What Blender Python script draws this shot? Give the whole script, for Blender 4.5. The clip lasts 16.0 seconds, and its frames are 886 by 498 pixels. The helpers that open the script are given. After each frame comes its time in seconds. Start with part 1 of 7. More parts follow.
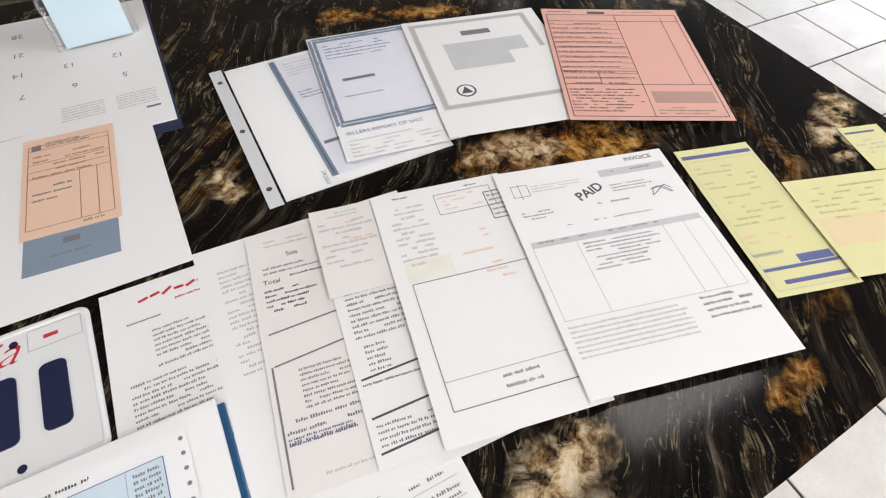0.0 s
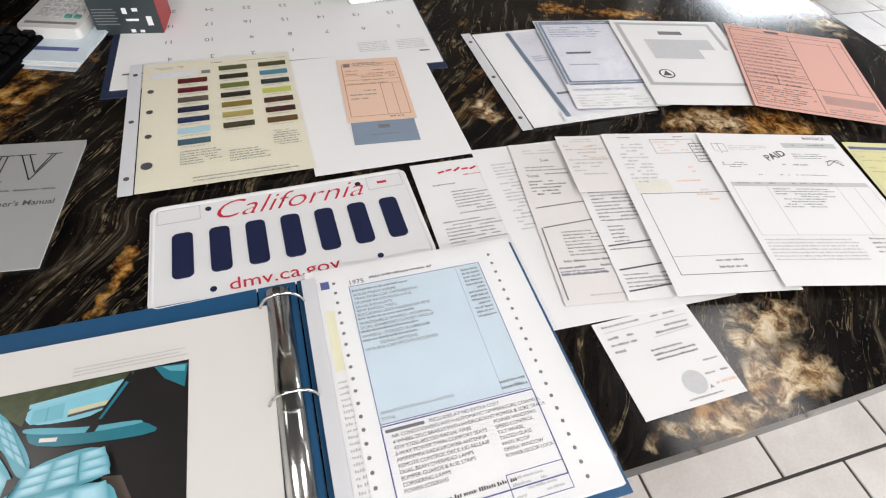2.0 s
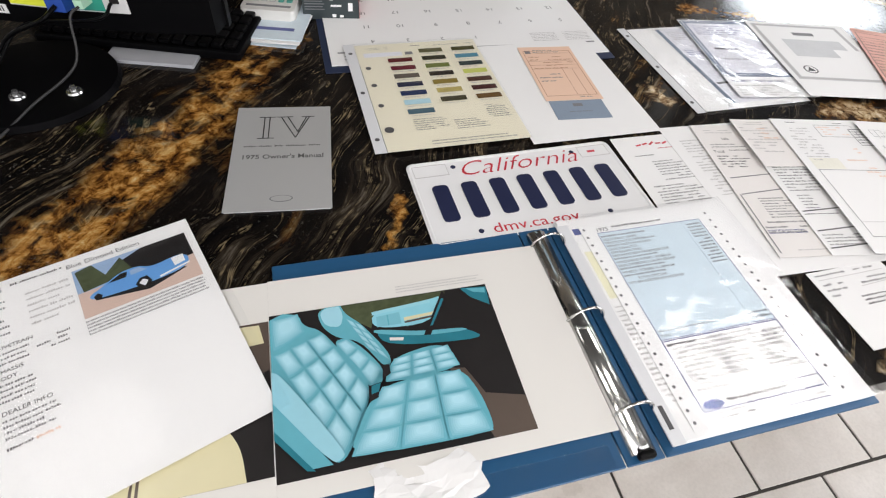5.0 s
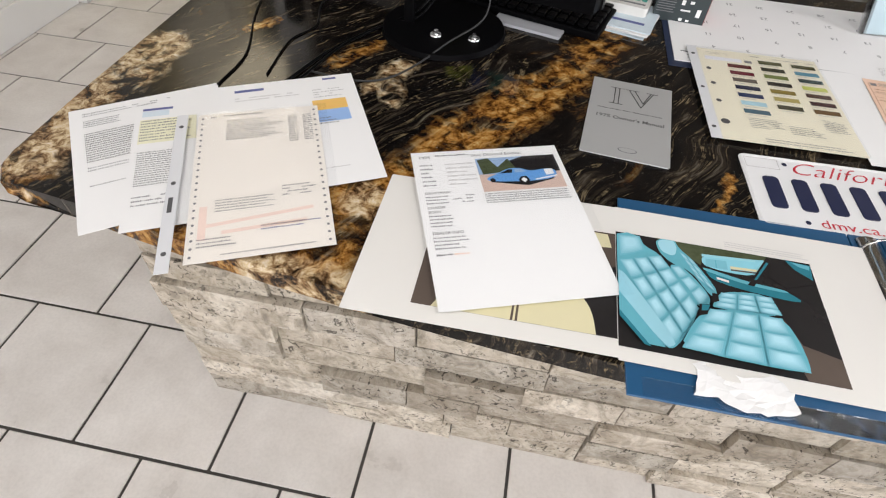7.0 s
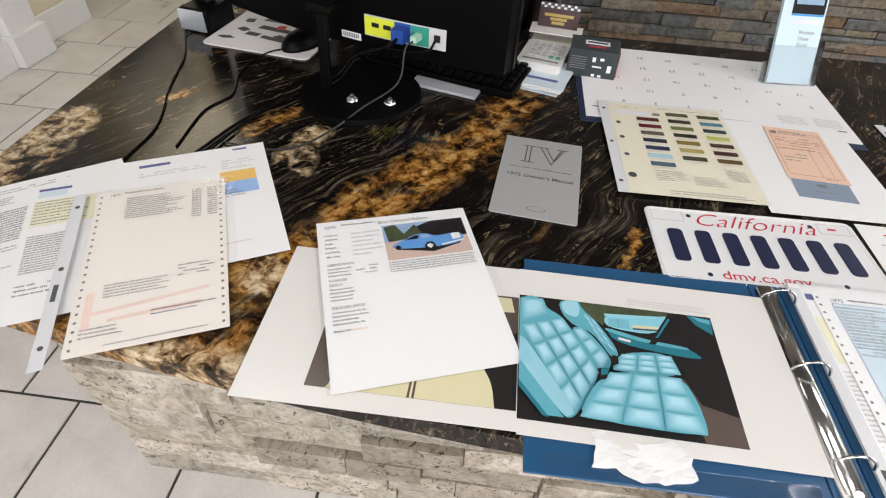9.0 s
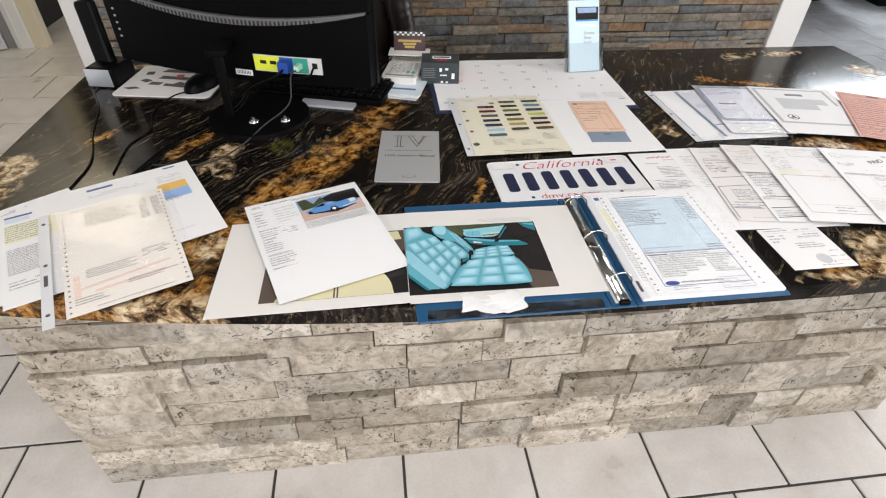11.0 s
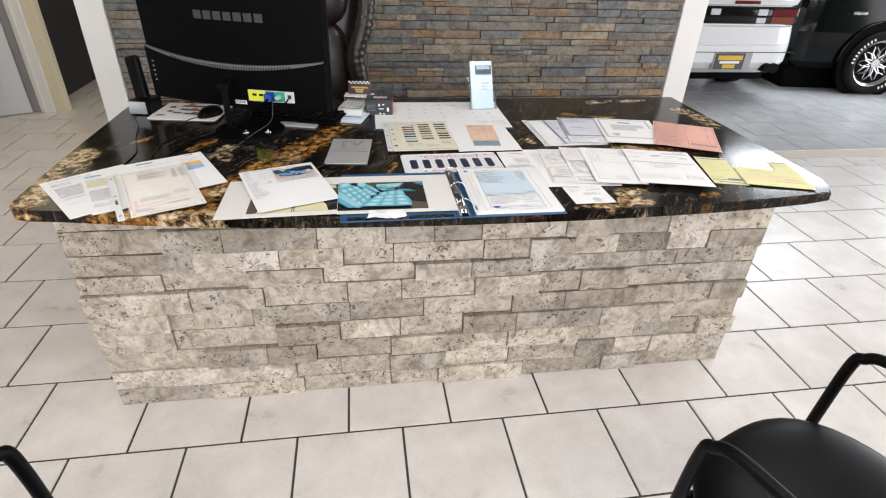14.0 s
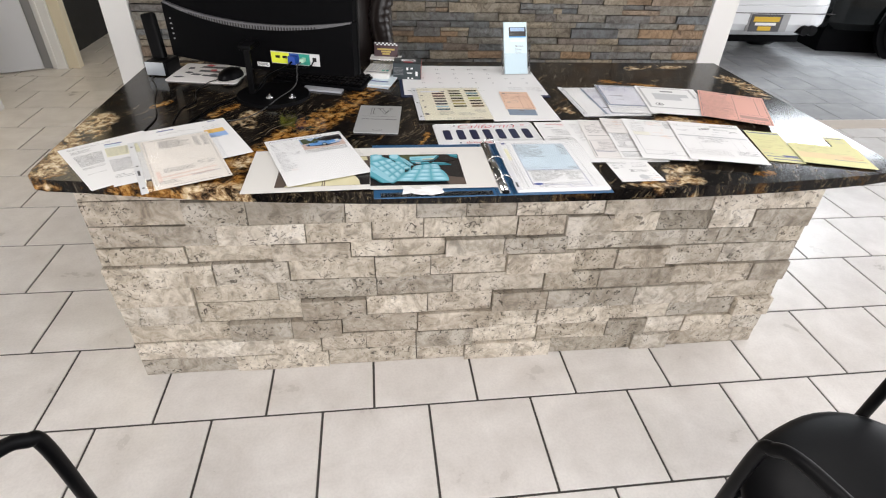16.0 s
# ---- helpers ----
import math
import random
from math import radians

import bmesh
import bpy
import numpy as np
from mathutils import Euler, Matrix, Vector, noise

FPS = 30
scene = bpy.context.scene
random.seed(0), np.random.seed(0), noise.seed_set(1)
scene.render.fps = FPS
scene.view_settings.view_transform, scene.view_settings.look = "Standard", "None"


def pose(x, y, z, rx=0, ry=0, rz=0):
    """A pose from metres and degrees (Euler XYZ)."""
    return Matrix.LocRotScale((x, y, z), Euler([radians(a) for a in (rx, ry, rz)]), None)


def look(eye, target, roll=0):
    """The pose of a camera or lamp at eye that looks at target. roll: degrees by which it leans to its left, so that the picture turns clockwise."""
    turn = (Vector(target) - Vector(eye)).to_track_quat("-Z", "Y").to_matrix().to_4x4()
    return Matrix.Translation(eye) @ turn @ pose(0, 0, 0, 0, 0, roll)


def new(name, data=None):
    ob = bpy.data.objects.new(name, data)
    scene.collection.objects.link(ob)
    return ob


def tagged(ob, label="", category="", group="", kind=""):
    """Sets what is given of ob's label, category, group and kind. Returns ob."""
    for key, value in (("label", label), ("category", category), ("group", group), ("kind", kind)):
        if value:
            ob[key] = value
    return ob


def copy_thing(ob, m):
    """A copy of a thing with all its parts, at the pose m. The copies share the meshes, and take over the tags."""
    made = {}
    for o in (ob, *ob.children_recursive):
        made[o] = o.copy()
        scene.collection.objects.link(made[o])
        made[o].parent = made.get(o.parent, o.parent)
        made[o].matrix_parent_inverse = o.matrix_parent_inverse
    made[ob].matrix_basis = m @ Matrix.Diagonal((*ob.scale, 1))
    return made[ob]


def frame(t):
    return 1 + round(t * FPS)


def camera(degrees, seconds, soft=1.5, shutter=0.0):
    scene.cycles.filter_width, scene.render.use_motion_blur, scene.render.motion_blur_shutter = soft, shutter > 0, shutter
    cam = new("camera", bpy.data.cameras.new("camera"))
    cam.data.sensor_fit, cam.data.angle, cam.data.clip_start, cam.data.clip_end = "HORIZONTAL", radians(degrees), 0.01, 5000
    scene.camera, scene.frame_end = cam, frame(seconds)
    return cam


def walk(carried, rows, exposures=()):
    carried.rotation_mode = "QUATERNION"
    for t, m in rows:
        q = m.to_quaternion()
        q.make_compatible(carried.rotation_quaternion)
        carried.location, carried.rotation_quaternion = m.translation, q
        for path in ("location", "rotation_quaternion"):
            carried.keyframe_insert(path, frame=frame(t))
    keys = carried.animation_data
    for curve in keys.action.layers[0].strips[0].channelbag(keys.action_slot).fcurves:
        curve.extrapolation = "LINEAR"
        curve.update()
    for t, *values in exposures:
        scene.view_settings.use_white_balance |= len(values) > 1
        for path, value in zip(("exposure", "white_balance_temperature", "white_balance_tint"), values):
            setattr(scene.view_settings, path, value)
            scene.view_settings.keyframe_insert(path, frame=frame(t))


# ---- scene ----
cam = camera(79.0, 16.0, soft=1.15)
PATH = [
    (0, (1.473, -0.21, 1.266), (2.061, 0.868, -0.312), 2.3),
    (0.5, (1.39, -0.293, 1.286), (1.969, 0.832, -0.263), 3.0),
    (1, (1.323, -0.359, 1.286), (1.875, 0.809, -0.242), 3.7),
    (1.5, (1.247, -0.373, 1.297), (1.735, 0.841, -0.216), 4.8),
    (2, (1.176, -0.344, 1.291), (1.634, 0.88, -0.223), 5.8),
    (2.5, (1.122, -0.289, 1.283), (1.56, 0.924, -0.246), 4.8),
    (3, (1.095, -0.252, 1.302), (1.533, 0.978, -0.213), 3.3),
    (3.2, (1.073, -0.261, 1.298), (1.53, 0.962, -0.216), 3.7),
    (5.3, (0.862, -0.383, 1.295), (1.276, 0.878, -0.201), 8.3),
    (5.5, (0.853, -0.359, 1.294), (1.216, 0.916, -0.204), 8.5),
    (6, (0.759, -0.349, 1.297), (0.864, 0.975, -0.198), 6.2),
    (6.5, (0.688, -0.422, 1.303), (0.59, 0.91, -0.186), 5.1),
    (7, (0.673, -0.545, 1.3), (0.485, 0.779, -0.188), 4.0),
    (7.5, (0.678, -0.603, 1.302), (0.477, 0.73, -0.175), 3.2),
    (8, (0.72, -0.536, 1.309), (0.542, 0.818, -0.153), 3.9),
    (8.5, (0.751, -0.494, 1.308), (0.569, 0.894, -0.12), 3.4),
    (9, (0.752, -0.499, 1.322), (0.643, 0.946, -0.056), 3.7),
    (9.5, (0.742, -0.55, 1.339), (0.76, 0.926, -0.011), 3.7),
    (10, (0.749, -0.597, 1.349), (0.878, 0.889, 0.017), 3.1),
    (10.2, (0.761, -0.615, 1.359), (0.915, 0.876, 0.035), 2.7),
    (12.3, (0.795, -1.181, 1.425), (1.062, 0.443, 0.288), 1.2),
    (12.5, (0.789, -1.221, 1.43), (1.074, 0.411, 0.311), 1.4),
    (13, (0.832, -1.311, 1.441), (1.133, 0.346, 0.363), 2.2),
    (13.5, (0.868, -1.398, 1.446), (1.153, 0.283, 0.4), 2.4),
    (14, (0.888, -1.436, 1.447), (1.163, 0.256, 0.418), 2.2),
    (14.5, (0.885, -1.454, 1.449), (1.158, 0.244, 0.428), 2.2),
    (15, (0.879, -1.45, 1.449), (1.147, 0.231, 0.398), 2.5),
    (15.5, (0.868, -1.423, 1.447), (1.111, 0.217, 0.328), 2.8),
    (16, (0.833, -1.347, 1.442), (1.066, 0.273, 0.294), 2.7),
]
walk(cam, [(t, look(eye, target, roll)) for t, eye, target, roll in PATH],
     [(0, -0.75), (3, -0.72), (5.5, -0.70), (7, -0.60), (10, -0.65), (12.5, -0.58), (16, -0.58)])

# ---------------- world and light ----------------
world = bpy.data.worlds.new("world")
scene.world = world
world.use_nodes = True
wn = world.node_tree
sky = wn.nodes.new("ShaderNodeTexSky")
sky.sky_type, sky.sun_disc = "NISHITA", False
sky.sun_elevation, sky.sun_rotation = radians(50), radians(120)
wn.links.new(sky.outputs[0], wn.nodes["Background"].inputs[0])
wn.nodes["Background"].inputs[1].default_value = 0.12


def area(name, eye, target, w, h, power, colour):
    lamp = bpy.data.lights.new(name, "AREA")
    lamp.shape, lamp.size, lamp.size_y, lamp.energy, lamp.color = "RECTANGLE", w, h, power, colour
    ob = new(name, lamp)
    ob.matrix_world = look(eye, target)
    return ob


# daylight through the shop windows, in the openings of the front and side walls
area("window_light", (2.0, -4.9, 1.6), (2.0, 0, 0.9), 7.0, 2.2, 300, (1.0, 0.975, 0.99))
area("window_light", (9.3, 2.0, 1.6), (3.0, 2.0, 0.6), 7.0, 2.4, 480, (0.96, 0.96, 1.0))
# ceiling lights placed from their reflections, with unseen fill lamps among them
area("ceiling_light", (-0.2, 0.7, 2.68), (-0.2, 0.701, 0), 0.5, 0.5, 5, (1.0, 0.96, 0.94))
# two unseen fill lamps added to brighten the desktop without reflecting in it
for cx in (0.3, 1.9):
    area("ceiling_light", (cx, -1.1, 2.68), (cx, -1.099, 0), 0.6, 0.6, 28, (1.0, 0.962, 0.945))
# the first is placed from its reflection, the others are unseen fill
for cx, cy in ((2.95, 0.42), (0.2, -2.6), (2.2, -2.6), (5.0, -0.8)):
    area("ceiling_light", (cx, cy, 2.68), (cx, cy + 0.001, 0), 0.75, 0.75, 30, (1.0, 0.962, 0.945))
# unseen warm fill added to brighten the passage floor and cream wall
area("passage_light", (-1.2, 2.9, 2.66), (-1.2, 2.901, 0), 1.0, 1.0, 27, (1.0, 0.86, 0.62))
area("showroom_light", (6.3, 4.2, 2.66), (6.3, 4.201, 0), 1.6, 1.0, 150, (0.88, 0.94, 1.0))

# ---------------- materials ----------------
MATS = {}


class Nodes:
    def __init__(self, name, rough=0.5, metal=0.0, colour=(0.5, 0.5, 0.5)):
        self.mat = bpy.data.materials.new(name)
        self.mat.use_nodes = True
        self.t = self.mat.node_tree
        self.p = self.t.nodes["Principled BSDF"]
        self.p.inputs["Roughness"].default_value = rough
        self.p.inputs["Metallic"].default_value = metal
        self.p.inputs["Base Color"].default_value = (*colour, 1)

    def add(self, kind, **values):
        n = self.t.nodes.new("ShaderNode" + kind)
        for k, v in values.items():
            n.inputs[k.replace("_", " ")].default_value = v
        return n

    def link(self, a, b):
        self.t.links.new(a, b)

    def coords(self, kind="Object", scale=(1, 1, 1), turn=0.0, move=(0, 0, 0)):
        c = self.t.nodes.new("ShaderNodeTexCoord")
        m = self.t.nodes.new("ShaderNodeMapping")
        m.inputs["Scale"].default_value, m.inputs["Rotation"].default_value[2] = scale, radians(turn)
        m.inputs["Location"].default_value = move
        self.link(c.outputs[kind], m.inputs[0])
        return m.outputs[0]

    def noise(self, vec, scale, detail=4.0, rough=0.55, distort=0.0):
        n = self.add("TexNoise", Scale=scale, Detail=detail, Roughness=rough, Distortion=distort)
        if vec is not None:
            self.link(vec, n.inputs["Vector"])
        return n.outputs["Fac"]

    def ramp(self, fac, *stops):
        r = self.t.nodes.new("ShaderNodeValToRGB")
        e = r.color_ramp.elements
        while len(e) < len(stops):
            e.new(0.5)
        for el, (pos, col) in zip(e, stops):
            el.position = pos
            el.color = (*col, 1) if len(col) == 3 else col
        self.link(fac, r.inputs[0])
        return r.outputs[0]

    def mix(self, fac, a, b, blend="MIX"):
        m = self.t.nodes.new("ShaderNodeMix")
        m.data_type, m.blend_type = "RGBA", blend
        for sock, v in ((m.inputs[0], fac), (m.inputs[6], a), (m.inputs[7], b)):
            if isinstance(v, (int, float)):
                sock.default_value = v
            elif isinstance(v, tuple):
                sock.default_value = (*v, 1)
            else:
                self.link(v, sock)
        return m.outputs[2]

    def maths(self, op, a, b=0.0):
        m = self.t.nodes.new("ShaderNodeMath")
        m.operation = op
        for sock, v in zip(m.inputs, (a, b)):
            if isinstance(v, (int, float)):
                sock.default_value = v
            else:
                self.link(v, sock)
        return m.outputs[0]

    def bump(self, height, strength=0.3, distance=0.002):
        b = self.add("Bump", Strength=strength, Distance=distance)
        self.link(height, b.inputs["Height"])
        self.link(b.outputs[0], self.p.inputs["Normal"])

    def base(self, col):
        self.link(col, self.p.inputs["Base Color"])
        return self

    def rough(self, fac, lo, hi):
        r = self.t.nodes.new("ShaderNodeMapRange")
        r.inputs["To Min"].default_value, r.inputs["To Max"].default_value = lo, hi
        self.link(fac, r.inputs[0])
        self.link(r.outputs[0], self.p.inputs["Roughness"])


def plain(name, colour, rough=0.5, metal=0.0, grain=0.08, scale=60.0, bump=0.0, spec=0.5):
    """A nearly plain surface with faint mottling."""
    if name in MATS:
        return MATS[name]
    n = Nodes(name, rough, metal)
    v = n.coords()
    f = n.noise(v, scale, 3)
    g = n.noise(v, scale / 9, 2)
    lo = tuple(c * (1 - grain) for c in colour)
    hi = tuple(min(1, c * (1 + grain)) for c in colour)
    n.base(n.mix(n.maths("MULTIPLY", n.maths("ADD", f, g), 0.5), lo, hi))
    n.rough(g, max(0.02, rough - 0.06), min(1, rough + 0.06))
    n.p.inputs["Specular IOR Level"].default_value = spec
    if bump:
        n.bump(f, bump, 0.001)
    MATS[name] = n.mat
    return n.mat


def granite():
    n = Nodes("granite", 0.14)
    v = n.coords("Object")
    # streaks run along a slanting line, bent here and there
    bend = n.t.nodes.new("ShaderNodeVectorMath")
    bend.operation = "MULTIPLY_ADD"
    swirl = n.add("TexNoise", Scale=3.2, Detail=3.0, Roughness=0.5)
    n.link(v, swirl.inputs["Vector"])
    bend.inputs[1].default_value = (0.16, 0.16, 0.0)
    n.link(swirl.outputs["Color"], bend.inputs[0])
    n.link(v, bend.inputs[2])

    def flow(across, along):
        turned, squeezed = n.t.nodes.new("ShaderNodeMapping"), n.t.nodes.new("ShaderNodeMapping")
        turned.inputs["Rotation"].default_value[2] = radians(32)
        squeezed.inputs["Scale"].default_value = (across, along, 10)
        n.link(bend.outputs[0], turned.inputs[0])
        n.link(turned.outputs[0], squeezed.inputs[0])
        return squeezed.outputs[0]

    big = n.noise(flow(11, 3.0), 1.0, 6, 0.6, 0.6)
    fine = n.noise(flow(58, 8), 1.0, 8, 0.68, 0.5)
    thin = n.noise(flow(24, 2.6), 1.0, 5, 0.6, 0.8)
    mott = n.noise(v, 52, 8, 0.72, 0.55)
    both = n.maths("ADD", n.maths("MULTIPLY", fine, 0.36), n.maths("MULTIPLY", mott, 0.64))
    dark = n.ramp(fine, (0.34, (0.0022, 0.0022, 0.0024)), (0.52, (0.0075, 0.006, 0.005)), (0.60, (0.026, 0.020, 0.014)), (0.68, (0.10, 0.085, 0.065)), (0.80, (0.26, 0.235, 0.20)))
    hair = n.maths("ABSOLUTE", n.maths("SUBTRACT", thin, 0.5))
    dark = n.mix(n.maths("MULTIPLY", n.ramp(hair, (0.0, (0.8, 0.8, 0.8)), (0.012, (0, 0, 0))), n.ramp(mott, (0.45, (0, 0, 0)), (0.62, (1, 1, 1)))), dark, (0.30, 0.23, 0.13))
    brown = n.ramp(both, (0.40, (0.008, 0.005, 0.003)), (0.47, (0.13, 0.05, 0.010)), (0.53, (0.37, 0.18, 0.04)), (0.60, (0.52, 0.34, 0.13)), (0.68, (0.70, 0.58, 0.38)))
    cream = n.ramp(mott, (0.36, (0.012, 0.008, 0.005)), (0.45, (0.22, 0.13, 0.06)), (0.55, (0.58, 0.45, 0.27)), (0.68, (0.72, 0.65, 0.54)))
    sep = n.t.nodes.new("ShaderNodeSeparateXYZ")
    n.link(v, sep.inputs[0])
    x, y = sep.outputs[0], sep.outputs[1]
    wob = n.maths("ADD", n.maths("MULTIPLY", n.maths("SUBTRACT", n.noise(v, 8, 4, 0.6), 0.5), 0.16), n.maths("MULTIPLY", n.maths("SUBTRACT", n.noise(v, 40, 4, 0.6), 0.5), 0.07))

    def band(ax, ay, bx, by, width, soft):
        """Fac of a vein from a to b, of that half width, with a ragged edge."""
        dx, dy = bx - ax, by - ay
        ln = math.hypot(dx, dy)
        across = n.maths("ADD", n.maths("MULTIPLY", n.maths("SUBTRACT", x, ax), -dy / ln), n.maths("MULTIPLY", n.maths("SUBTRACT", y, ay), dx / ln))
        along = n.maths("ADD", n.maths("MULTIPLY", n.maths("SUBTRACT", x, (ax + bx) / 2), dx / ln), n.maths("MULTIPLY", n.maths("SUBTRACT", y, (ay + by) / 2), dy / ln))
        d = n.maths("ABSOLUTE", n.maths("ADD", across, n.maths("MULTIPLY", wob, 0.5)))
        over = n.maths("MAXIMUM", n.maths("SUBTRACT", n.maths("ABSOLUTE", n.maths("ADD", along, n.maths("MULTIPLY", wob, 0.6))), ln / 2), 0.0)
        d = n.maths("ADD", d, over)
        r = n.t.nodes.new("ShaderNodeMapRange")
        r.inputs["From Min"].default_value, r.inputs["From Max"].default_value = width + soft, width
        n.link(d, r.inputs[0])
        return r.outputs[0]

    broken = n.ramp(n.noise(v, 26, 5, 0.62, 0.6), (0.40, (0.0, 0.0, 0.0)), (0.53, (1, 1, 1)))
    col = n.mix(n.ramp(big, (0.60, (0, 0, 0)), (0.74, (0.5, 0.5, 0.5))), dark, brown)
    for a in ((0.87, 0.54, 0.79, 0.43, 0.026, 0.03), (0.79, 0.43, 0.73, 0.29, 0.026, 0.03), (0.71, 0.27, 0.59, 0.10, 0.036, 0.03), (0.58, 0.09, 0.48, -0.06, 0.022, 0.03), (0.48, -0.06, 0.44, -0.22, 0.032, 0.03), (0.40, 0.345, 0.35, 0.275, 0.012, 0.016), (0.985, 0.11, 0.950, 0.03, 0.003, 0.006),
              (0.02, 0.06, 0.05, -0.12, 0.022, 0.025), (0.16, 0.33, 0.20, 0.37, 0.006, 0.012), (0.23, -0.16, 0.36, -0.19, 0.012, 0.02),
              (1.75, 0.19, 1.94, 0.15, 0.020, 0.03), (1.83, -0.18, 1.88, -0.165, 0.003, 0.018), (1.51, -0.215, 1.64, -0.20, 0.008, 0.022), (1.68, 0.58, 1.87, 0.52, 0.006, 0.02)):
        col = n.mix(n.maths("MULTIPLY", band(*a), n.maths("ADD", n.maths("MULTIPLY", broken, 0.92), 0.08)), col, brown)
    for a in ((0.475, 0.29, 0.435, 0.20, 0.014, 0.016), (0.475, 0.20, 0.465, 0.175, 0.010, 0.014), (0.05, 0.24, 0.03, 0.08, 0.038, 0.025), (0.03, 0.02, 0.05, -0.10, 0.024, 0.025), (0.49, -0.04, 0.50, -0.08, 0.012, 0.02), (0.40, -0.20, 0.52, -0.222, 0.016, 0.02),
              (1.60, -0.14, 1.67, -0.13, 0.008, 0.024), (1.59, -0.19, 1.66, -0.20, 0.010, 0.024), (1.76, 0.20, 1.82, 0.18, 0.015, 0.02), (1.455, 0.30, 1.465, 0.26, 0.006, 0.014), (2.24, 0.09, 2.16, 0.01, 0.014, 0.025), (2.22, 0.42, 2.21, 0.62, 0.020, 0.025), (1.85, 0.74, 2.1, 0.77, 0.008, 0.02), (0.08, 0.76, 0.20, 0.79, 0.008, 0.02), (1.45, -0.225, 1.62, -0.222, 0.004, 0.012)):
        col = n.mix(n.maths("MULTIPLY", band(*a), broken), col, cream)
    clump = n.ramp(n.noise(v, 9, 3), (0.45, (0, 0, 0)), (0.65, (1, 1, 1)))
    speck = n.ramp(n.noise(v, 190, 4, 0.65, 0.5), (0.62, (0, 0, 0)), (0.72, (0.45, 0.45, 0.45)))
    col = n.mix(n.maths("MULTIPLY", speck, clump), col, (0.36, 0.33, 0.28))
    n.base(col)
    n.rough(fine, 0.07, 0.17)
    n.p.inputs["Specular IOR Level"].default_value = 0.17
    return n.mat


def stone(name, tones, soft=False, rough=0.85, pits=True):
    """Split stone; the tone goes from piece to piece."""
    n = Nodes(name, rough)
    info = n.t.nodes.new("ShaderNodeObjectInfo")
    v = n.coords("Object")
    off = n.t.nodes.new("ShaderNodeVectorMath")
    off.operation = "ADD"
    comb = n.t.nodes.new("ShaderNodeCombineXYZ")
    rnd = n.maths("MULTIPLY", info.outputs["Random"], 31.0)
    for i in range(3):
        n.link(rnd, comb.inputs[i])
    n.link(v, off.inputs[0])
    n.link(comb.outputs[0], off.inputs[1])
    w = off.outputs[0]
    geo = n.t.nodes.new("ShaderNodeNewGeometry")
    pick = n.maths("FRACT", n.maths("ADD", info.outputs["Random"], geo.outputs["Random Per Island"]))
    base = n.ramp(pick, *[(i / (len(tones) - 1), c) for i, c in enumerate(tones)])
    layer = n.noise(w, 18 if soft else 26, 7, 0.68, 1.1)
    blot = n.noise(w, 7, 5, 0.62, 0.8)
    grit = n.noise(w, 90, 4, 0.7)
    col = n.mix(0.55 if soft else 0.68, base, n.ramp(layer, (0.36, (0.26, 0.23, 0.19)), (0.46, (0.72, 0.675, 0.59)), (0.56, (1.12, 1.12, 1.11))), "MULTIPLY")
    col = n.mix(0.6, col, n.ramp(blot, (0.36, (0.55, 0.51, 0.46)), (0.56, (1, 1, 1))), "MULTIPLY")
    if pits:
        patch = n.ramp(n.noise(w, 9, 3, 0.5), (0.42, (0.12, 0.12, 0.12)), (0.56, (1, 1, 1)))
        hole = n.ramp(n.noise(w, 62, 5, 0.62, 1.4), (0.385, (0.07, 0.06, 0.05)), (0.44, (1, 1, 1)))
        col = n.mix(n.maths("MULTIPLY", patch, 0.85), col, n.mix(1.0, col, hole, "MULTIPLY"))
    col = n.mix(0.3, col, n.ramp(grit, (0.35, (0.5, 0.5, 0.5)), (0.65, (1, 1, 1))), "MULTIPLY")
    n.base(col)
    n.bump(n.maths("ADD", layer, n.maths("MULTIPLY", grit, 0.5)), 0.7, 0.008)
    return n.mat


def tile_mat(name, lo, hi, rough):
    n = Nodes(name, rough)
    info = n.t.nodes.new("ShaderNodeObjectInfo")
    geo = n.t.nodes.new("ShaderNodeNewGeometry")
    comb = n.t.nodes.new("ShaderNodeCombineXYZ")
    n.link(n.maths("MULTIPLY", n.maths("ADD", info.outputs["Random"], geo.outputs["Random Per Island"]), 17.0), comb.inputs[0])
    off = n.t.nodes.new("ShaderNodeVectorMath")
    n.link(n.coords("Object"), off.inputs[0])
    n.link(comb.outputs[0], off.inputs[1])
    w = off.outputs[0]
    cloud = n.noise(w, 5.5, 5, 0.6, 0.3)
    grit = n.noise(w, 120, 3)
    col = n.mix(n.ramp(cloud, (0.3, (0, 0, 0)), (0.7, (1, 1, 1))), lo, hi)
    col = n.mix(0.15, col, n.ramp(grit, (0.35, (0.6, 0.6, 0.6)), (0.6, (1, 1, 1))), "MULTIPLY")
    n.base(col)
    n.rough(cloud, rough - 0.06, rough + 0.1)
    n.bump(n.noise(w, 30, 3), 0.08, 0.002)
    return n.mat


GRANITE = granite()
TRAVERTINE = stone("travertine", [(0.56, 0.50, 0.42), (0.76, 0.695, 0.60), (0.64, 0.58, 0.49), (0.38, 0.345, 0.29), (0.80, 0.745, 0.66), (0.50, 0.46, 0.40), (0.43, 0.38, 0.315), (0.70, 0.64, 0.55)], soft=True)
SLATE = stone("slate", [(0.177, 0.177, 0.183), (0.272, 0.238, 0.186), (0.211, 0.223, 0.223), (0.148, 0.16, 0.172), (0.356, 0.235, 0.137), (0.233, 0.216, 0.199), (0.39, 0.332, 0.246), (0.174, 0.168, 0.162), (0.228, 0.239, 0.245)], pits=False, rough=0.7)
TILE = tile_mat("floor_tile", (0.60, 0.565, 0.53), (0.76, 0.73, 0.70), 0.28)
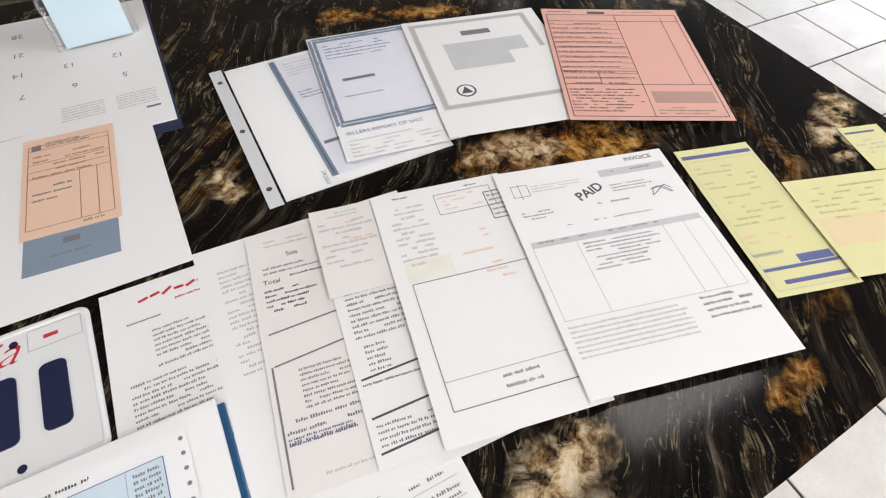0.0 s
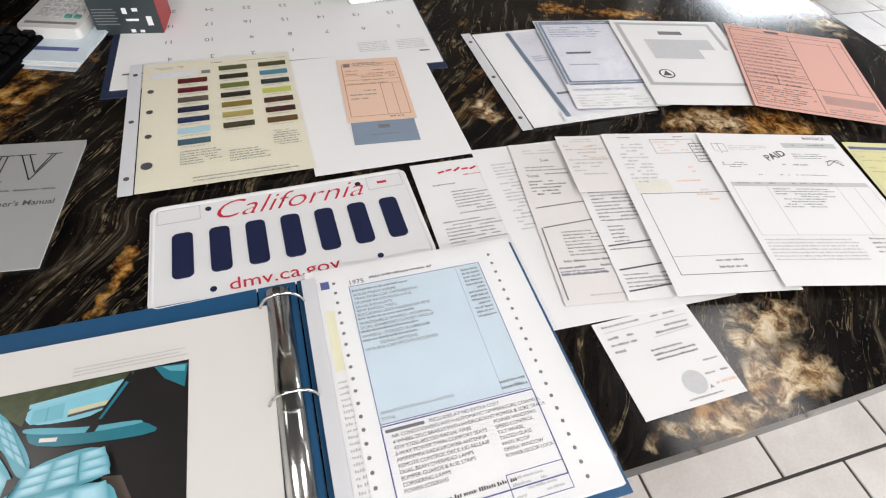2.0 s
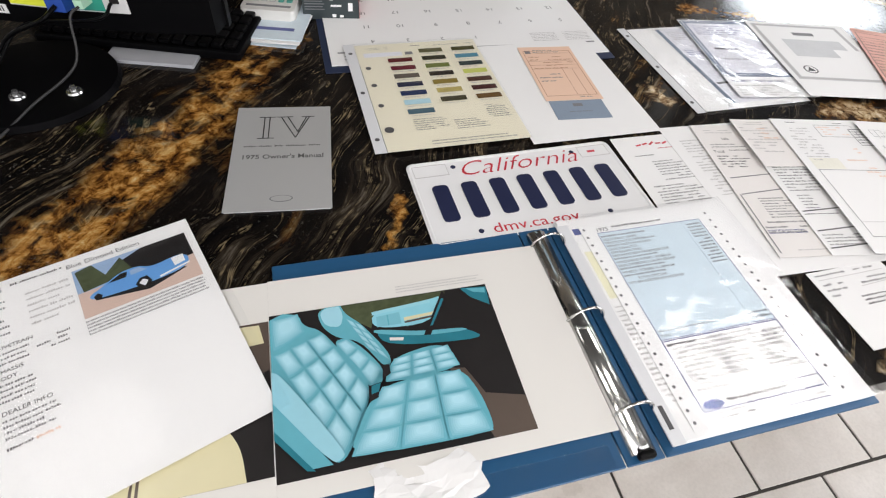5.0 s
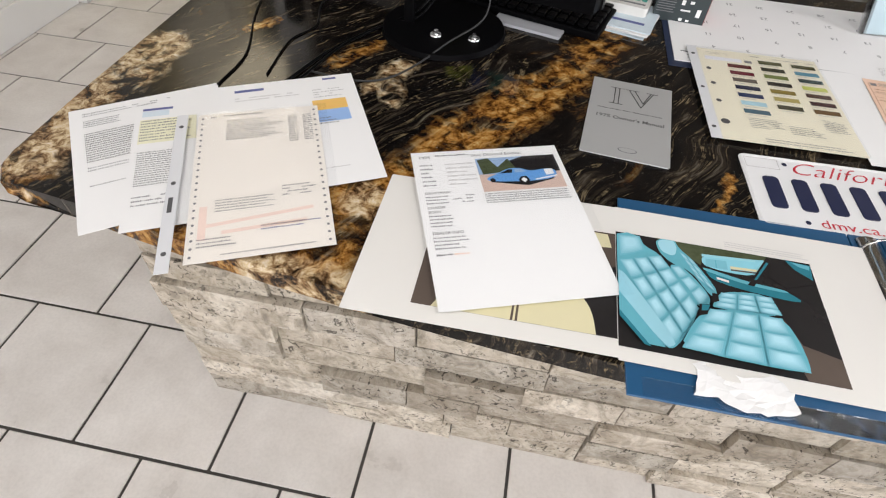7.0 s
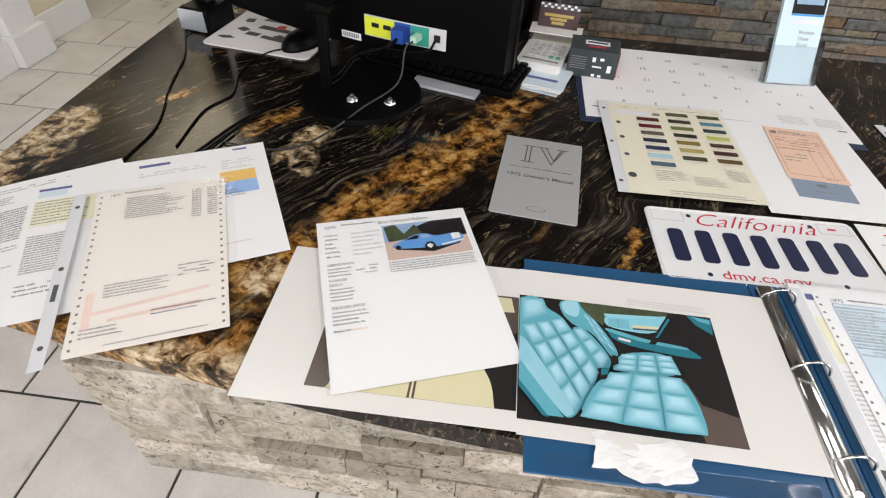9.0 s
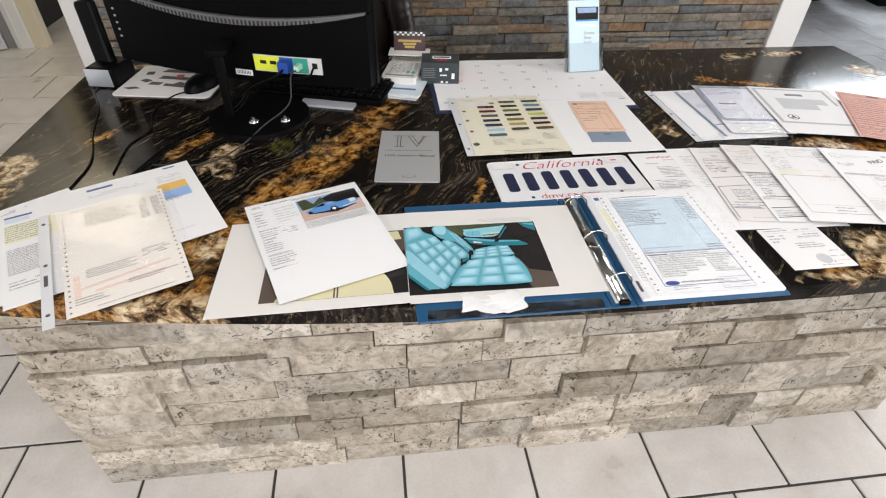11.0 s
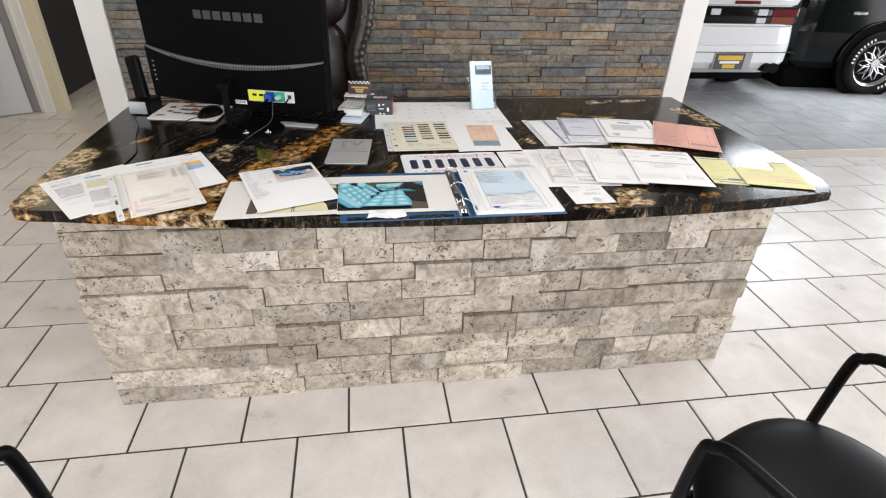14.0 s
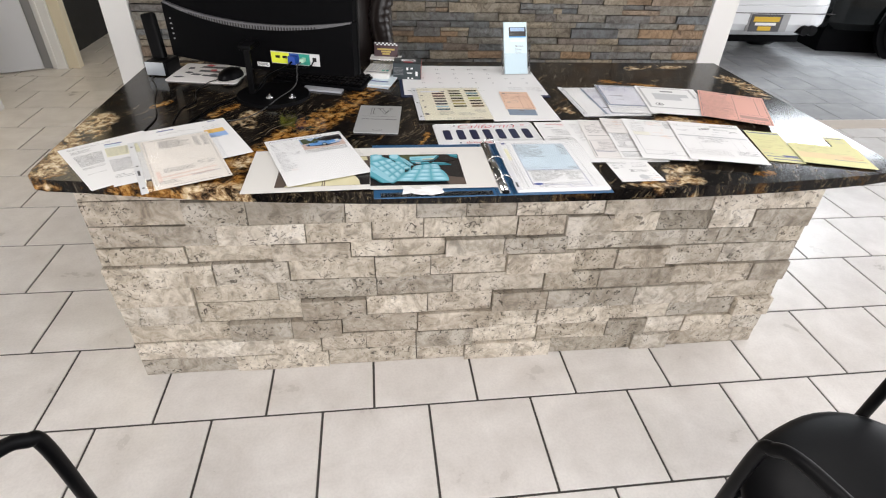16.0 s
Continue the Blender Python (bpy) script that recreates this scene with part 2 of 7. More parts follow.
TILE_SHOW = tile_mat("showroom_tile", (0.44, 0.45, 0.46), (0.54, 0.545, 0.55), 0.20)
GROUT = plain("grout", (0.055, 0.05, 0.046), 0.9, grain=0.3, scale=200)
WALL_WHITE = plain("white_paint", (0.78, 0.77, 0.75), 0.55, grain=0.03, scale=8, bump=0.05)
WALL_CREAM = plain("cream_paint", (0.72, 0.64, 0.48), 0.6, grain=0.04, scale=8, bump=0.05)
# unseen ceiling made dark so that less of it reflects in the granite
CEIL = plain("ceiling_dark", (0.13, 0.13, 0.13), 0.8, grain=0.03)
CORE = plain("mortar", (0.16, 0.145, 0.12), 0.95, grain=0.3, scale=90)

# ---------------- helpers ----------------
def mesh_of(bm, name):
    me = bpy.data.meshes.new(name)
    bm.normal_update()
    bm.to_mesh(me)
    bm.free()
    return me


def part(name, bm, material, parent=None, label="", smooth=False):
    me = bm if isinstance(bm, bpy.types.Mesh) else mesh_of(bm, name)
    if not me.materials:
        me.materials.append(material)
    if smooth:
        for p in me.polygons:
            p.use_smooth = True
    ob = new(name, me)
    if parent is not None:
        ob.parent = parent
    if label:
        tagged(ob, label)
    return ob


def thing(name, at, turn=0.0, size=1.0):
    ob = new(name)
    ob.empty_display_size = 0.05
    ob.matrix_world = pose(*at, 0, 0, turn) @ Matrix.Scale(size, 4)
    return ob


def box(bm, x0, x1, y0, y1, z0, z1, bevel=0.0, m=None, seg=2):
    made = bmesh.ops.create_cube(bm, size=1)["verts"]
    bmesh.ops.scale(bm, vec=(x1 - x0, y1 - y0, z1 - z0), verts=made)
    bmesh.ops.translate(bm, vec=((x0 + x1) / 2, (y0 + y1) / 2, (z0 + z1) / 2), verts=made)
    if bevel:
        edges = list({e for v in made for e in v.link_edges})
        got = bmesh.ops.bevel(bm, geom=edges, offset=bevel, segments=seg, affect="EDGES", profile=0.5)
        made = list(set(got["verts"]) | {v for v in made if v.is_valid})
    if m is not None:
        bmesh.ops.transform(bm, matrix=m, verts=made)
    return made


def boxm(*a, **k):
    bm = bmesh.new()
    box(bm, *a, **k)
    return bm


def disc(bm, r0, r1, z0, z1, seg=32, m=None):
    made = bmesh.ops.create_cone(bm, cap_ends=True, segments=seg, radius1=r0, radius2=r1, depth=z1 - z0)["verts"]
    bmesh.ops.translate(bm, vec=(0, 0, (z0 + z1) / 2), verts=made)
    if m is not None:
        bmesh.ops.transform(bm, matrix=m, verts=made)
    return made


def tube(points, radius, seg=10, closed=False):
    """A round bar swept along points."""
    bm = bmesh.new()
    pts = [Vector(p) for p in points]
    n = len(pts)
    rings = []
    up = Vector((0.3, 0.2, 1)).normalized()
    for i, p in enumerate(pts):
        a = pts[(i - 1) % n] if (i or closed) else p
        b = pts[(i + 1) % n] if (i < n - 1 or closed) else p
        d = (b - a).normalized()
        u = (up - d * up.dot(d))
        if u.length < 1e-3:
            u = d.orthogonal()
        u.normalize()
        up = u
        w = d.cross(u)
        rings.append([bm.verts.new(p + radius * (math.cos(q) * u + math.sin(q) * w)) for q in [2 * math.pi * k / seg for k in range(seg)]])
    for i in range(n if closed else n - 1):
        r, s = rings[i], rings[(i + 1) % n]
        for k in range(seg):
            bm.faces.new((r[k], r[(k + 1) % seg], s[(k + 1) % seg], s[k]))
    if not closed:
        bm.faces.new(rings[0][::-1])
        bm.faces.new(rings[-1])
    return bm


def curve_pts(ctrl, steps=8):
    """Catmull-Rom through the control points."""
    c = [Vector(p) for p in ctrl]
    c = [2 * c[0] - c[1]] + c + [2 * c[-1] - c[-2]]
    out = []
    for i in range(1, len(c) - 2):
        for k in range(steps):
            t = k / steps
            out.append(0.5 * (2 * c[i] + (c[i + 1] - c[i - 1]) * t + (2 * c[i - 1] - 5 * c[i] + 4 * c[i + 1] - c[i + 2]) * t * t + (3 * c[i] - c[i - 1] - 3 * c[i + 1] + c[i + 2]) * t ** 3))
    out.append(c[-2])
    return out


def prism(outline, z0, z1, bevel=0.0, seg=3):
    bm = bmesh.new()
    low = [bm.verts.new((x, y, z0)) for x, y in outline]
    top = [bm.verts.new((x, y, z1)) for x, y in outline]
    n = len(outline)
    bm.faces.new(low[::-1])
    bm.faces.new(top)
    for i in range(n):
        bm.faces.new((low[i], low[(i + 1) % n], top[(i + 1) % n], top[i]))
    if bevel:
        rim = [e for e in bm.edges if abs(e.verts[0].co.z - e.verts[1].co.z) < 1e-6]
        bmesh.ops.bevel(bm, geom=rim, offset=bevel, segments=seg, affect="EDGES", profile=0.5)
    return bm


# ---------------- structure ----------------
def structure(name, bm, material, label):
    return tagged(part(name, bm, material), label, kind="structure")


floor = structure("floor", boxm(-5, 9.5, -5, 8, -0.12, -0.004), GROUT, "beige square floor tiles laid in running bond with dark joints")
ceiling = structure("ceiling", boxm(-5, 9.5, -5, 8, 2.7, 2.8), CEIL, "unseen ceiling, coloured dark to weaken its reflection in the granite")
WALL_Y = 1.95
# wall grey that also stands in for shade on the door jamb
WALL_AND_SHADE_GREY = plain("grey_wall_and_shade", (0.30, 0.30, 0.30), 0.7, grain=0.04, scale=8)
# unseen walls added to shut out sky light around the window openings
for nm, a in (("wall_south", (-5, -1.5, -5.1, -4.98, 0, 2.7)), ("wall_south_2", (5.5, 9.5, -5.1, -4.98, 0, 2.7)), ("wall_south_sill", (-1.5, 5.5, -5.1, -4.98, 0, 0.5)), ("wall_south_head", (-1.5, 5.5, -5.1, -4.98, 2.68, 2.7)),
              ("wall_east", (9.42, 9.5, -4.98, -1.5, 0, 2.7)), ("wall_east_2", (9.42, 9.5, 5.5, 7.9, 0, 2.7)), ("wall_east_sill", (9.42, 9.5, -1.5, 5.5, 0, 0.4))):
    structure(nm, boxm(*a), WALL_AND_SHADE_GREY, "unseen grey wall added to keep sky light out beside a window opening")
wall_north = structure("wall_north", boxm(-0.464, 2.882, WALL_Y + 0.03, WALL_Y + 0.15, 0, 2.7), CORE, "wall clad in multicoloured split slate strips")
post_1 = structure("wall_post_1", boxm(2.882, 3.042, WALL_Y - 0.02, WALL_Y + 0.17, 0, 2.7, bevel=0.006), WALL_WHITE, "white painted wall end beside the slate")
post_2 = structure("wall_post_2", boxm(-0.605, -0.464, WALL_Y - 0.02, WALL_Y + 0.17, 0, 2.7, bevel=0.006), WALL_WHITE, "white painted wall end beside the slate")
wall_west = structure("wall_west", boxm(-1.80, -1.655, -5, 1.86, 0, 2.7, bevel=0.005), WALL_WHITE, "white painted wall with tall baseboard")
structure("wall_pilaster", boxm(-1.80, -1.615, 1.862, 2.06, 0, 2.7, bevel=0.006), WALL_WHITE, "white pilaster at the end of the wall")
structure("pilaster_plinth", prism([(-1.80, 1.845), (-1.592, 1.845), (-1.592, 2.078), (-1.80, 2.078)], 0.0, 0.16, 0.010, 2), WALL_WHITE, "white plinth of the pilaster")
structure("wall_return", boxm(-1.86, -1.70, 2.062, 2.52, 0, 2.7, bevel=0.005), WALL_CREAM, "cream wall between pilaster and doorway")
wall_west_2 = structure("wall_west_2", boxm(-1.651, -1.562, 3.44, 3.52, 0, 2.7, bevel=0.005), WALL_CREAM, "cream painted wall beside the doorway")
wall_far = structure("wall_far", boxm(-5, 9.5, 7.9, 8.05, 0, 2.7), WALL_WHITE, "plain white far wall")
wall_side = structure("wall_side", boxm(-5.05, -4.95, -5, 8, 0, 2.7), WALL_WHITE, "plain white wall")
# near-black copy of the slate: the dark of the unlit gap is in its colour
SHADED_SLATE = stone("shaded_slate", [(0.018, 0.018, 0.019), (0.035, 0.033, 0.031), (0.012, 0.012, 0.013), (0.026, 0.024, 0.022)], pits=False, rough=0.6)
passage = structure("wall_passage", boxm(-1.90, -1.775, 3.602, 7.9, 0, 2.7), SHADED_SLATE, "slate wall at the end of the passage, its darkness put into the colour")
structure("wall_back_room", boxm(-0.40, 2.86, 5.9, 6.0, 0, 2.7), WALL_WHITE, "plain white wall behind the slate")
structure("baseboard", boxm(-1.654, -1.637, -5, 1.843, 0, 0.15, bevel=0.005), WALL_WHITE, "white baseboard")
structure("baseboard_2", boxm(-1.699, -1.680, 2.08, 2.535, 0, 0.15, bevel=0.005), WALL_WHITE, "white baseboard")

# ---------------- desk ----------------
DESK = 0.822
desk = tagged(thing("reception_desk", (0, 0, 0)), "reception desk clad in pale split travertine with a black granite top", "desk")


def front_y(x):
    return -0.245 + 0.105 * (abs(x - 1.3) / 1.2) ** 2.4


outline = [(0.008, 0.825)]
outline += [(0.008, 0.4), (0.008, 0.1), (0.008, -0.08), (0.014, -0.108), (0.034, -0.134)]
outline += [(x, front_y(x)) for x in [0.06 + 2.17 * k / 24 for k in range(25)]]
outline += [(2.254, -0.150), (2.268, -0.125), (2.272, -0.095), (2.272, 0.3), (2.272, 0.825)]
part("countertop", prism(outline, DESK - 0.031, DESK, 0.007, 3), GRANITE, desk, "polished black granite with gold and cream veins", smooth=False)
part("carcass", boxm(0.06, 2.215, 0.03, 0.76, 0.0, DESK - 0.032), CORE, desk)


def strip_rows(z0, z1, lo, hi, rng):
    """Heights of the courses, course by course."""
    out, z = [], z0
    while z < z1 - 0.004:
        h = rng.uniform(lo, hi)
        if z1 - (z + h) < lo:
            h = z1 - z
        out.append((z, z + h))
        z += h
    return out


def split_stone(w, d, h, rng, rough=0.004, nu=4, nv=2):
    """One split stone: a block whose face, at y = 0 and looking to -y, is broken unevenly."""
    verts, faces = [], []
    for j in range(nv + 1):
        for i in range(nu + 1):
            edge = i in (0, nu) or j in (0, nv)
            x = w * i / nu + (0 if i in (0, nu) else rng.uniform(-0.1, 0.1) * w / nu)
            z = h * j / nv
            y = rng.uniform(0.001, rough) if edge else rng.uniform(-rough, 0.0005)
            if edge:
                x += (-1 if i == nu else 1 if i == 0 else 0) * rng.uniform(0, 0.0012)
                z += (-1 if j == nv else 1 if j == 0 else 0) * rng.uniform(0, 0.002)
            verts.append((x, y, z))
    n = len(verts)
    for j in range(nv):
        for i in range(nu):
            a = j * (nu + 1) + i
            faces.append((a, a + 1, a + nu + 2, a + nu + 1))
    rim = [i for i in range(nu + 1)] + [j * (nu + 1) + nu for j in range(1, nv + 1)] + [nv * (nu + 1) + i for i in range(nu - 1, -1, -1)] + [j * (nu + 1) for j in range(nv - 1, 0, -1)]
    for k in rim:
        x, y, z = verts[k]
        verts.append((x, d, z))
    m = len(rim)
    for k in range(m):
        faces.append((rim[(k + 1) % m], rim[k], n + k, n + (k + 1) % m))
    return verts, faces


def stone_mesh(name, verts, faces, mat):
    me = bpy.data.meshes.new(name)
    me.from_pydata(verts, [], faces)
    me.materials.append(mat)
    me.update()
    return me


def ledger(parent, x0, x1, z0, z1, place, mat, lens, heights, jut, rng, rough=0.004, name="stone", singles=True, thick=0.045):
    """Courses of split stones on a wall face. place puts local (x, y, z) into the world; a course is often split in two thin strips."""
    all_v, all_f = [], []
    rows = strip_rows(z0, z1, *heights, rng)
    for r, (a, b) in enumerate(rows):
        x = x0
        while x < x1 - 0.002:
            w = rng.uniform(*lens)
            if x1 - (x + w) < lens[0] * 0.6:
                w = x1 - x
            subs = [(a, b)]
            if b - a > 1.45 * heights[0] and rng.random() < 0.45:
                mid = a + (b - a) * rng.uniform(0.4, 0.6)
                subs = [(a, mid), (mid, b)]
            for lo, hi in subs:
                pieces = [(x, w)]
                if w > 1.3 * lens[0] and len(subs) == 2 and rng.random() < 0.5:
                    c = w * rng.uniform(0.35, 0.65)
                    pieces = [(x, c), (x + c, w - c)]
                for px, pw in pieces:
                    out = rng.choice((0, 0.15, 0.4, 0.7, 1.0)) * jut
                    v, f = split_stone(pw - 0.0016, thick, hi - lo - 0.0018, rng, rough)
                    if singles:
                        ob = new(name, stone_mesh(name, v, f, mat))
                        ob.parent = parent
                        ob.matrix_local = place @ pose(px, -out, lo)
                    else:
                        m = place @ pose(px, -out, lo)
                        k = len(all_v)
                        all_v += [tuple(m @ Vector(q)) for q in v]
                        all_f += [tuple(i + k for i in q) for q in f]
            x += w
    if not singles:
        ob = new(name, stone_mesh(name, all_v, all_f, mat))
        ob.parent = parent
        tagged(ob, kind="stuff")



# ---------------- paper things ----------------
def ink(name, colour, rough=0.6):
    return plain("ink_" + name, colour, rough, grain=0.15, scale=300)


PAPER = plain("paper_white", (0.825, 0.825, 0.822), 0.55, grain=0.02, scale=30)
PAPER_WARM = plain("paper_warm", (0.78, 0.755, 0.735), 0.6, grain=0.025, scale=30)
PAPER_PINK = plain("paper_salmon", (0.74, 0.40, 0.325), 0.6, grain=0.05, scale=25)
PAPER_PEACH = plain("paper_peach", (0.80, 0.56, 0.42), 0.6, grain=0.03, scale=30)
PAPER_YELLOW = plain("paper_yellow", (0.72, 0.69, 0.35), 0.6, grain=0.05, scale=30)
PAPER_ORANGE = plain("paper_buff", (0.76, 0.62, 0.36), 0.6, grain=0.06, scale=30)
PAPER_CREAM = plain("paper_cream", (0.78, 0.74, 0.60), 0.55, grain=0.03, scale=30)
PAPER_GLOSS = plain("paper_gloss", (0.76, 0.745, 0.71), 0.22, grain=0.02, scale=20)
SILVER = plain("silver_cover", (0.50, 0.505, 0.50), 0.36, 0.35, grain=0.06, scale=14, bump=0.06)
INK = ink("black", (0.075, 0.075, 0.08))
INK_GREY = ink("grey", (0.19, 0.19, 0.20))
INK_PALE = ink("pale", (0.48, 0.47, 0.47))
INK_BLUE = ink("blue", (0.10, 0.12, 0.30))
INK_NAVY = ink("navy", (0.015, 0.02, 0.06), 0.3)
INK_RED = ink("red", (0.55, 0.03, 0.05), 0.35)
INK_ORANGE = ink("orange", (0.80, 0.52, 0.38))
TINT_BLUE = ink("tint_blue", (0.62, 0.715, 0.775), 0.4)
TINT_STEEL = ink("tint_steel", (0.23, 0.29, 0.37), 0.5)
TINT_LILAC = ink("tint_lilac", (0.735, 0.74, 0.79), 0.45)
TINT_GREY = ink("tint_grey", (0.56, 0.57, 0.58), 0.5)
TINT_YELLOW = ink("tint_yellow", (0.80, 0.78, 0.58), 0.5)


def film_material(name, strength, wave):
    """Clear plastic film: see-through, with a glossy skin that ripples."""
    m = bpy.data.materials.new(name)
    m.use_nodes = True
    t = m.node_tree
    t.nodes.remove(t.nodes["Principled BSDF"])
    out = t.nodes["Material Output"]
    mixer, clear, gloss = t.nodes.new("ShaderNodeMixShader"), t.nodes.new("ShaderNodeBsdfTransparent"), t.nodes.new("ShaderNodeBsdfGlossy")
    clear.inputs[0].default_value = (0.965, 0.97, 0.975, 1)
    gloss.inputs["Roughness"].default_value = 0.13
    fres, scale = t.nodes.new("ShaderNodeFresnel"), t.nodes.new("ShaderNodeMath")
    fres.inputs[0].default_value = 1.5
    scale.operation, scale.inputs[1].default_value = "MULTIPLY", strength
    t.links.new(fres.outputs[0], scale.inputs[0])
    t.links.new(scale.outputs[0], mixer.inputs[0])
    co, noise_tex, bump = t.nodes.new("ShaderNodeTexCoord"), t.nodes.new("ShaderNodeTexNoise"), t.nodes.new("ShaderNodeBump")
    noise_tex.inputs["Scale"].default_value, noise_tex.inputs["Detail"].default_value = 17.0, 2.0
    bump.inputs["Strength"].default_value, bump.inputs["Distance"].default_value = wave, 0.01
    t.links.new(co.outputs["Object"], noise_tex.inputs["Vector"])
    t.links.new(noise_tex.outputs["Fac"], bump.inputs["Height"])
    t.links.new(bump.outputs[0], gloss.inputs["Normal"])
    t.links.new(clear.outputs[0], mixer.inputs[1])
    t.links.new(gloss.outputs[0], mixer.inputs[2])
    t.links.new(mixer.outputs[0], out.inputs[0])
    return m


FILM = film_material("plastic_film", 1.15, 0.6)
FILM_CALM = film_material("plastic_film_flat", 0.6, 0.12)


class Sheet:
    """A sheet of paper lying at its place. u runs right, v up the page, from its centre, in metres."""

    def __init__(self, name, label, category, at, size, mat, group="", curl=0.0, thick=0.0004, seed=0, parent=None, bend=None, fit=(1, 1)):
        self.w, self.h = size
        self.rng = random.Random(seed * 13 + int(size[0] * 1000))
        self.curl, self.ph, self.thick, self.bend = curl, self.rng.uniform(0, 6), thick, bend
        nx, ny = (10, 12)
        bm = bmesh.new()
        top = [[bm.verts.new((u, v, self.z(u, v) + thick)) for u in [self.w * (i / nx - 0.5) for i in range(nx + 1)]] for v in [self.h * (j / ny - 0.5) for j in range(ny + 1)]]
        low = [[bm.verts.new((q.co.x, q.co.y, q.co.z - thick)) for q in row] for row in top]
        for j in range(ny):
            for i in range(nx):
                bm.faces.new((top[j][i], top[j][i + 1], top[j + 1][i + 1], top[j + 1][i]))
                bm.faces.new((low[j][i], low[j + 1][i], low[j + 1][i + 1], low[j][i + 1]))
        rim = [(0, i) for i in range(nx)] + [(j, nx) for j in range(ny)] + [(ny, i) for i in range(nx, 0, -1)] + [(j, 0) for j in range(ny, 0, -1)]
        for k in range(len(rim)):
            (a, b), (c, d) = rim[k], rim[(k + 1) % len(rim)]
            bm.faces.new((low[a][b], low[c][d], top[c][d], top[a][b]))
        self.ob = part(name, bm, mat, parent, smooth=False)
        if parent is None:
            x, y, z, turn = at
            self.ob.matrix_world = pose(x, y, DESK + z, 0, 0, turn) @ Matrix.Diagonal((*fit, 1, 1))
            tagged(self.ob, label, category, group)
        else:
            x, y, z, turn = at
            self.ob.matrix_local = pose(x, y, z, 0, 0, turn) @ Matrix.Diagonal((*fit, 1, 1))
            if label:
                tagged(self.ob, label)
        self.layer = 1

    def z(self, u, v):
        if self.bend is not None:
            return self.bend(u, v)
        if not self.curl:
            return 0.0
        a, b = u / self.w + 0.5, v / self.h + 0.5
        return self.curl * (0.5 + 0.5 * math.sin(2.2 * a + 1.3 * b + self.ph) + 1.6 * max(0, abs(a - 0.5) + abs(b - 0.5) - 0.7) ** 1.5)

    def quads(self, name, mat, quads, lift=0.0, label=""):
        """Printed areas, each from corner points on the page."""
        verts, faces = [], []
        up = self.thick + 0.00018 + lift
        for q in quads:
            k = len(verts)
            verts += [(u, v, self.z(u, v) + up) for u, v in q]
            faces.append(tuple(range(k, k + len(q))))
        ob = new(name, stone_mesh(name, verts, faces, mat))
        ob.parent = self.ob
        if label:
            tagged(ob, label)
        if len(quads) > 1 and name in ("printed_text", "ruling", "feed_holes"):
            tagged(ob, kind="stuff")
        return ob

    def rect(self, u0, u1, v0, v1, mat, name="printed_area", lift=0.0, label=""):
        nu, nv = (6, 6) if (self.curl or self.bend) else (1, 1)
        us = [u0 + (u1 - u0) * i / nu for i in range(nu + 1)]
        vs = [v0 + (v1 - v0) * i / nv for i in range(nv + 1)]
        return self.quads(name, mat, [[(us[i], vs[j]), (us[i + 1], vs[j]), (us[i + 1], vs[j + 1]), (us[i], vs[j + 1])] for i in range(nu) for j in range(nv)], lift, label)

    def rules(self, lines, mat, width=0.0007, name="ruling", lift=0.00012):
        """Thin straight printed lines (u0, v0, u1, v1)."""
        out = []
        for u0, v0, u1, v1 in lines:
            d = Vector((u1 - u0, v1 - v0)).normalized() * width / 2
            n = max(1, int(math.hypot(u1 - u0, v1 - v0) / 0.02)) if (self.curl or self.bend) else 1
            for k in range(n):
                a, b = k / n, (k + 1) / n
                p, q = (u0 + (u1 - u0) * a, v0 + (v1 - v0) * a), (u0 + (u1 - u0) * b, v0 + (v1 - v0) * b)
                out.append([(p[0] + d.y, p[1] - d.x), (q[0] + d.y, q[1] - d.x), (q[0] - d.y, q[1] + d.x), (p[0] - d.y, p[1] + d.x)])
        return self.quads(name, mat, out, lift)

    def box_rule(self, u0, u1, v0, v1, mat, width=0.0008, name="ruled_box"):
        return self.rules([(u0, v0, u1, v0), (u1, v0, u1, v1), (u1, v1, u0, v1), (u0, v1, u0, v0)], mat, width, name)

    def words(self, u0, v_top, width, lines, mat=INK_GREY, pitch=0.0042, fill=0.8, height=0.33, ragged=0.35, name="printed_text", lift=0.00012):
        """Lines of writing too small to read: short plain bars, run together word by word."""
        out, rng = [], self.rng
        tall = min(pitch * min(0.60, height * 1.45), 0.0034)
        for k in range(lines):
            v, u = v_top - k * pitch, u0
            end = u0 + width * (1 - ragged * rng.random())
            while u < end:
                w = rng.uniform(0.9, 3.4) * pitch * 0.62
                if rng.random() < min(1, fill + 0.1):
                    e = min(u + w, u0 + width)
                    step = min(max(pitch * 0.36, 0.0016), 0.0022)
                    while u < e:
                        low, top = rng.choice((0.0, 0.0, 0.12)), rng.choice((1.0, 0.72, 0.72, 0.85))
                        c = min(u + step * 0.66, e)
                        out.append([(u, v - tall * (1 - low)), (c, v - tall * (1 - low)), (c, v - tall * (1 - top)), (u, v - tall * (1 - top))])
                        u += step
                    u = e
                else:
                    u += w
                u += pitch * 0.28
        if out:
            self.quads(name, mat, out, lift)

    def text(self, body, u, v, size, mat, turn=0.0, shear=0.0, name="lettering", depth=0.0, lift=0.0002, bold=0.0, align="LEFT"):
        letters = font_mesh(body, size, shear, depth, bold, align)
        for q in letters.vertices:
            q.co.z += self.thick + lift
        if self.bend is not None or self.curl:
            m = pose(u, v, 0, 0, 0, turn)
            for q in letters.vertices:
                p = m @ q.co
                q.co.z += self.z(p.x, p.y)
        ob = part(name, letters, mat, self.ob)
        ob.matrix_local = pose(u, v, 0, 0, 0, turn)
        return ob


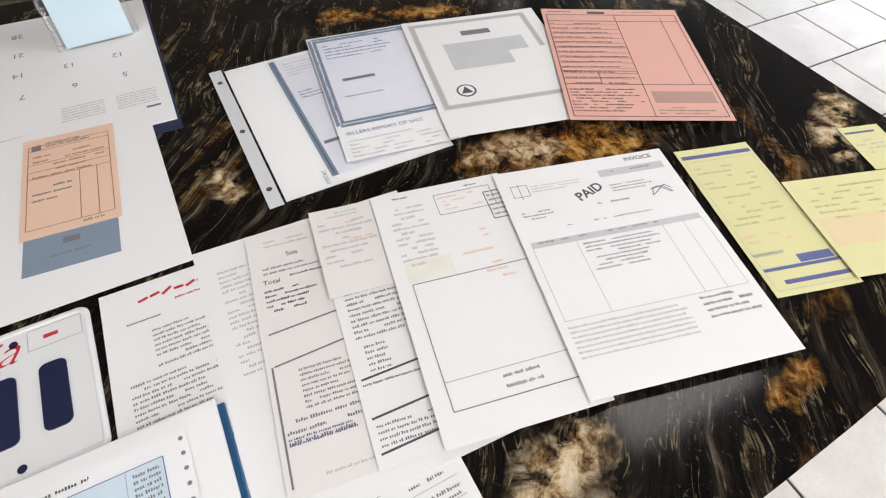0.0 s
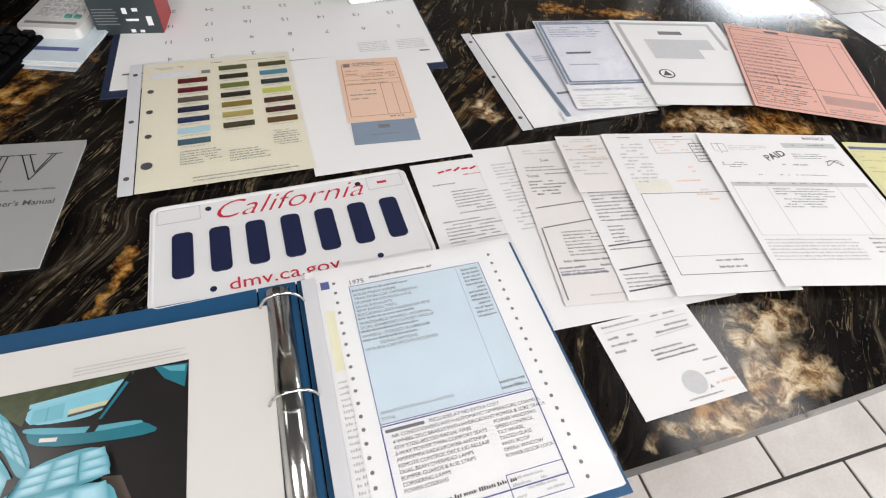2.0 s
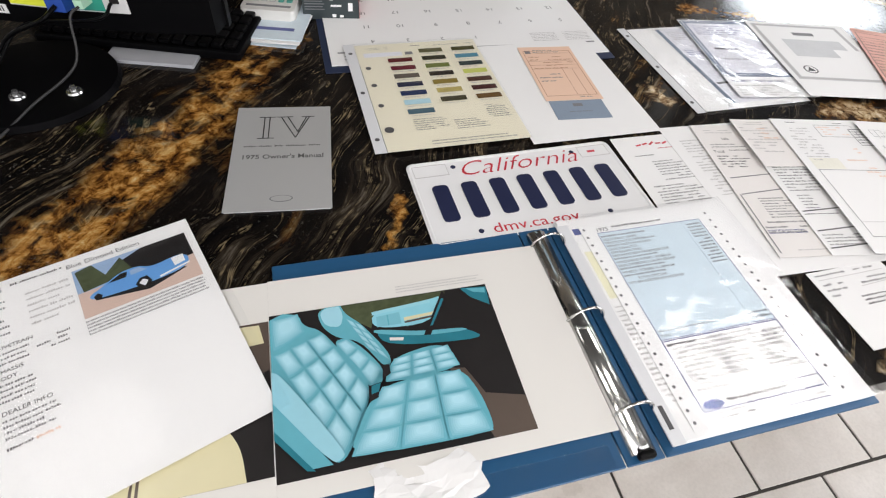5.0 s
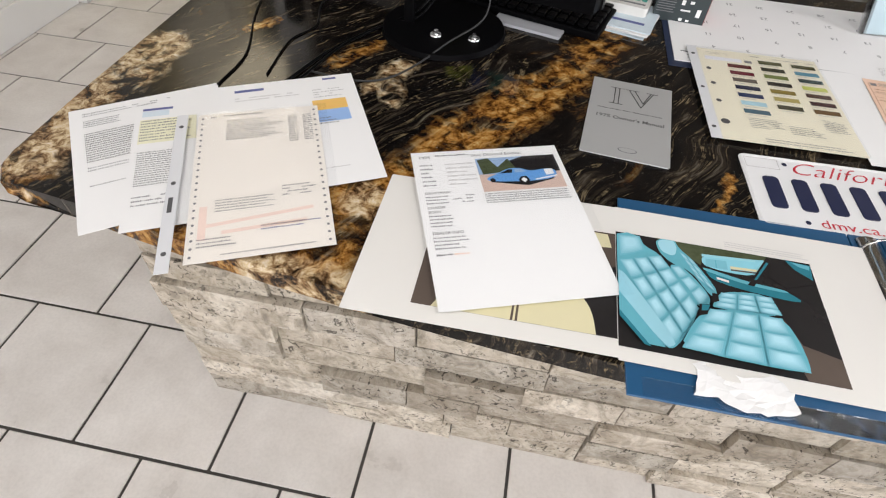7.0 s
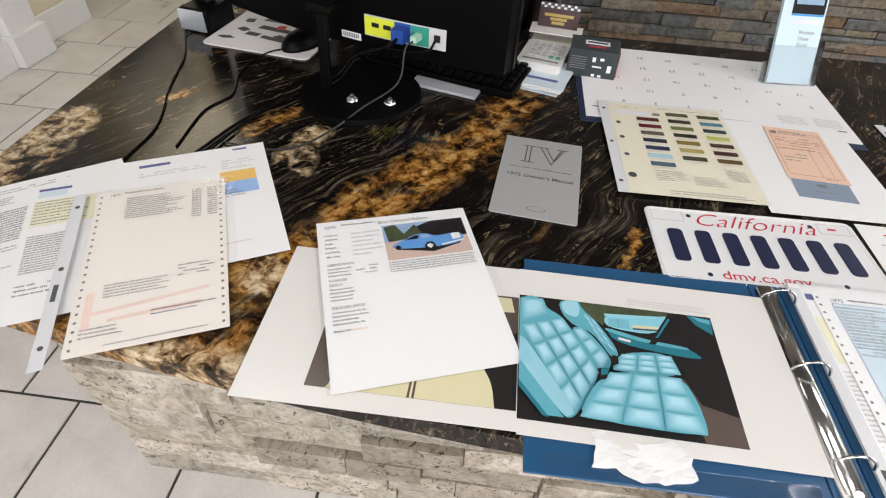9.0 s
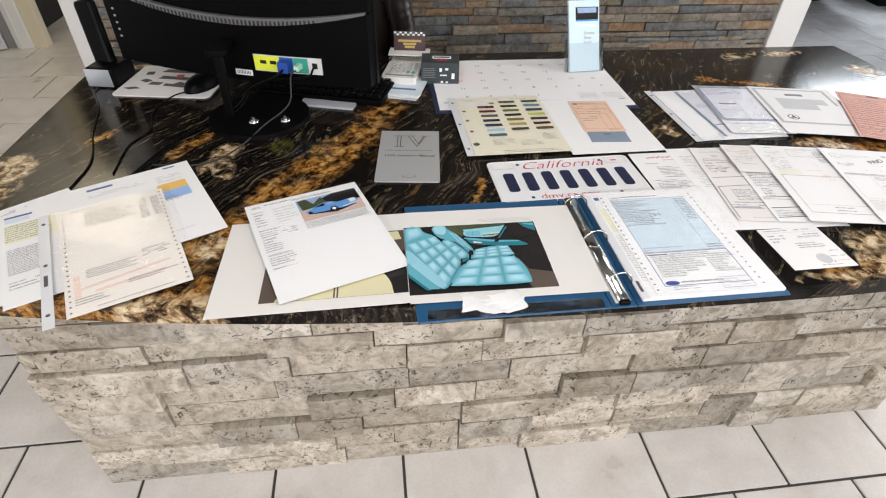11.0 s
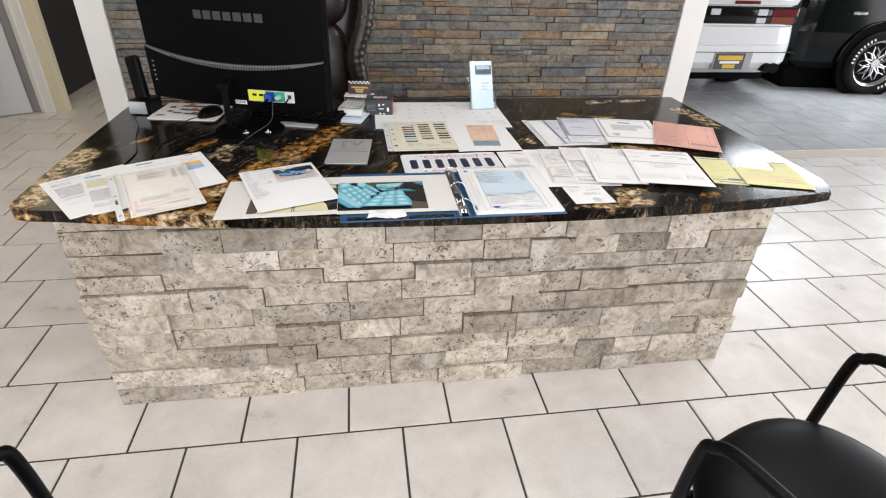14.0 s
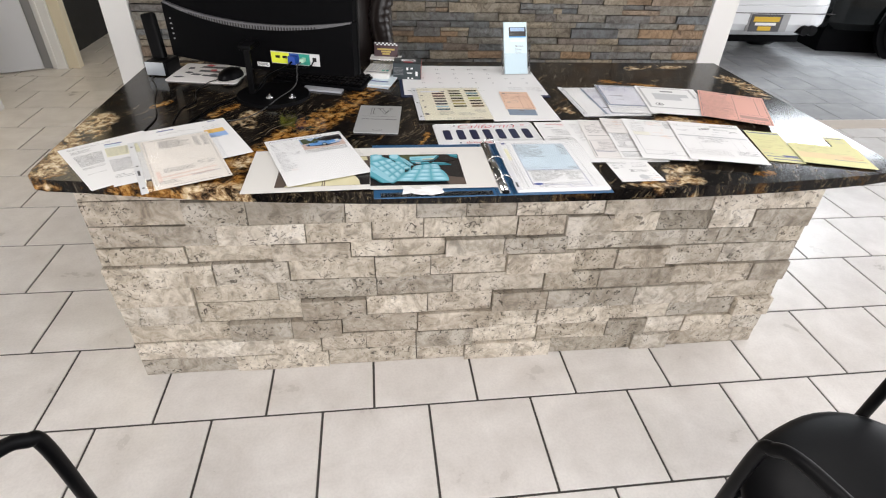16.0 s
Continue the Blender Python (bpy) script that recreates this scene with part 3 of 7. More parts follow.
def font_mesh(body, size, shear=0.0, depth=0.0, bold=0.0, align="LEFT"):
    c = bpy.data.curves.new("lettering", "FONT")
    c.body, c.size, c.shear, c.extrude, c.offset, c.align_x, c.resolution_u = body, size, shear, depth, bold, align, 3
    ob = bpy.data.objects.new("lettering", c)
    scene.collection.objects.link(ob)
    me = bpy.data.meshes.new_from_object(ob.evaluated_get(bpy.context.evaluated_depsgraph_get()))
    bpy.data.objects.remove(ob)
    bpy.data.curves.remove(c)
    return me


def film(parent, u0, u1, v0, v1, z, name="plastic_sleeve", strip=True, side="left", skin=FILM):
    """A clear sheet protector over a page, with a punched binding strip on one side."""
    bm = bmesh.new()
    nx, ny = 14, 16
    rng = random.Random(int((u1 + v1) * 10000))
    grid = [[bm.verts.new((u0 + (u1 - u0) * i / nx, v0 + (v1 - v0) * j / ny, z + 0.0006 * math.sin(i * 0.7 + j * 0.45) + rng.uniform(0, 0.0004))) for i in range(nx + 1)] for j in range(ny + 1)]
    for j in range(ny):
        for i in range(nx):
            bm.faces.new((grid[j][i], grid[j][i + 1], grid[j + 1][i + 1], grid[j + 1][i]))
    ob = part(name, bm, skin, parent, "clear glossy plastic sleeve", smooth=True)
    ob.visible_shadow = False
    if strip:
        a, b = (u0 - 0.016, u0 + 0.001) if side == "left" else (u1 - 0.001, u1 + 0.016)
        part("binding_strip", boxm(a, b, v0, v1, z - 0.0006, z), STRIP, parent, "milky punched binding strip")
        for v in (v0 + 0.03, (v0 + v1) / 2, v1 - 0.03):
            hole = bmesh.new()
            disc(hole, 0.0035, 0.0035, z, z + 0.0002, 14, pose((a + b) / 2, v, 0))
            part("punched_hole", hole, INK, parent)
    return ob


STRIP = plain("milky_plastic", (0.66, 0.67, 0.69), 0.35, grain=0.03)

# --- upper row: sleeved title papers, blue report, certificate copy, salmon form
s = Sheet("sleeved_document", "white page with grey-blue certificate in a punched plastic sleeve", "document", (1.614, 0.366, 0.001, 1.3), (0.216, 0.279), PAPER, "sale papers", fit=(0.98, 0.98))
s.rect(-0.045, 0.085, -0.125, 0.132, TINT_LILAC, label="pale blue-grey certificate")
s.rules([(-0.045, -0.125, -0.045, 0.132), (-0.041, -0.125, -0.041, 0.132)], TINT_STEEL, 0.005, "certificate_border")
s.words(-0.03, 0.12, 0.07, 5, INK_PALE, 0.007)
s.words(-0.03, 0.05, 0.07, 3, INK_BLUE, 0.007)
s.words(-0.01, -0.01, 0.05, 3, INK_GREY, 0.007)
s.rect(-0.035, 0.05, -0.067, -0.061, INK_GREY, "printed_bar", 0.0002)
s.text("595743", -0.052, -0.135, 0.008, INK_GREY, 88, name="printed_number")
film(s.ob, -0.112, 0.118, -0.143, 0.143, 0.0016)

s = Sheet("sale_report", "blue-bordered sale report in a clear plastic sleeve", "document", (1.686, 0.379, 0.0045, -7.6), (0.150, 0.272), PAPER, "sale papers", curl=0.0006)
s.rect(-0.072, 0.075, -0.07, 0.13, TINT_LILAC, label="pale lilac panel")
s.rules([(-0.068, -0.07, -0.068, 0.13), (-0.068, 0.127, 0.075, 0.127), (-0.068, -0.068, 0.075, -0.068)], TINT_STEEL, 0.011, "ornate_border")
s.rules([(-0.068, -0.07, -0.068, 0.13), (-0.068, 0.127, 0.075, 0.127), (-0.068, -0.068, 0.075, -0.068)], TINT_LILAC, 0.0022, "ornate_border", 0.0003)
rng_b = random.Random(8)
specks = []
for k in range(150):
    t, w = k / 150, rng_b.uniform(-0.004, 0.004)
    u, v = ((-0.068 + w, -0.066 + 0.196 * t * 2.4) if t < 0.41 else (-0.068 + 0.143 * (t - 0.41) * 3.4, 0.127 + w) if t < 0.70 else (-0.068 + 0.143 * (t - 0.70) * 3.3, -0.068 + w))
    specks.append([(u, v), (u + 0.0022, v), (u + 0.0022, v + 0.0016), (u, v + 0.0016)])
s.quads("printed_text", INK_BLUE, specks, 0.0005)
s.words(-0.055, 0.112, 0.12, 5, INK_BLUE, 0.008, 0.7)
s.rect(-0.045, 0.0, 0.02, 0.026, INK_GREY, "printed_bar", 0.0003)
s.words(-0.05, -0.012, 0.06, 1, INK_GREY, 0.007)
s.text("SELLERS REPORT OF SALE", -0.066, -0.090, 0.0088, INK_BLUE, name="printed_title")
s.words(-0.066, -0.1, 0.12, 5, INK_PALE, 0.007, 0.6)
film(s.ob, -0.078, 0.08, -0.14, 0.138, 0.0024, strip=False)

s = Sheet("certificate_copy", "black and white copy of a framed certificate on white paper", "document", (1.85, 0.348, 0.008, -11.1), (0.212, 0.270), PAPER, "sale papers", curl=0.0008)
s.rect(-0.098, 0.088, -0.082, 0.126, TINT_GREY, label="grey copied panel")
s.rect(-0.089, 0.079, -0.073, 0.117, PAPER, lift=0.0002)
s.box_rule(-0.0935, 0.0835, -0.0775, 0.1215, INK_PALE, 0.005, "copied_border")
s.rect(-0.06, 0.062, 0.0, 0.065, TINT_GREY, lift=0.0004, label="shaded block")
s.rect(-0.025, 0.02, 0.082, 0.094, INK_GREY, lift=0.0005, name="crest")
s.words(-0.055, 0.085, 0.02, 2, INK_PALE, 0.006)
s.words(-0.06, -0.012, 0.1, 4, INK_PALE, 0.007, 0.5)
for r in (0.0135, 0.011):
    ring = [(-0.058 + r * math.cos(a), -0.048 + r * math.sin(a)) for a in [k * 0.2618 for k in range(24)]]
    s.quads("round_seal", INK if r > 0.012 else PAPER, [ring], 0.0005 + (0.0002 if r < 0.012 else 0))
s.quads("seal_mark", INK, [[(-0.066, -0.054), (-0.05, -0.054), (-0.058, -0.039)]], 0.0009)
s.rect(0.03, 0.1, -0.06, 0.03, PAPER, lift=0.0007, name="taped_slip", label="small white slip laid over the copy")
s.words(0.075, -0.07, 0.025, 1, INK_BLUE, 0.012, 1, 0.3)

s = Sheet("salmon_form", "salmon-coloured printed form lying on granite", "document", (2.027, 0.277, 0.0115, -25.2), (0.212, 0.270), PAPER_PINK, "sale papers", curl=0.0010, fit=(1.01, 1.01))
s.box_rule(-0.100, 0.100, -0.128, 0.118, INK, 0.0013)
s.rect(-0.035, -0.008, 0.121, 0.128, INK, "printed_bar")
s.words(-0.098, 0.128, 0.05, 1, INK, 0.006)
s.words(0.01, 0.128, 0.06, 1, INK_GREY, 0.005)
s.rules([(0.005, -0.128, 0.005, 0.118), (0.075, -0.06, 0.075, 0.11), (-0.1, 0.10, 0.1, 0.10), (-0.1, -0.06, 0.1, -0.06), (-0.1, -0.03, 0.005, -0.03), (-0.1, 0.03, 0.005, 0.03), (-0.05, -0.06, -0.05, -0.03)], INK, 0.0010)
for k in range(13):
    s.words(-0.097, 0.094 - k * 0.0125, 0.098, 1, INK, 0.0058, 0.85)
    s.rules([(-0.1, 0.0895 - k * 0.0125, 0.005, 0.0895 - k * 0.0125)], INK, 0.0006)
s.rect(0.012, 0.095, -0.10, -0.075, ink("salmon_shade", (0.46, 0.27, 0.23)), lift=0.0001)
s.words(-0.097, -0.07, 0.095, 8, INK, 0.0065, 0.7)
s.words(0.012, -0.108, 0.08, 3, INK_GREY, 0.006, 0.6)

# --- front row of bills
s = Sheet("letterhead_bill", "white bill with a red script letterhead beside the metal plate", "document", (1.409, 0.0545, 0.001, 0.0), (0.190, 0.255), PAPER, "repair bills")
s.rules([(-0.062 + 0.011 * k, 0.106 + 0.002 * (k % 2), -0.053 + 0.011 * k, 0.108 + 0.002 * (k % 3)) for k in range(6)], INK_RED, 0.003, "red_script")
s.words(-0.03, 0.098, 0.03, 1, INK_RED, 0.005)
s.words(-0.075, 0.085, 0.03, 1, INK, 0.005)
s.words(-0.055, 0.07, 0.055, 8, INK_GREY, 0.0055, 0.8)
s.words(-0.08, 0.02, 0.075, 16, INK_GREY, 0.0055, 0.75)

s = Sheet("faint_bill", "white sheet with faint grey printing under the other bills", "document", (1.512, 0.046, 0.0015, -1.5), (0.216, 0.285), PAPER, "repair bills", fit=(1.04, 1.035))
s.words(-0.09, 0.11, 0.08, 20, INK_PALE, 0.006, 0.6)
s.words(-0.03, 0.05, 0.05, 10, INK_PALE, 0.006, 0.5)

s = Sheet("typed_bill", "warm white typed receipt with heavy black rules", "document", (1.52, 0.049, 0.003, -7.3), (0.165, 0.275), PAPER_WARM, "repair bills", curl=0.0008, fit=(0.983, 0.983))
s.words(-0.065, 0.125, 0.06, 2, INK_PALE, 0.006)
s.text("Sale", -0.045, 0.100, 0.008, INK, name="printed_word")
s.words(-0.07, 0.09, 0.06, 2, INK_GREY, 0.006)
s.text("Total", -0.072, 0.069, 0.008, INK, name="printed_word")
s.words(-0.045, 0.076, 0.05, 1, INK, 0.006)
s.words(-0.072, 0.062, 0.05, 5, INK, 0.006, 0.7)
s.rules([(-0.075, 0.012, 0.0, 0.02), (-0.075, -0.022, 0.0, -0.012), (-0.077, -0.022, -0.077, -0.13)], INK_GREY, 0.0018)
s.words(-0.055, -0.03, 0.06, 8, INK_GREY, 0.0052, 0.85)
s.words(-0.074, -0.075, 0.07, 3, INK_GREY, 0.009, 0.5)
s.words(-0.074, -0.09, 0.07, 2, INK_BLUE, 0.005, 0.9)
s.words(-0.05, -0.125, 0.05, 1, INK_PALE, 0.005)

s = Sheet("ruled_bill", "white bill with heavy black rules and dense typing", "document", (1.595, 0.042, 0.0055, -7.5), (0.170, 0.280), PAPER, "repair bills", curl=0.0006)
s.words(-0.075, 0.03, 0.075, 9, INK_GREY, 0.0062, 0.8)
s.words(-0.07, -0.03, 0.02, 5, INK_GREY, 0.006, 0.9)
s.rules([(-0.08, -0.062, 0.0, -0.055), (-0.08, -0.098, 0.0, -0.09), (-0.08, -0.128, 0.0, -0.12)], INK, 0.002)
s.words(-0.08, -0.066, 0.07, 1, INK, 0.005)
s.words(-0.078, -0.104, 0.07, 4, INK_GREY, 0.0055, 0.8)

s = Sheet("narrow_receipt", "narrow warm white till receipt on top of the bills", "document", (1.553, 0.131, 0.0085, -7.8), (0.080, 0.118), PAPER_WARM, "repair bills", curl=0.0012, fit=(0.87, 0.97))
s.words(-0.02, 0.052, 0.04, 2, INK_PALE, 0.005)
s.words(-0.033, 0.038, 0.065, 9, INK_PALE, 0.0075, 0.6)
s.words(0.0, 0.036, 0.03, 3, INK_ORANGE, 0.012, 0.5)

s = Sheet("estimate_sheet", "white estimate sheet with a large empty ruled box", "document", (1.643, 0.031, 0.0105, -9.8), (0.172, 0.286), PAPER, "repair bills", curl=0.0006, fit=(0.87, 0.99))
s.words(-0.06, 0.135, 0.02, 1, INK, 0.005)
s.words(0.035, 0.135, 0.04, 1, INK, 0.005)
s.box_rule(-0.008, 0.066, 0.098, 0.128, INK_GREY, 0.0008)
s.words(-0.005, 0.124, 0.06, 4, INK_ORANGE, 0.006, 0.4)
s.box_rule(0.055, 0.085, 0.078, 0.118, INK, 0.0012)
s.words(0.058, 0.114, 0.024, 5, INK_GREY, 0.007, 0.9)
s.words(-0.07, 0.12, 0.045, 12, INK_PALE, 0.007, 0.5)
s.words(0.0, 0.07, 0.05, 8, INK_ORANGE, 0.009, 0.25)
s.rect(-0.07, -0.015, 0.02, 0.045, ink("faint_yellow", (0.80, 0.79, 0.70)), lift=0.0)
s.box_rule(-0.068, 0.084, -0.115, 0.018, INK_GREY, 0.0010)
s.rules([(-0.068, -0.088, 0.084, -0.088)], INK_PALE, 0.0009)
s.words(-0.01, -0.094, 0.04, 2, INK_GREY, 0.01, 0.9)

s = Sheet("paid_invoice", "white invoice stamped paid, with a ruled table", "invoice", (1.804, -0.003, 0.0135, -12.6), (0.213, 0.278), PAPER, "repair bills", curl=0.0008, fit=(0.988, 0.988))
s.text("INVOICE", 0.055, 0.127, 0.009, INK, name="printed_title", bold=0.0001)
s.rect(0.015, 0.098, 0.108, 0.119, TINT_GREY, "shaded_bar")
s.words(0.03, 0.116, 0.05, 1, INK_GREY, 0.006)
s.text("PAID", -0.022, 0.078, 0.017, INK, 22, name="stamp", bold=0.0004)
s.words(-0.005, 0.072, 0.04, 1, INK_GREY, 0.006)
s.box_rule(-0.093, -0.074, 0.098, 0.115, INK_GREY, 0.0007, "line_logo")
s.rules([(-0.084, 0.094, -0.084, 0.117)], INK_GREY, 0.0007)
s.words(-0.07, 0.112, 0.06, 3, INK_PALE, 0.004)
s.words(-0.093, 0.075, 0.035, 3, INK_GREY, 0.0045)
s.words(0.02, 0.095, 0.05, 3, INK_GREY, 0.0045)
s.rules(list(zip([0.075 + 0.013 * math.cos(k) for k in range(9)], [0.075 + 0.007 * math.sin(k * 1.7) for k in range(9)], [0.075 + 0.013 * math.cos(k + 1) for k in range(9)], [0.075 + 0.007 * math.sin(k * 1.7 + 1.7) for k in range(9)])), INK, 0.0009, "handwritten_mark")
s.words(-0.05, 0.05, 0.1, 1, INK_GREY, 0.004, 0.5)
s.rect(-0.098, 0.098, 0.026, 0.034, TINT_GREY, "shaded_bar")
s.words(-0.09, 0.033, 0.18, 1, INK_GREY, 0.005, 0.4, lift=0.0003)
s.rules([(-0.098, -0.062, 0.098, -0.062), (-0.098, 0.026, -0.098, -0.062), (-0.05, 0.026, -0.05, -0.062), (0.05, 0.026, 0.05, -0.062), (0.075, 0.026, 0.075, -0.062), (0.098, 0.026, 0.098, -0.062)], INK_PALE, 0.0006)
s.words(-0.044, 0.022, 0.085, 8, INK_GREY, 0.0048, 0.7)
s.words(-0.098, -0.068, 0.12, 7, INK_PALE, 0.0052, 0.95, ragged=0.05)
s.words(0.04, -0.066, 0.055, 4, INK_GREY, 0.007, 0.6)

s = Sheet("yellow_slip", "narrow yellow carbon copy with blue print bars", "receipt", (1.983, -0.014, 0.0015, -14.1), (0.098, 0.213), PAPER_YELLOW, "yellow slips", curl=0.0008, fit=(1.02, 1.02))
s.rect(-0.045, 0.046, 0.090, 0.096, INK_BLUE, "printed_bar")
s.box_rule(-0.044, 0.044, -0.10, 0.085, INK_PALE, 0.0006)
s.words(-0.04, 0.075, 0.07, 12, ink("yellow_shade", (0.50, 0.46, 0.24)), 0.008, 0.5)
s.rect(-0.044, 0.046, -0.077, -0.073, INK_BLUE, "printed_bar")
s.rect(0.002, 0.042, -0.072, -0.062, INK_BLUE, "printed_bar")
s.text("REFRIGERANT", -0.044, -0.058, 0.0058, INK_BLUE, name="printed_word")
s.rect(-0.03, 0.046, -0.094, -0.089, INK_BLUE, "printed_bar")
s.words(-0.04, -0.03, 0.06, 2, INK_ORANGE, 0.008, 0.4)

s = Sheet("yellow_receipt", "wide yellow receipt stained orange along its middle", "receipt", (2.112, -0.086, 0.0035, -16.0), (0.192, 0.138), PAPER_YELLOW, "yellow slips", curl=0.0012)
s.rect(-0.09, 0.06, -0.03, 0.01, PAPER_ORANGE, label="orange-buff stain")
s.words(-0.08, 0.055, 0.15, 6, ink("yellow_shade", (0.50, 0.46, 0.24)), 0.009, 0.45)
s.words(0.03, -0.005, 0.05, 2, INK_RED, 0.008, 0.8)
s.rules([(0.0, -0.03, 0.085, -0.03)], INK_BLUE, 0.002)
s = Sheet("yellow_note", "small yellow note by the edge of the granite", "receipt", (2.205, 0.002, 0.0012, -16.0), (0.068, 0.085), PAPER_YELLOW, "yellow slips", curl=0.001, fit=(0.85, 0.9))
s.rect(-0.03, 0.02, 0.028, 0.032, INK_BLUE, "printed_bar")
s.words(-0.028, 0.015, 0.05, 4, INK_PALE, 0.008, 0.6)

s = Sheet("registration_card", "white registration card with typed lines, on bare granite", "card", (1.499, -0.155, 0.0006, 1.3), (0.117, 0.110), PAPER, curl=0.0006, thick=0.0006, fit=(0.986, 0.986))
s.words(-0.05, 0.05, 0.09, 1, INK_GREY, 0.006, 0.8)
s.rules([(-0.05, 0.042, 0.05, 0.042), (0.0, 0.024, 0.05, 0.026)], INK_PALE, 0.0006)
s.words(-0.05, 0.036, 0.03, 3, INK_GREY, 0.008, 0.6)
s.words(0.005, 0.036, 0.045, 2, INK_GREY, 0.006, 0.7)
s.words(-0.012, 0.012, 0.05, 3, INK, 0.0055, 0.9)
seal = [(0.012 + 0.013 * math.cos(k * 0.35), -0.032 + 0.013 * math.sin(k * 0.35)) for k in range(18)]
s.quads("pale_seal", TINT_GREY, [seal])
s.words(0.035, -0.012, 0.018, 1, INK_GREY, 0.005)
s.words(0.028, -0.026, 0.028, 1, INK_GREY, 0.005)
s.text("A", 0.024, -0.043, 0.007, INK, name="printed_letter")
s.words(0.033, -0.037, 0.024, 1, INK_ORANGE, 0.007, 1)
s.words(-0.005, -0.047, 0.05, 1, INK_GREY, 0.004, 0.9)

# --- paint chip card, peach note on white sheet, desk calendar
s = Sheet("paint_chip_card", "cream paint chip card with rows of colour swatches, sleeved", "colour card", (1.085, 0.34, 0.0052, 1.3), (0.212, 0.287), PAPER_CREAM, thick=0.0005)
chips = [[(0.10, 0.012, 0.015), (0.12, 0.008, 0.02), (0.11, 0.09, 0.075), (0.018, 0.022, 0.055), (0.02, 0.035, 0.10), (0.42, 0.62, 0.70), (0.07, 0.13, 0.17)],
         [(0.09, 0.09, 0.04), (0.035, 0.035, 0.02), (0.15, 0.18, 0.05), (0.03, 0.025, 0.02), (0.24, 0.18, 0.04), (0.42, 0.35, 0.12), (0.06, 0.055, 0.03)],
         [(0.06, 0.06, 0.02), (0.08, 0.24, 0.33), (0.02, 0.04, 0.04), (0.52, 0.56, 0.14), (0.075, 0.035, 0.025), (0.06, 0.02, 0.02), (0.14, 0.08, 0.03)]]
for c, column in enumerate(chips):
    for r, colour in enumerate(column):
        u, v = -0.058 + c * 0.058, (0.083 if c == 0 else 0.108) - r * 0.0243
        s.rect(u, u + 0.041, v, v + 0.0125, plain("swatch_%d_%d" % (c, r), colour, 0.25, grain=0.05), "colour_swatch", 0.0003)
        s.words(u + 0.004, v - 0.003, 0.034, 1, INK_PALE, 0.005, 0.9)
s.words(-0.09, 0.132, 0.04, 2, INK_GREY, 0.004)
s.words(-0.01, 0.135, 0.02, 1, INK, 0.01, 1)
s.words(0.03, 0.132, 0.07, 1, INK_GREY, 0.005)
s.rect(-0.095, -0.03, 0.103, 0.116, TINT_LILAC, "printed_label")
s.rect(-0.025, -0.012, 0.105, 0.114, INK_GREY, "printed_block", 0.0002)
s.words(-0.055, -0.075, 0.05, 6, INK_GREY, 0.005, 0.8)
s.words(0.005, -0.085, 0.05, 5, INK_GREY, 0.005, 0.8)
s.words(0.062, -0.055, 0.035, 7, INK_GREY, 0.005, 0.6)
s.words(-0.04, -0.128, 0.13, 2, INK_GREY, 0.006, 0.9)
for v, r in ((0.07, 0.0045), (0.02, 0.0045), (-0.035, 0.0045), (-0.095, 0.007)):
    hole = bmesh.new()
    disc(hole, r, r, 0.0008, 0.001, 18, pose(-0.094, v, 0))
    part("punched_hole", hole, INK, s.ob)
film(s.ob, -0.108, 0.108, -0.146, 0.146, 0.0022, skin=FILM_CALM)

s = Sheet("backing_sheet", "plain white sheet that carries a peach receipt", "paper", (1.296, 0.324, 0.0042, 1.0), (0.216, 0.283), PAPER, thick=0.0004, fit=(0.98, 0.98))
s = Sheet("peach_receipt", "faded peach receipt with dark printed border", "receipt", (1.304, 0.363, 0.0055, -3.0), (0.098, 0.165), PAPER_PEACH)
PEACH_INK = ink("rust", (0.42, 0.21, 0.13))
s.box_rule(-0.043, 0.043, -0.07, 0.068, PEACH_INK, 0.0010)
s.words(-0.025, 0.072, 0.05, 2, INK_GREY, 0.006, 0.9)
s.words(-0.038, 0.05, 0.075, 5, PEACH_INK, 0.009, 0.7)
s.words(-0.038, -0.005, 0.04, 3, INK_GREY, 0.01, 0.6)
s.rules([(0.01, 0.01, 0.01, -0.07), (0.028, 0.01, 0.028, -0.07), (-0.043, 0.06, 0.043, 0.06), (-0.043, 0.035, 0.043, 0.035), (-0.043, 0.022, 0.043, 0.022), (-0.043, 0.01, 0.043, 0.01)], PEACH_INK, 0.0008)
s.words(0.012, -0.073, 0.02, 1, INK_GREY, 0.007, 1)
s.rect(-0.04, -0.03, 0.06, 0.07, INK_GREY, "round_mark")
s = Sheet("blue_grey_card", "small blue-grey card tucked below the peach receipt", "card", (1.298, 0.256, 0.0048, -3.2), (0.090, 0.049), TINT_STEEL)
s.rect(-0.008, 0.008, 0.008, 0.016, INK_GREY, "crest")
s.words(-0.02, -0.004, 0.04, 1, INK_GREY, 0.006, 1)

pad = tagged(thing("desk_calendar", (1.185, 0.592, DESK), -0.5), "large white desk calendar pad on a navy board", "calendar")
part("backing_board", boxm(-0.262, 0.250, -0.186, 0.150, 0.0003, 0.0018, bevel=0.0005), plain("navy_board", (0.012, 0.022, 0.06), 0.5), pad, "dark navy board")
s = Sheet("calendar_page", "white page with small black day numbers", "", (-0.002, -0.005, 0.0020, 0), (0.497, 0.325), PAPER, parent=pad, thick=0.0016)
for r in range(5):
    for c in range(7):
        n = (4 - r) * 7 + (6 - c) - 2
        if 1 <= n <= 31:
            s.text(str(n), 0.0 + 0.205 - (6 - c) * 0.062, 0.122 - r * 0.052, 0.0155, INK_GREY, 180, name="day_number")
s.rules([(-0.235, -0.125, 0.235, -0.125)], INK_GREY, 0.004)
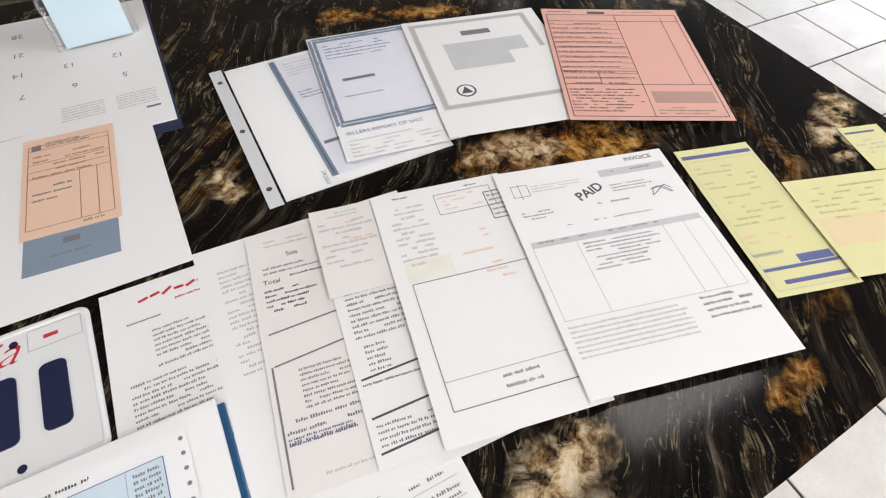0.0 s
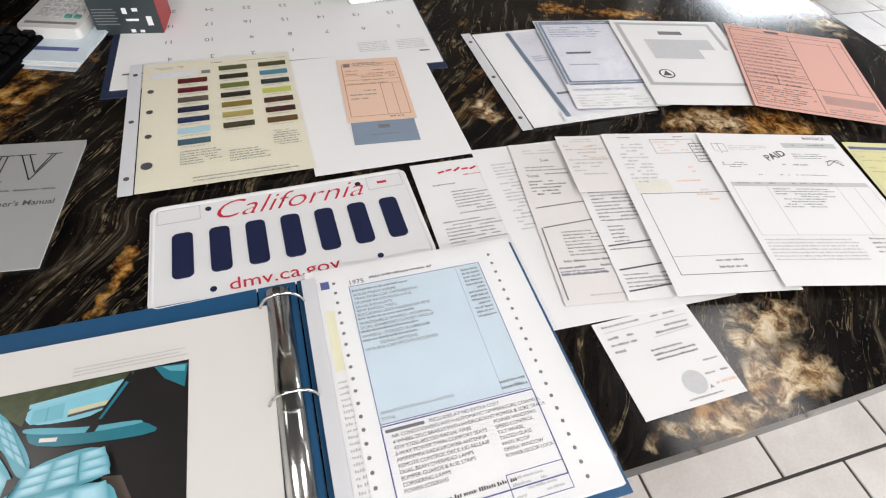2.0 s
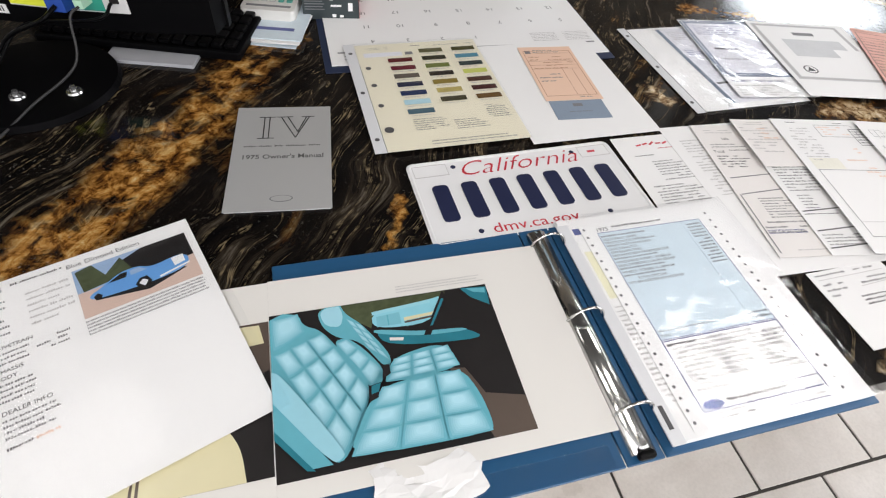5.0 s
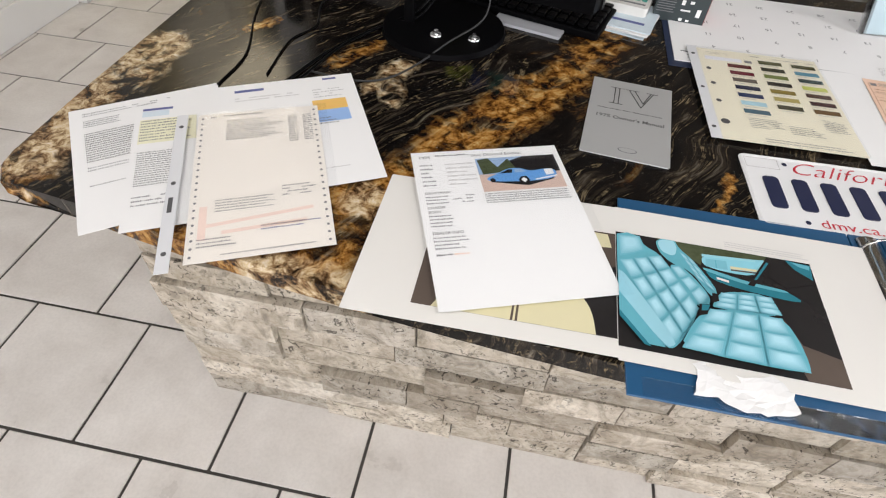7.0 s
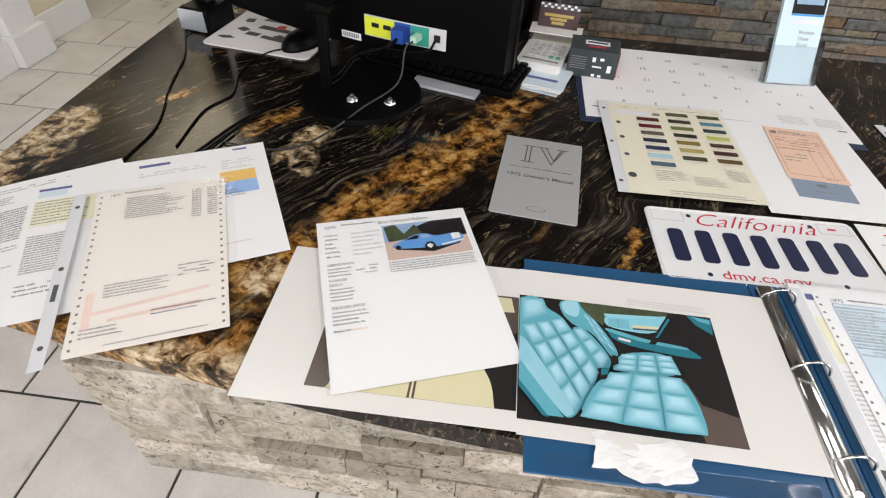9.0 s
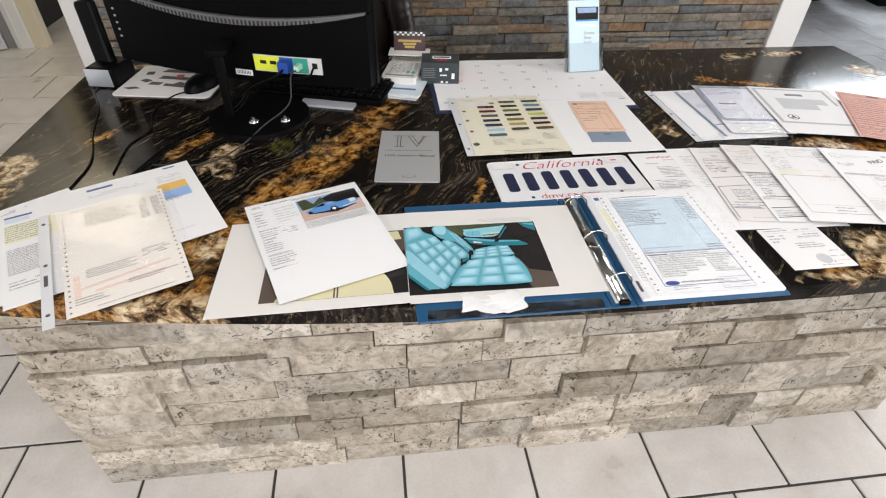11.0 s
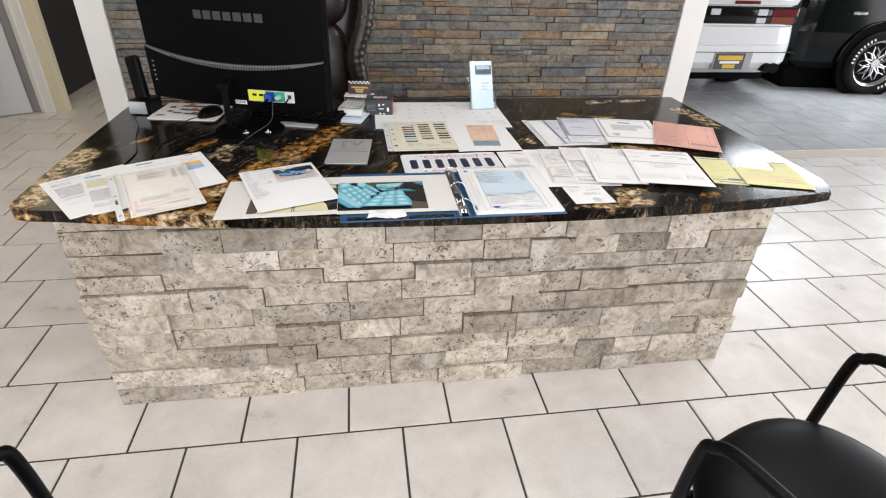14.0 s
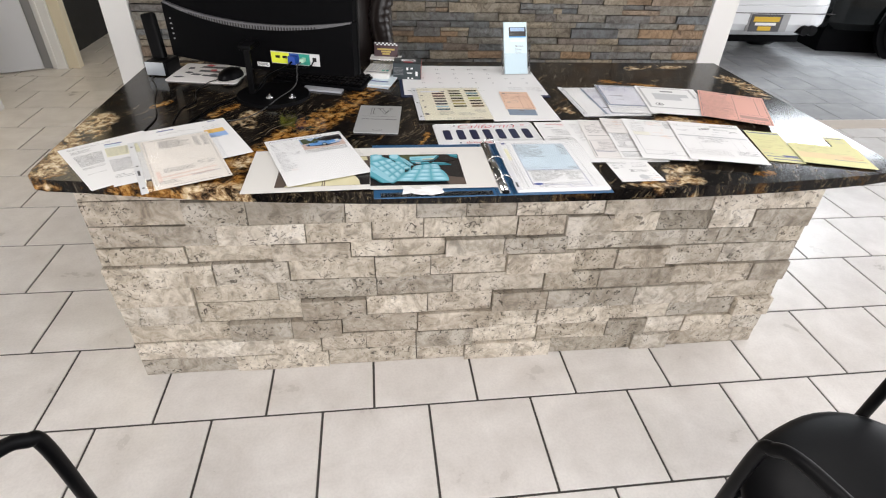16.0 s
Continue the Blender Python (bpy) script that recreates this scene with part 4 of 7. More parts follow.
for u in (0.12, 0.185):
    s.words(u, -0.085, 0.05, 6, INK_PALE, 0.0055, 0.9, ragged=0.05)
s.words(-0.225, -0.135, 0.04, 2, INK, 0.01, 1)

# --- owner's booklet
book = tagged(thing("owner_manual", (0.843, 0.214, DESK), -5.7), "thin silver-grey owner's booklet with large roman numerals", "booklet")
part("page_block", boxm(-0.063, 0.063, -0.1045, 0.1045, 0.0003, 0.0032), PAPER, book)
s = Sheet("cover", "silver-grey cover", "", (0, 0, 0.0033, 0), (0.129, 0.213), SILVER, parent=book, curl=0.0004, seed=3)
MID_INK = ink("cover_grey", (0.10, 0.10, 0.10))
NUM = ink("numeral", (0.03, 0.03, 0.03))
for line in ([(-0.034, 0.034, -0.034 + 0.022, 0.034), (-0.034, 0.082, -0.012, 0.082), (-0.0265, 0.034, -0.0265, 0.082), (-0.0195, 0.034, -0.0195, 0.082)],
             [(-0.010, 0.082, 0.012, 0.082), (0.024, 0.082, 0.042, 0.082), (-0.004, 0.082, 0.0165, 0.034), (0.005, 0.082, 0.0195, 0.047), (0.0165, 0.034, 0.035, 0.082), (0.0195, 0.047, 0.031, 0.082)]):
    ob = s.rules(line, NUM, 0.0016, "roman_numeral", 0.0003)
s.words(-0.05, 0.019, 0.1, 1, MID_INK, 0.014, 1, 0.55, ragged=0.02)
s.text("1975 Owner's Manual", -0.052, -0.009, 0.0120, MID_INK, bold=0.0002, name="printed_title")
ov = [(0.003 + 0.014 * math.cos(k * 0.3), -0.086 + 0.006 * math.sin(k * 0.3)) for k in range(21)]
s.quads("oval_mark", INK_GREY, [ov])
s.quads("oval_mark", SILVER, [[(0.003 + (u - 0.003) * 0.9, -0.086 + (v + 0.086) * 0.85) for u, v in ov]], 0.0003)

# --- metal plate
PLATE_PAINT = plain("plate_white", (0.78, 0.785, 0.79), 0.25, 0.0, grain=0.03, scale=12)


def round_rect(w, h, r, n=5):
    out = []
    for cx, cy, a0 in ((w / 2 - r, h / 2 - r, 0), (-w / 2 + r, h / 2 - r, 90), (-w / 2 + r, -h / 2 + r, 180), (w / 2 - r, -h / 2 + r, 270)):
        out += [(cx + r * math.cos(radians(a0 + 90 * k / n)), cy + r * math.sin(radians(a0 + 90 * k / n))) for k in range(n + 1)]
    return out


plate = tagged(thing("license_plate", (1.155, 0.098, DESK + 0.001), 1.94), "white metal car plate with raised navy bars and red script", "car plate")
part("plate_body", prism(round_rect(0.305, 0.152, 0.010), 0, 0.0012, 0.0004, 1), PLATE_PAINT, plate)
rim = bmesh.new()
outer, inner = round_rect(0.302, 0.149, 0.009), round_rect(0.294, 0.141, 0.007)
lo = [rim.verts.new((*p, 0.0012)) for p in outer]
mi = [rim.verts.new(((p[0] + q[0]) / 2, (p[1] + q[1]) / 2, 0.003)) for p, q in zip(outer, inner)]
hi = [rim.verts.new((*p, 0.0012)) for p in inner]
for k in range(len(outer)):
    j = (k + 1) % len(outer)
    rim.faces.new((lo[k], lo[j], mi[j], mi[k]))
    rim.faces.new((mi[k], mi[j], hi[j], hi[k]))
part("raised_rim", rim, PLATE_PAINT, plate, smooth=True)
for k in range(7):
    u = -0.118 + k * 0.0393
    part("raised_character", prism([(u - 0.0125 + x + 0.0125, y - 0.006) for x, y in round_rect(0.022, 0.066, 0.006, 3)], 0.0012, 0.0028, 0.0006, 2), INK_NAVY, plate, "raised navy bar")
for tx, u, v, size, shear, mat, nm in (("California", -0.088, 0.040, 0.041, 0.45, INK_RED, "script_lettering"), ("dmv.ca.gov", -0.074, -0.067, 0.0225, 0.0, INK_RED, "web_address")):
    me = font_mesh(tx, size, shear, 0.0, -0.0005 if nm == "script_lettering" else 0.0)
    for q in me.vertices:
        q.co.x *= 1.0 if nm == "web_address" else 1.12
    ob = part(nm, me, mat, plate, "red " + nm.replace("_", " "))
    if nm == "web_address":
        ob.matrix_local = pose(u, v, 0.0016) @ Matrix.Diagonal((1.18, 1, 1, 1))
    else:
        ob.matrix_local = pose(u, v, 0.0016)
for u, v in ((-0.089, 0.060), (0.089, 0.060), (-0.089, -0.061), (0.089, -0.061)):
    h = bmesh.new()
    disc(h, 0.0036, 0.0036, 0.0013, 0.0016, 16, pose(u, v, 0))
    part("bolt_hole", h, INK_NAVY, plate)
for u0, u1, m in ((-0.145, -0.098, INK_PALE), (0.1, 0.145, INK_PALE)):
    st = bmesh.new()
    for a in ((u0, u1, 0.046, 0.0466), (u0, u1, 0.068, 0.0686), (u0, u0 + 0.0006, 0.046, 0.0686), (u1 - 0.0006, u1, 0.046, 0.0686)):
        box(st, *a, 0.0013, 0.0016)
    part("sticker_outline", st, m, plate)
part("red_sticker_mark", boxm(0.113, 0.125, 0.055, 0.059, 0.0013, 0.0016), INK_RED, plate)

# ---------------- binder, brochure, sheets on the front of the desk ----------------
VINYL = plain("blue_vinyl", (0.018, 0.085, 0.19), 0.3, grain=0.08, scale=120, bump=0.1)
CHROME = plain("chrome", (0.62, 0.62, 0.60), 0.16, 1.0, grain=0.04, scale=20)
BLACK = plain("black_plastic", (0.0022, 0.0022, 0.0026), 0.34, grain=0.1, scale=150, spec=0.09)
BLACK_MATT = plain("black_matt", (0.0025, 0.0025, 0.003), 0.45, grain=0.1, scale=90, spec=0.035)

binder = tagged(thing("ring_binder", (1.132, -0.120, DESK), 0.4, 0.98), "open blue vinyl ring binder with chrome rings and sleeved pages", "binder")
part("front_cover", boxm(-0.316, -0.021, -0.148, 0.147, 0.0005, 0.0035, bevel=0.001), VINYL, binder, "shiny blue vinyl cover")
part("spine", boxm(-0.0195, 0.0195, -0.148, 0.147, 0.0005, 0.0035, bevel=0.001), VINYL, binder)
part("back_cover", boxm(0.021, 0.272, -0.148, 0.147, 0.0005, 0.0035, bevel=0.001), VINYL, binder, "shiny blue vinyl cover")
part("cover_pocket", boxm(-0.300, -0.03, -0.146, -0.125, 0.0036, 0.0040), FILM, binder, "clear pocket film").visible_shadow = False
mech = bmesh.new()
prof = [(-0.013, 0.004), (-0.011, 0.0085), (-0.004, 0.0115), (0.004, 0.0115), (0.011, 0.0085), (0.013, 0.004)]
a = [mech.verts.new((x, -0.140, z)) for x, z in prof]
b = [mech.verts.new((x, 0.138, z)) for x, z in prof]
for k in range(5):
    mech.faces.new((a[k], a[k + 1], b[k + 1], b[k]))
mech.faces.new(a[::-1])
mech.faces.new(b)
rings = part("ring_mechanism", mech, CHROME, binder, "chrome ring mechanism", smooth=True)
for v in (0.112, 0.004, -0.104):
    arc = [(0.022 * math.cos(q) + 0.004, v, 0.009 + 0.024 * math.sin(q)) for q in [math.pi * (0.04 + 0.88 * k / 14) for k in range(15)]]
    part("ring", tube(arc, 0.0016, 8), CHROME, rings, smooth=True)
for v in (-0.132, 0.130):
    part("rivet", prism([(0.004 * math.cos(k * 0.6), v + 0.004 * math.sin(k * 0.6)) for k in range(10)], 0.0112, 0.0125), CHROME, rings)
part("lever", boxm(-0.009, 0.009, -0.147, -0.139, 0.004, 0.013, bevel=0.003), BLACK, rings, "black lever")
part("page_block", boxm(0.030, 0.2660, -0.141, 0.150, 0.0038, 0.0105, bevel=0.001), PAPER, binder, "stack of sleeved pages")
p = Sheet("under_page", "page with a blue heading and yellow table", "", (0.135, 0.004, 0.0107, 0), (0.205, 0.275), PAPER, parent=binder)
p.rect(-0.09, -0.05, 0.118, 0.128, INK_BLUE)
p.rect(-0.09, -0.06, 0.02, 0.09, TINT_YELLOW)
p.words(-0.09, 0.01, 0.04, 20, INK_PALE, 0.006)
p = Sheet("option_list", "pale blue option list on perforated paper", "", (0.147, 0.000, 0.0118, 0), (0.186, 0.270), PAPER, parent=binder)
p.rect(-0.073, 0.073, -0.038, 0.119, TINT_BLUE, "tinted_panel", label="pale blue panel")
p.box_rule(-0.073, 0.073, -0.038, 0.119, INK_BLUE, 0.0007)
p.rules([(0.045, -0.038, 0.045, 0.119)], TINT_STEEL, 0.0004)
p.text("1975", -0.073, 0.1215, 0.0085, INK, name="printed_year")
p.words(-0.05, 0.1285, 0.07, 1, INK, 0.0085, 1, 0.7, 0.02)
for k, line in enumerate(("", "AQUA PAINT STRIPE", "TRACTION-LOK DIFFERENTIAL", "HIGHER RATIO REAR AXLE", "DUAL EXHAUSTS", "45W RADIAL TIRES", "RECLINING SEAT-PASSENGER SIDE", "", "WINDSHIELD WIPERS - INTERVAL",
                          "DUAL DIAMOND LUXURY GROUP", "", "WHEELS - FORGED ALUMINUM", "", "           TOTAL OPTIONS", "1975 EPA CERTIFICATE RECEIVED")):
    if line:
        p.text(line, -0.071, 0.1105 - k * 0.0052, 0.0050, INK_GREY, name="typed_line", bold=0.00005)
    else:
        p.words(-0.071, 0.1142 - k * 0.0052, 0.06, 1, INK_GREY, 0.0052, 0.95, 0.5, 0.2)
p.text("TRANSPORTATION AND HANDLING", -0.071, -0.0285, 0.0042, INK_GREY, name="typed_line")
p.text("TOTAL", -0.071, -0.0345, 0.0042, INK_GREY, name="typed_line")
p.words(0.05, 0.114, 0.02, 13, INK_GREY, 0.0052, 0.85, 0.5, 0.1)
p.words(0.045, -0.024, 0.026, 2, INK_GREY, 0.006, 1, 0.5, 0.1)
p.box_rule(-0.073, 0.073, -0.120, -0.040, INK_BLUE, 0.0012)
for k, line in enumerate(("INCLUDES AT NO EXTRA COST", "AIR CONDITIONING WITH AUTOMATIC TEMPERATURE CONTROL", "4-WHEEL DISC BRAKES WITH HYDROBOOST POWER & SURE TRACK", "45W STEEL-BELTED RADIAL TIRES", "6-WAY POWER TWIN COMFORT SEATS", "AM/FM/MPX RADIO/POWER ANTENNA",
                          "REMOTE CONTROL DECK LID RELEASE", "DUAL BEAM OVERHEAD LAMPS", "BUMPER GUARDS & RUB STRIPS", "CORNERING LAMPS", "POWER STEERING")):
    p.text(line, -0.066 if k else -0.03, -0.0465 - k * 0.0053, 0.0047, INK, name="typed_line")
for k, line in enumerate(("POWER WINDOWS", "SPEED CONTROL", "TILT WHEEL", "TINTED GLASS", "VINYL ROOF", "OPERA WINDOW", "POWER DOOR LOCKS")):
    p.text(line, 0.026, -0.0624 - k * 0.0053, 0.0047, INK, name="typed_line")
p.rect(-0.070, -0.0345, -0.0465, -0.0435, INK_GREY, "printed_bar")
ovl = [(-0.058 + 0.012 * math.cos(k * 0.3), -0.114 + 0.005 * math.sin(k * 0.3)) for k in range(21)]
p.quads("oval_badge", plain("badge_blue", (0.02, 0.06, 0.30), 0.4), [ovl])
p.words(-0.042, -0.111, 0.07, 1, INK, 0.007, 1, 0.6, 0.05)
p.words(-0.06, -0.122, 0.04, 2, INK_GREY, 0.005)
p.box_rule(0.02, 0.073, -0.132, -0.108, INK_BLUE, 0.0007)
p.words(0.023, -0.111, 0.045, 4, INK_PALE, 0.005)
perf = []
for side in (-0.088, 0.088):
    for k in range(21):
        v = -0.127 + k * 0.0127
        perf.append([(side + 0.0019 * math.cos(q * 0.785), v + 0.0019 * math.sin(q * 0.785)) for q in range(8)])
p.quads("feed_holes", INK_GREY, perf)
film(binder, 0.040, 0.270, -0.143, 0.151, 0.0150, strip=False)
part("sleeve_strip", boxm(0.026, 0.041, -0.143, 0.139, 0.0122, 0.0128), STRIP, binder, "milky punched strip")
part("strip_print", boxm(0.031, 0.036, -0.128, -0.104, 0.0129, 0.0131), INK, binder)

# folded sales brochure: cream margins, two printed photographs
TURQ = plain("print_turquoise", (0.20, 0.50, 0.60), 0.2, grain=0.16, scale=45)
TURQ_LT = plain("print_aqua", (0.26, 0.60, 0.71), 0.2, grain=0.12, scale=60)
TURQ_DK = plain("print_teal", (0.03, 0.20, 0.26), 0.2, grain=0.3, scale=50)
TURQ_HI = plain("print_pale_aqua", (0.31, 0.63, 0.72), 0.2, grain=0.1, scale=60)
TURQ_MD = plain("print_seam", (0.13, 0.42, 0.51), 0.2, grain=0.2, scale=60)
PRINT_BLACK = plain("print_black", (0.022, 0.020, 0.020), 0.2, grain=0.3, scale=30)
PRINT_BROWN = plain("print_brown", (0.11, 0.085, 0.07), 0.2, grain=0.2, scale=30)
PRINT_SEAT = plain("print_cream", (0.70, 0.65, 0.42), 0.2, grain=0.1, scale=25)
PRINT_GREEN = plain("print_leaves", (0.07, 0.085, 0.045), 0.2, grain=0.9, scale=130)


def gutter_left(u, v):
    return 0.0066 * (u + 0.159) / 0.318


brochure = tagged(thing("sales_brochure", (0.816, -0.117, DESK), -0.2), "open glossy sales brochure with cream margins and photographs of car seats", "brochure")
pl = Sheet("left_page", "cream page with a brown and ivory photograph", "", (-0.148, 0, 0.0006, 0), (0.318, 0.234), PAPER_GLOSS, parent=brochure, bend=gutter_left, thick=0.0006, fit=(0.931, 0.966))
pr = Sheet("right_page", "cream page with a turquoise seat photograph", "", (0.152, 0, 0.0064, 0), (0.304, 0.230), PAPER_GLOSS, parent=brochure, thick=0.0006)


def softened(pts):
    """The outline with its corners cut twice, but for those on the picture's border."""
    for _ in range(2):
        out = []
        for k, p in enumerate(pts):
            a, b = pts[k - 1], pts[(k + 1) % len(pts)]
            if min(p[0], p[1], 1 - p[0], 1 - p[1]) < 0.015:
                out.append(p)
            else:
                out.append((p[0] * 0.78 + a[0] * 0.22, p[1] * 0.78 + a[1] * 0.22))
                out.append((p[0] * 0.78 + b[0] * 0.22, p[1] * 0.78 + b[1] * 0.22))
        pts = out
    return pts


def photo(sheet, u0, u1, v_top, v_bot, polys):
    """A printed photograph: flat shapes in page fractions, x from the left and y from the top, laid over one another."""
    for k, (mat, pts) in enumerate(polys):
        if 4 < len(pts) < 16 and mat is not PRINT_GREEN and mat is not PRINT_BLACK:
            pts = softened(pts)
        if len(pts) == 4 and (sheet.bend or sheet.curl):
            n = 5
            quads = []
            a, b, c, d = [Vector(q) for q in pts]
            for i in range(n):
                for j in range(n):
                    def at(s, t):
                        q = a.lerp(b, s).lerp(d.lerp(c, s), t)
                        return (u0 + (u1 - u0) * q.x, v_top + (v_bot - v_top) * q.y)
                    quads.append([at(i / n, j / n), at(i / n, (j + 1) / n), at((i + 1) / n, (j + 1) / n), at((i + 1) / n, j / n)])
        else:
            quads = [[(u0 + (u1 - u0) * x, v_top + (v_bot - v_top) * y) for x, y in pts][::-1]]
        sheet.quads("photo_shape", mat, quads, 0.00003 * k + (0.0003 if k else 0))


QUILT = [plain("print_quilt_%d" % k, tuple(a + (b - a) * (k / 6) ** 0.8 for a, b in zip((0.16, 0.45, 0.55), (0.42, 0.71, 0.81))), 0.2, grain=0.10, scale=70) for k in range(7)]


def tufts(a, b, c, d, nx, ny, inset=0.02, dim=0):
    """A quilted field between four corners: soft pillows, lighter towards the top of each."""
    out = []
    a, b, c, d = [Vector(q) for q in (a, b, c, d)]
    for i in range(nx):
        for j in range(ny):
            for step in range(7 - dim):
                grow = 1.0 - 0.105 * step
                ring = []
                for q in range(24):
                    ang = q * math.pi / 12
                    cx, cy = math.cos(ang), math.sin(ang)
                    k = grow * 0.49 / max(abs(cx), abs(cy)) ** (0.94 - 0.09 * step)
                    u, v = (i + 0.5 + k * cx * (1 - inset)) / nx, (j + 0.5 - 0.022 * step + k * cy * (1 - inset)) / ny
                    v += 0.030 * math.sin(math.pi * min(1, max(0, u * nx - i))) / ny
                    p0 = a.lerp(b, u).lerp(d.lerp(c, u), v)
                    ring.append((min(1, max(0, p0.x)), min(1, max(0, p0.y))))
                out.append((QUILT[step], ring))
    return out


frame_rect = [(0, 0), (1, 0), (1, 1), (0, 1)]
photo(pr, -0.152, 0.078, 0.070, -0.098, [
    (PRINT_BLACK, frame_rect),
    (PRINT_BROWN, [(0.72, 0.55), (1.0, 0.62), (1.0, 1.0), (0.82, 1.0)]),
    (PRINT_BLACK, [(0.74, 0.42), (1.0, 0.40), (1.0, 0.80), (0.84, 0.74)]),
    (PRINT_GREEN, [(0.206, 0.001), (0.454, 0.004), (0.797, 0.006), (0.791, 0.07), (0.449, 0.10), (0.43, 0.20), (0.321, 0.08)]),
    (TURQ_LT, [(0.443, 0.085), (0.717, 0.055), (0.781, 0.037), (0.698, 0.233), (0.436, 0.209)]),
    (TURQ_HI, [(0.443, 0.085), (0.717, 0.055), (0.715, 0.080), (0.443, 0.110)]),
    (TURQ, [(0.46, 0.125), (0.565, 0.115), (0.565, 0.200), (0.455, 0.200)]),
    (TURQ_MD, [(0.507, 0.121), (0.513, 0.121), (0.511, 0.20), (0.505, 0.20)]),
    (PRINT_SEAT, [(0.581, 0.160), (0.718, 0.150), (0.709, 0.172), (0.579, 0.185)]),
    (PRINT_BROWN, [(0.581, 0.188), (0.71, 0.176), (0.705, 0.190), (0.579, 0.202)]),
    (TURQ_DK, [(0.436, 0.209), (0.645, 0.279), (0.835, 0.299), (0.926, 0.403), (0.483, 0.343)]),
    (TURQ_MD, [(0.436, 0.209), (0.645, 0.279), (0.835, 0.299), (0.85, 0.325), (0.64, 0.31), (0.44, 0.245)]),
    (PAPER_GLOSS, [(0.500, 0.285), (0.560, 0.300), (0.556, 0.320), (0.498, 0.305)]),
    (PRINT_BLACK, [(0.80, 0.032), (0.993, 0.046), (0.992, 0.195), (0.837, 0.278), (0.763, 0.194)]),
    (TURQ_DK, [(0.872, 0.008), (0.997, 0.023), (0.987, 0.165), (0.911, 0.09)]),
    (TURQ_MD, [(0.90, 0.016), (0.99, 0.03), (0.985, 0.07), (0.93, 0.05)]),
    (PRINT_BLACK, [(0.785, 0.003), (0.80, 0.05), (0.68, 0.313), (0.649, 0.309)]),
    (TURQ_DK, [(0.772, 0.06), (0.782, 0.07), (0.70, 0.25), (0.688, 0.25)]),
    (TURQ_MD, [(0.205, 0.034), (0.245, 0.002), (0.311, 0.002), (0.328, 0.071), (0.394, 0.165), (0.481, 0.375), (0.488, 0.453), (0.456, 0.481), (0.376, 0.278), (0.278, 0.23), (0.223, 0.145)]),
    (QUILT[4], [(0.215, 0.036), (0.25, 0.006), (0.305, 0.006), (0.318, 0.075), (0.30, 0.16), (0.235, 0.135)]),
    *tufts((0.325, 0.10), (0.391, 0.17), (0.484, 0.443), (0.40, 0.33), 2, 4, dim=2),
    (TURQ_MD, [(0.259, 0.257), (0.316, 0.241), (0.375, 0.321), (0.45, 0.483), (0.433, 0.574), (0.385, 0.596), (0.31, 0.421)]),
    *tufts((0.268, 0.266), (0.316, 0.248), (0.444, 0.484), (0.39, 0.586), 1, 3, dim=1),
    (TURQ_MD, [(0.002, 0.042), (0.06, 0.008), (0.127, 0.032), (0.14, 0.111), (0.216, 0.169), (0.276, 0.306), (0.351, 0.45), (0.38, 0.578), (0.364, 0.685), (0.259, 0.948), (0.204, 0.966), (0.002, 0.604)]),
    *tufts((0.005, 0.035), (0.125, 0.02), (0.15, 0.16), (0.01, 0.265), 1, 1, dim=1),
    *tufts((0.008, 0.285), (0.222, 0.19), (0.379, 0.617), (0.245, 0.942), 3, 4),
    (QUILT[3], [(0.002, 0.40), (0.035, 0.42), (0.255, 0.92), (0.235, 0.955), (0.204, 0.966), (0.002, 0.604)]),
    (TURQ_MD, [(0.002, 0.585), (0.204, 0.971), (0.11, 0.971), (0.002, 0.774)]),
    (TURQ_DK, [(0.002, 0.74), (0.14, 0.985), (0.11, 0.975), (0.002, 0.79)]),
    (TURQ_MD, [(0.488, 0.443), (0.658, 0.397), (0.737, 0.425), (0.766, 0.568), (0.57, 0.593), (0.467, 0.583), (0.439, 0.582)]),
    *tufts((0.494, 0.445), (0.735, 0.418), (0.764, 0.565), (0.45, 0.579), 3, 3),
    (TURQ_MD, [(0.431, 0.612), (0.571, 0.587), (0.764, 0.587), (0.809, 0.751), (0.824, 0.911), (0.814, 0.984), (0.259, 0.964), (0.32, 0.795), (0.363, 0.694)]),
    *tufts((0.425, 0.608), (0.755, 0.590), (0.820, 0.980), (0.264, 0.960), 3, 3),
    (PRINT_BLACK, [(0.374, 0.599), (0.427, 0.585), (0.404, 0.674), (0.367, 0.693)]),
    (TURQ_DK, [(0.385, 0.60), (0.424, 0.59), (0.41, 0.64), (0.38, 0.65)]),
    (PRINT_BLACK, [(0.444, 0.484), (0.471, 0.487), (0.47, 0.545), (0.433, 0.574)]),
])
pr.words(-0.02, 0.0845, 0.10, 3, INK_PALE, 0.0036, 0.95, ragged=0.15)
photo(pl, -0.080, 0.158, 0.066, -0.094, [
    (PRINT_BROWN, frame_rect),
    (PRINT_SEAT, [(0.50, 0.0), (0.96, 0.02), (0.98, 0.16), (0.62, 0.20)]),
    (PRINT_BLACK, [(0.74, 0.55), (1.0, 0.35), (1.0, 1.0), (0.86, 1.0)]),
    (PRINT_SEAT, [(0.10, 1.0), (0.20, 0.70), (0.62, 0.58), (0.80, 0.62), (0.88, 0.80), (0.90, 1.0)]),
    (PRINT_BROWN, [(0.50, 0.60), (0.525, 0.595), (0.525, 1.0), (0.49, 1.0)]),
    (PRINT_SEAT, [(0.507, 0.60), (0.517, 0.60), (0.513, 1.0), (0.502, 1.0)]),
])

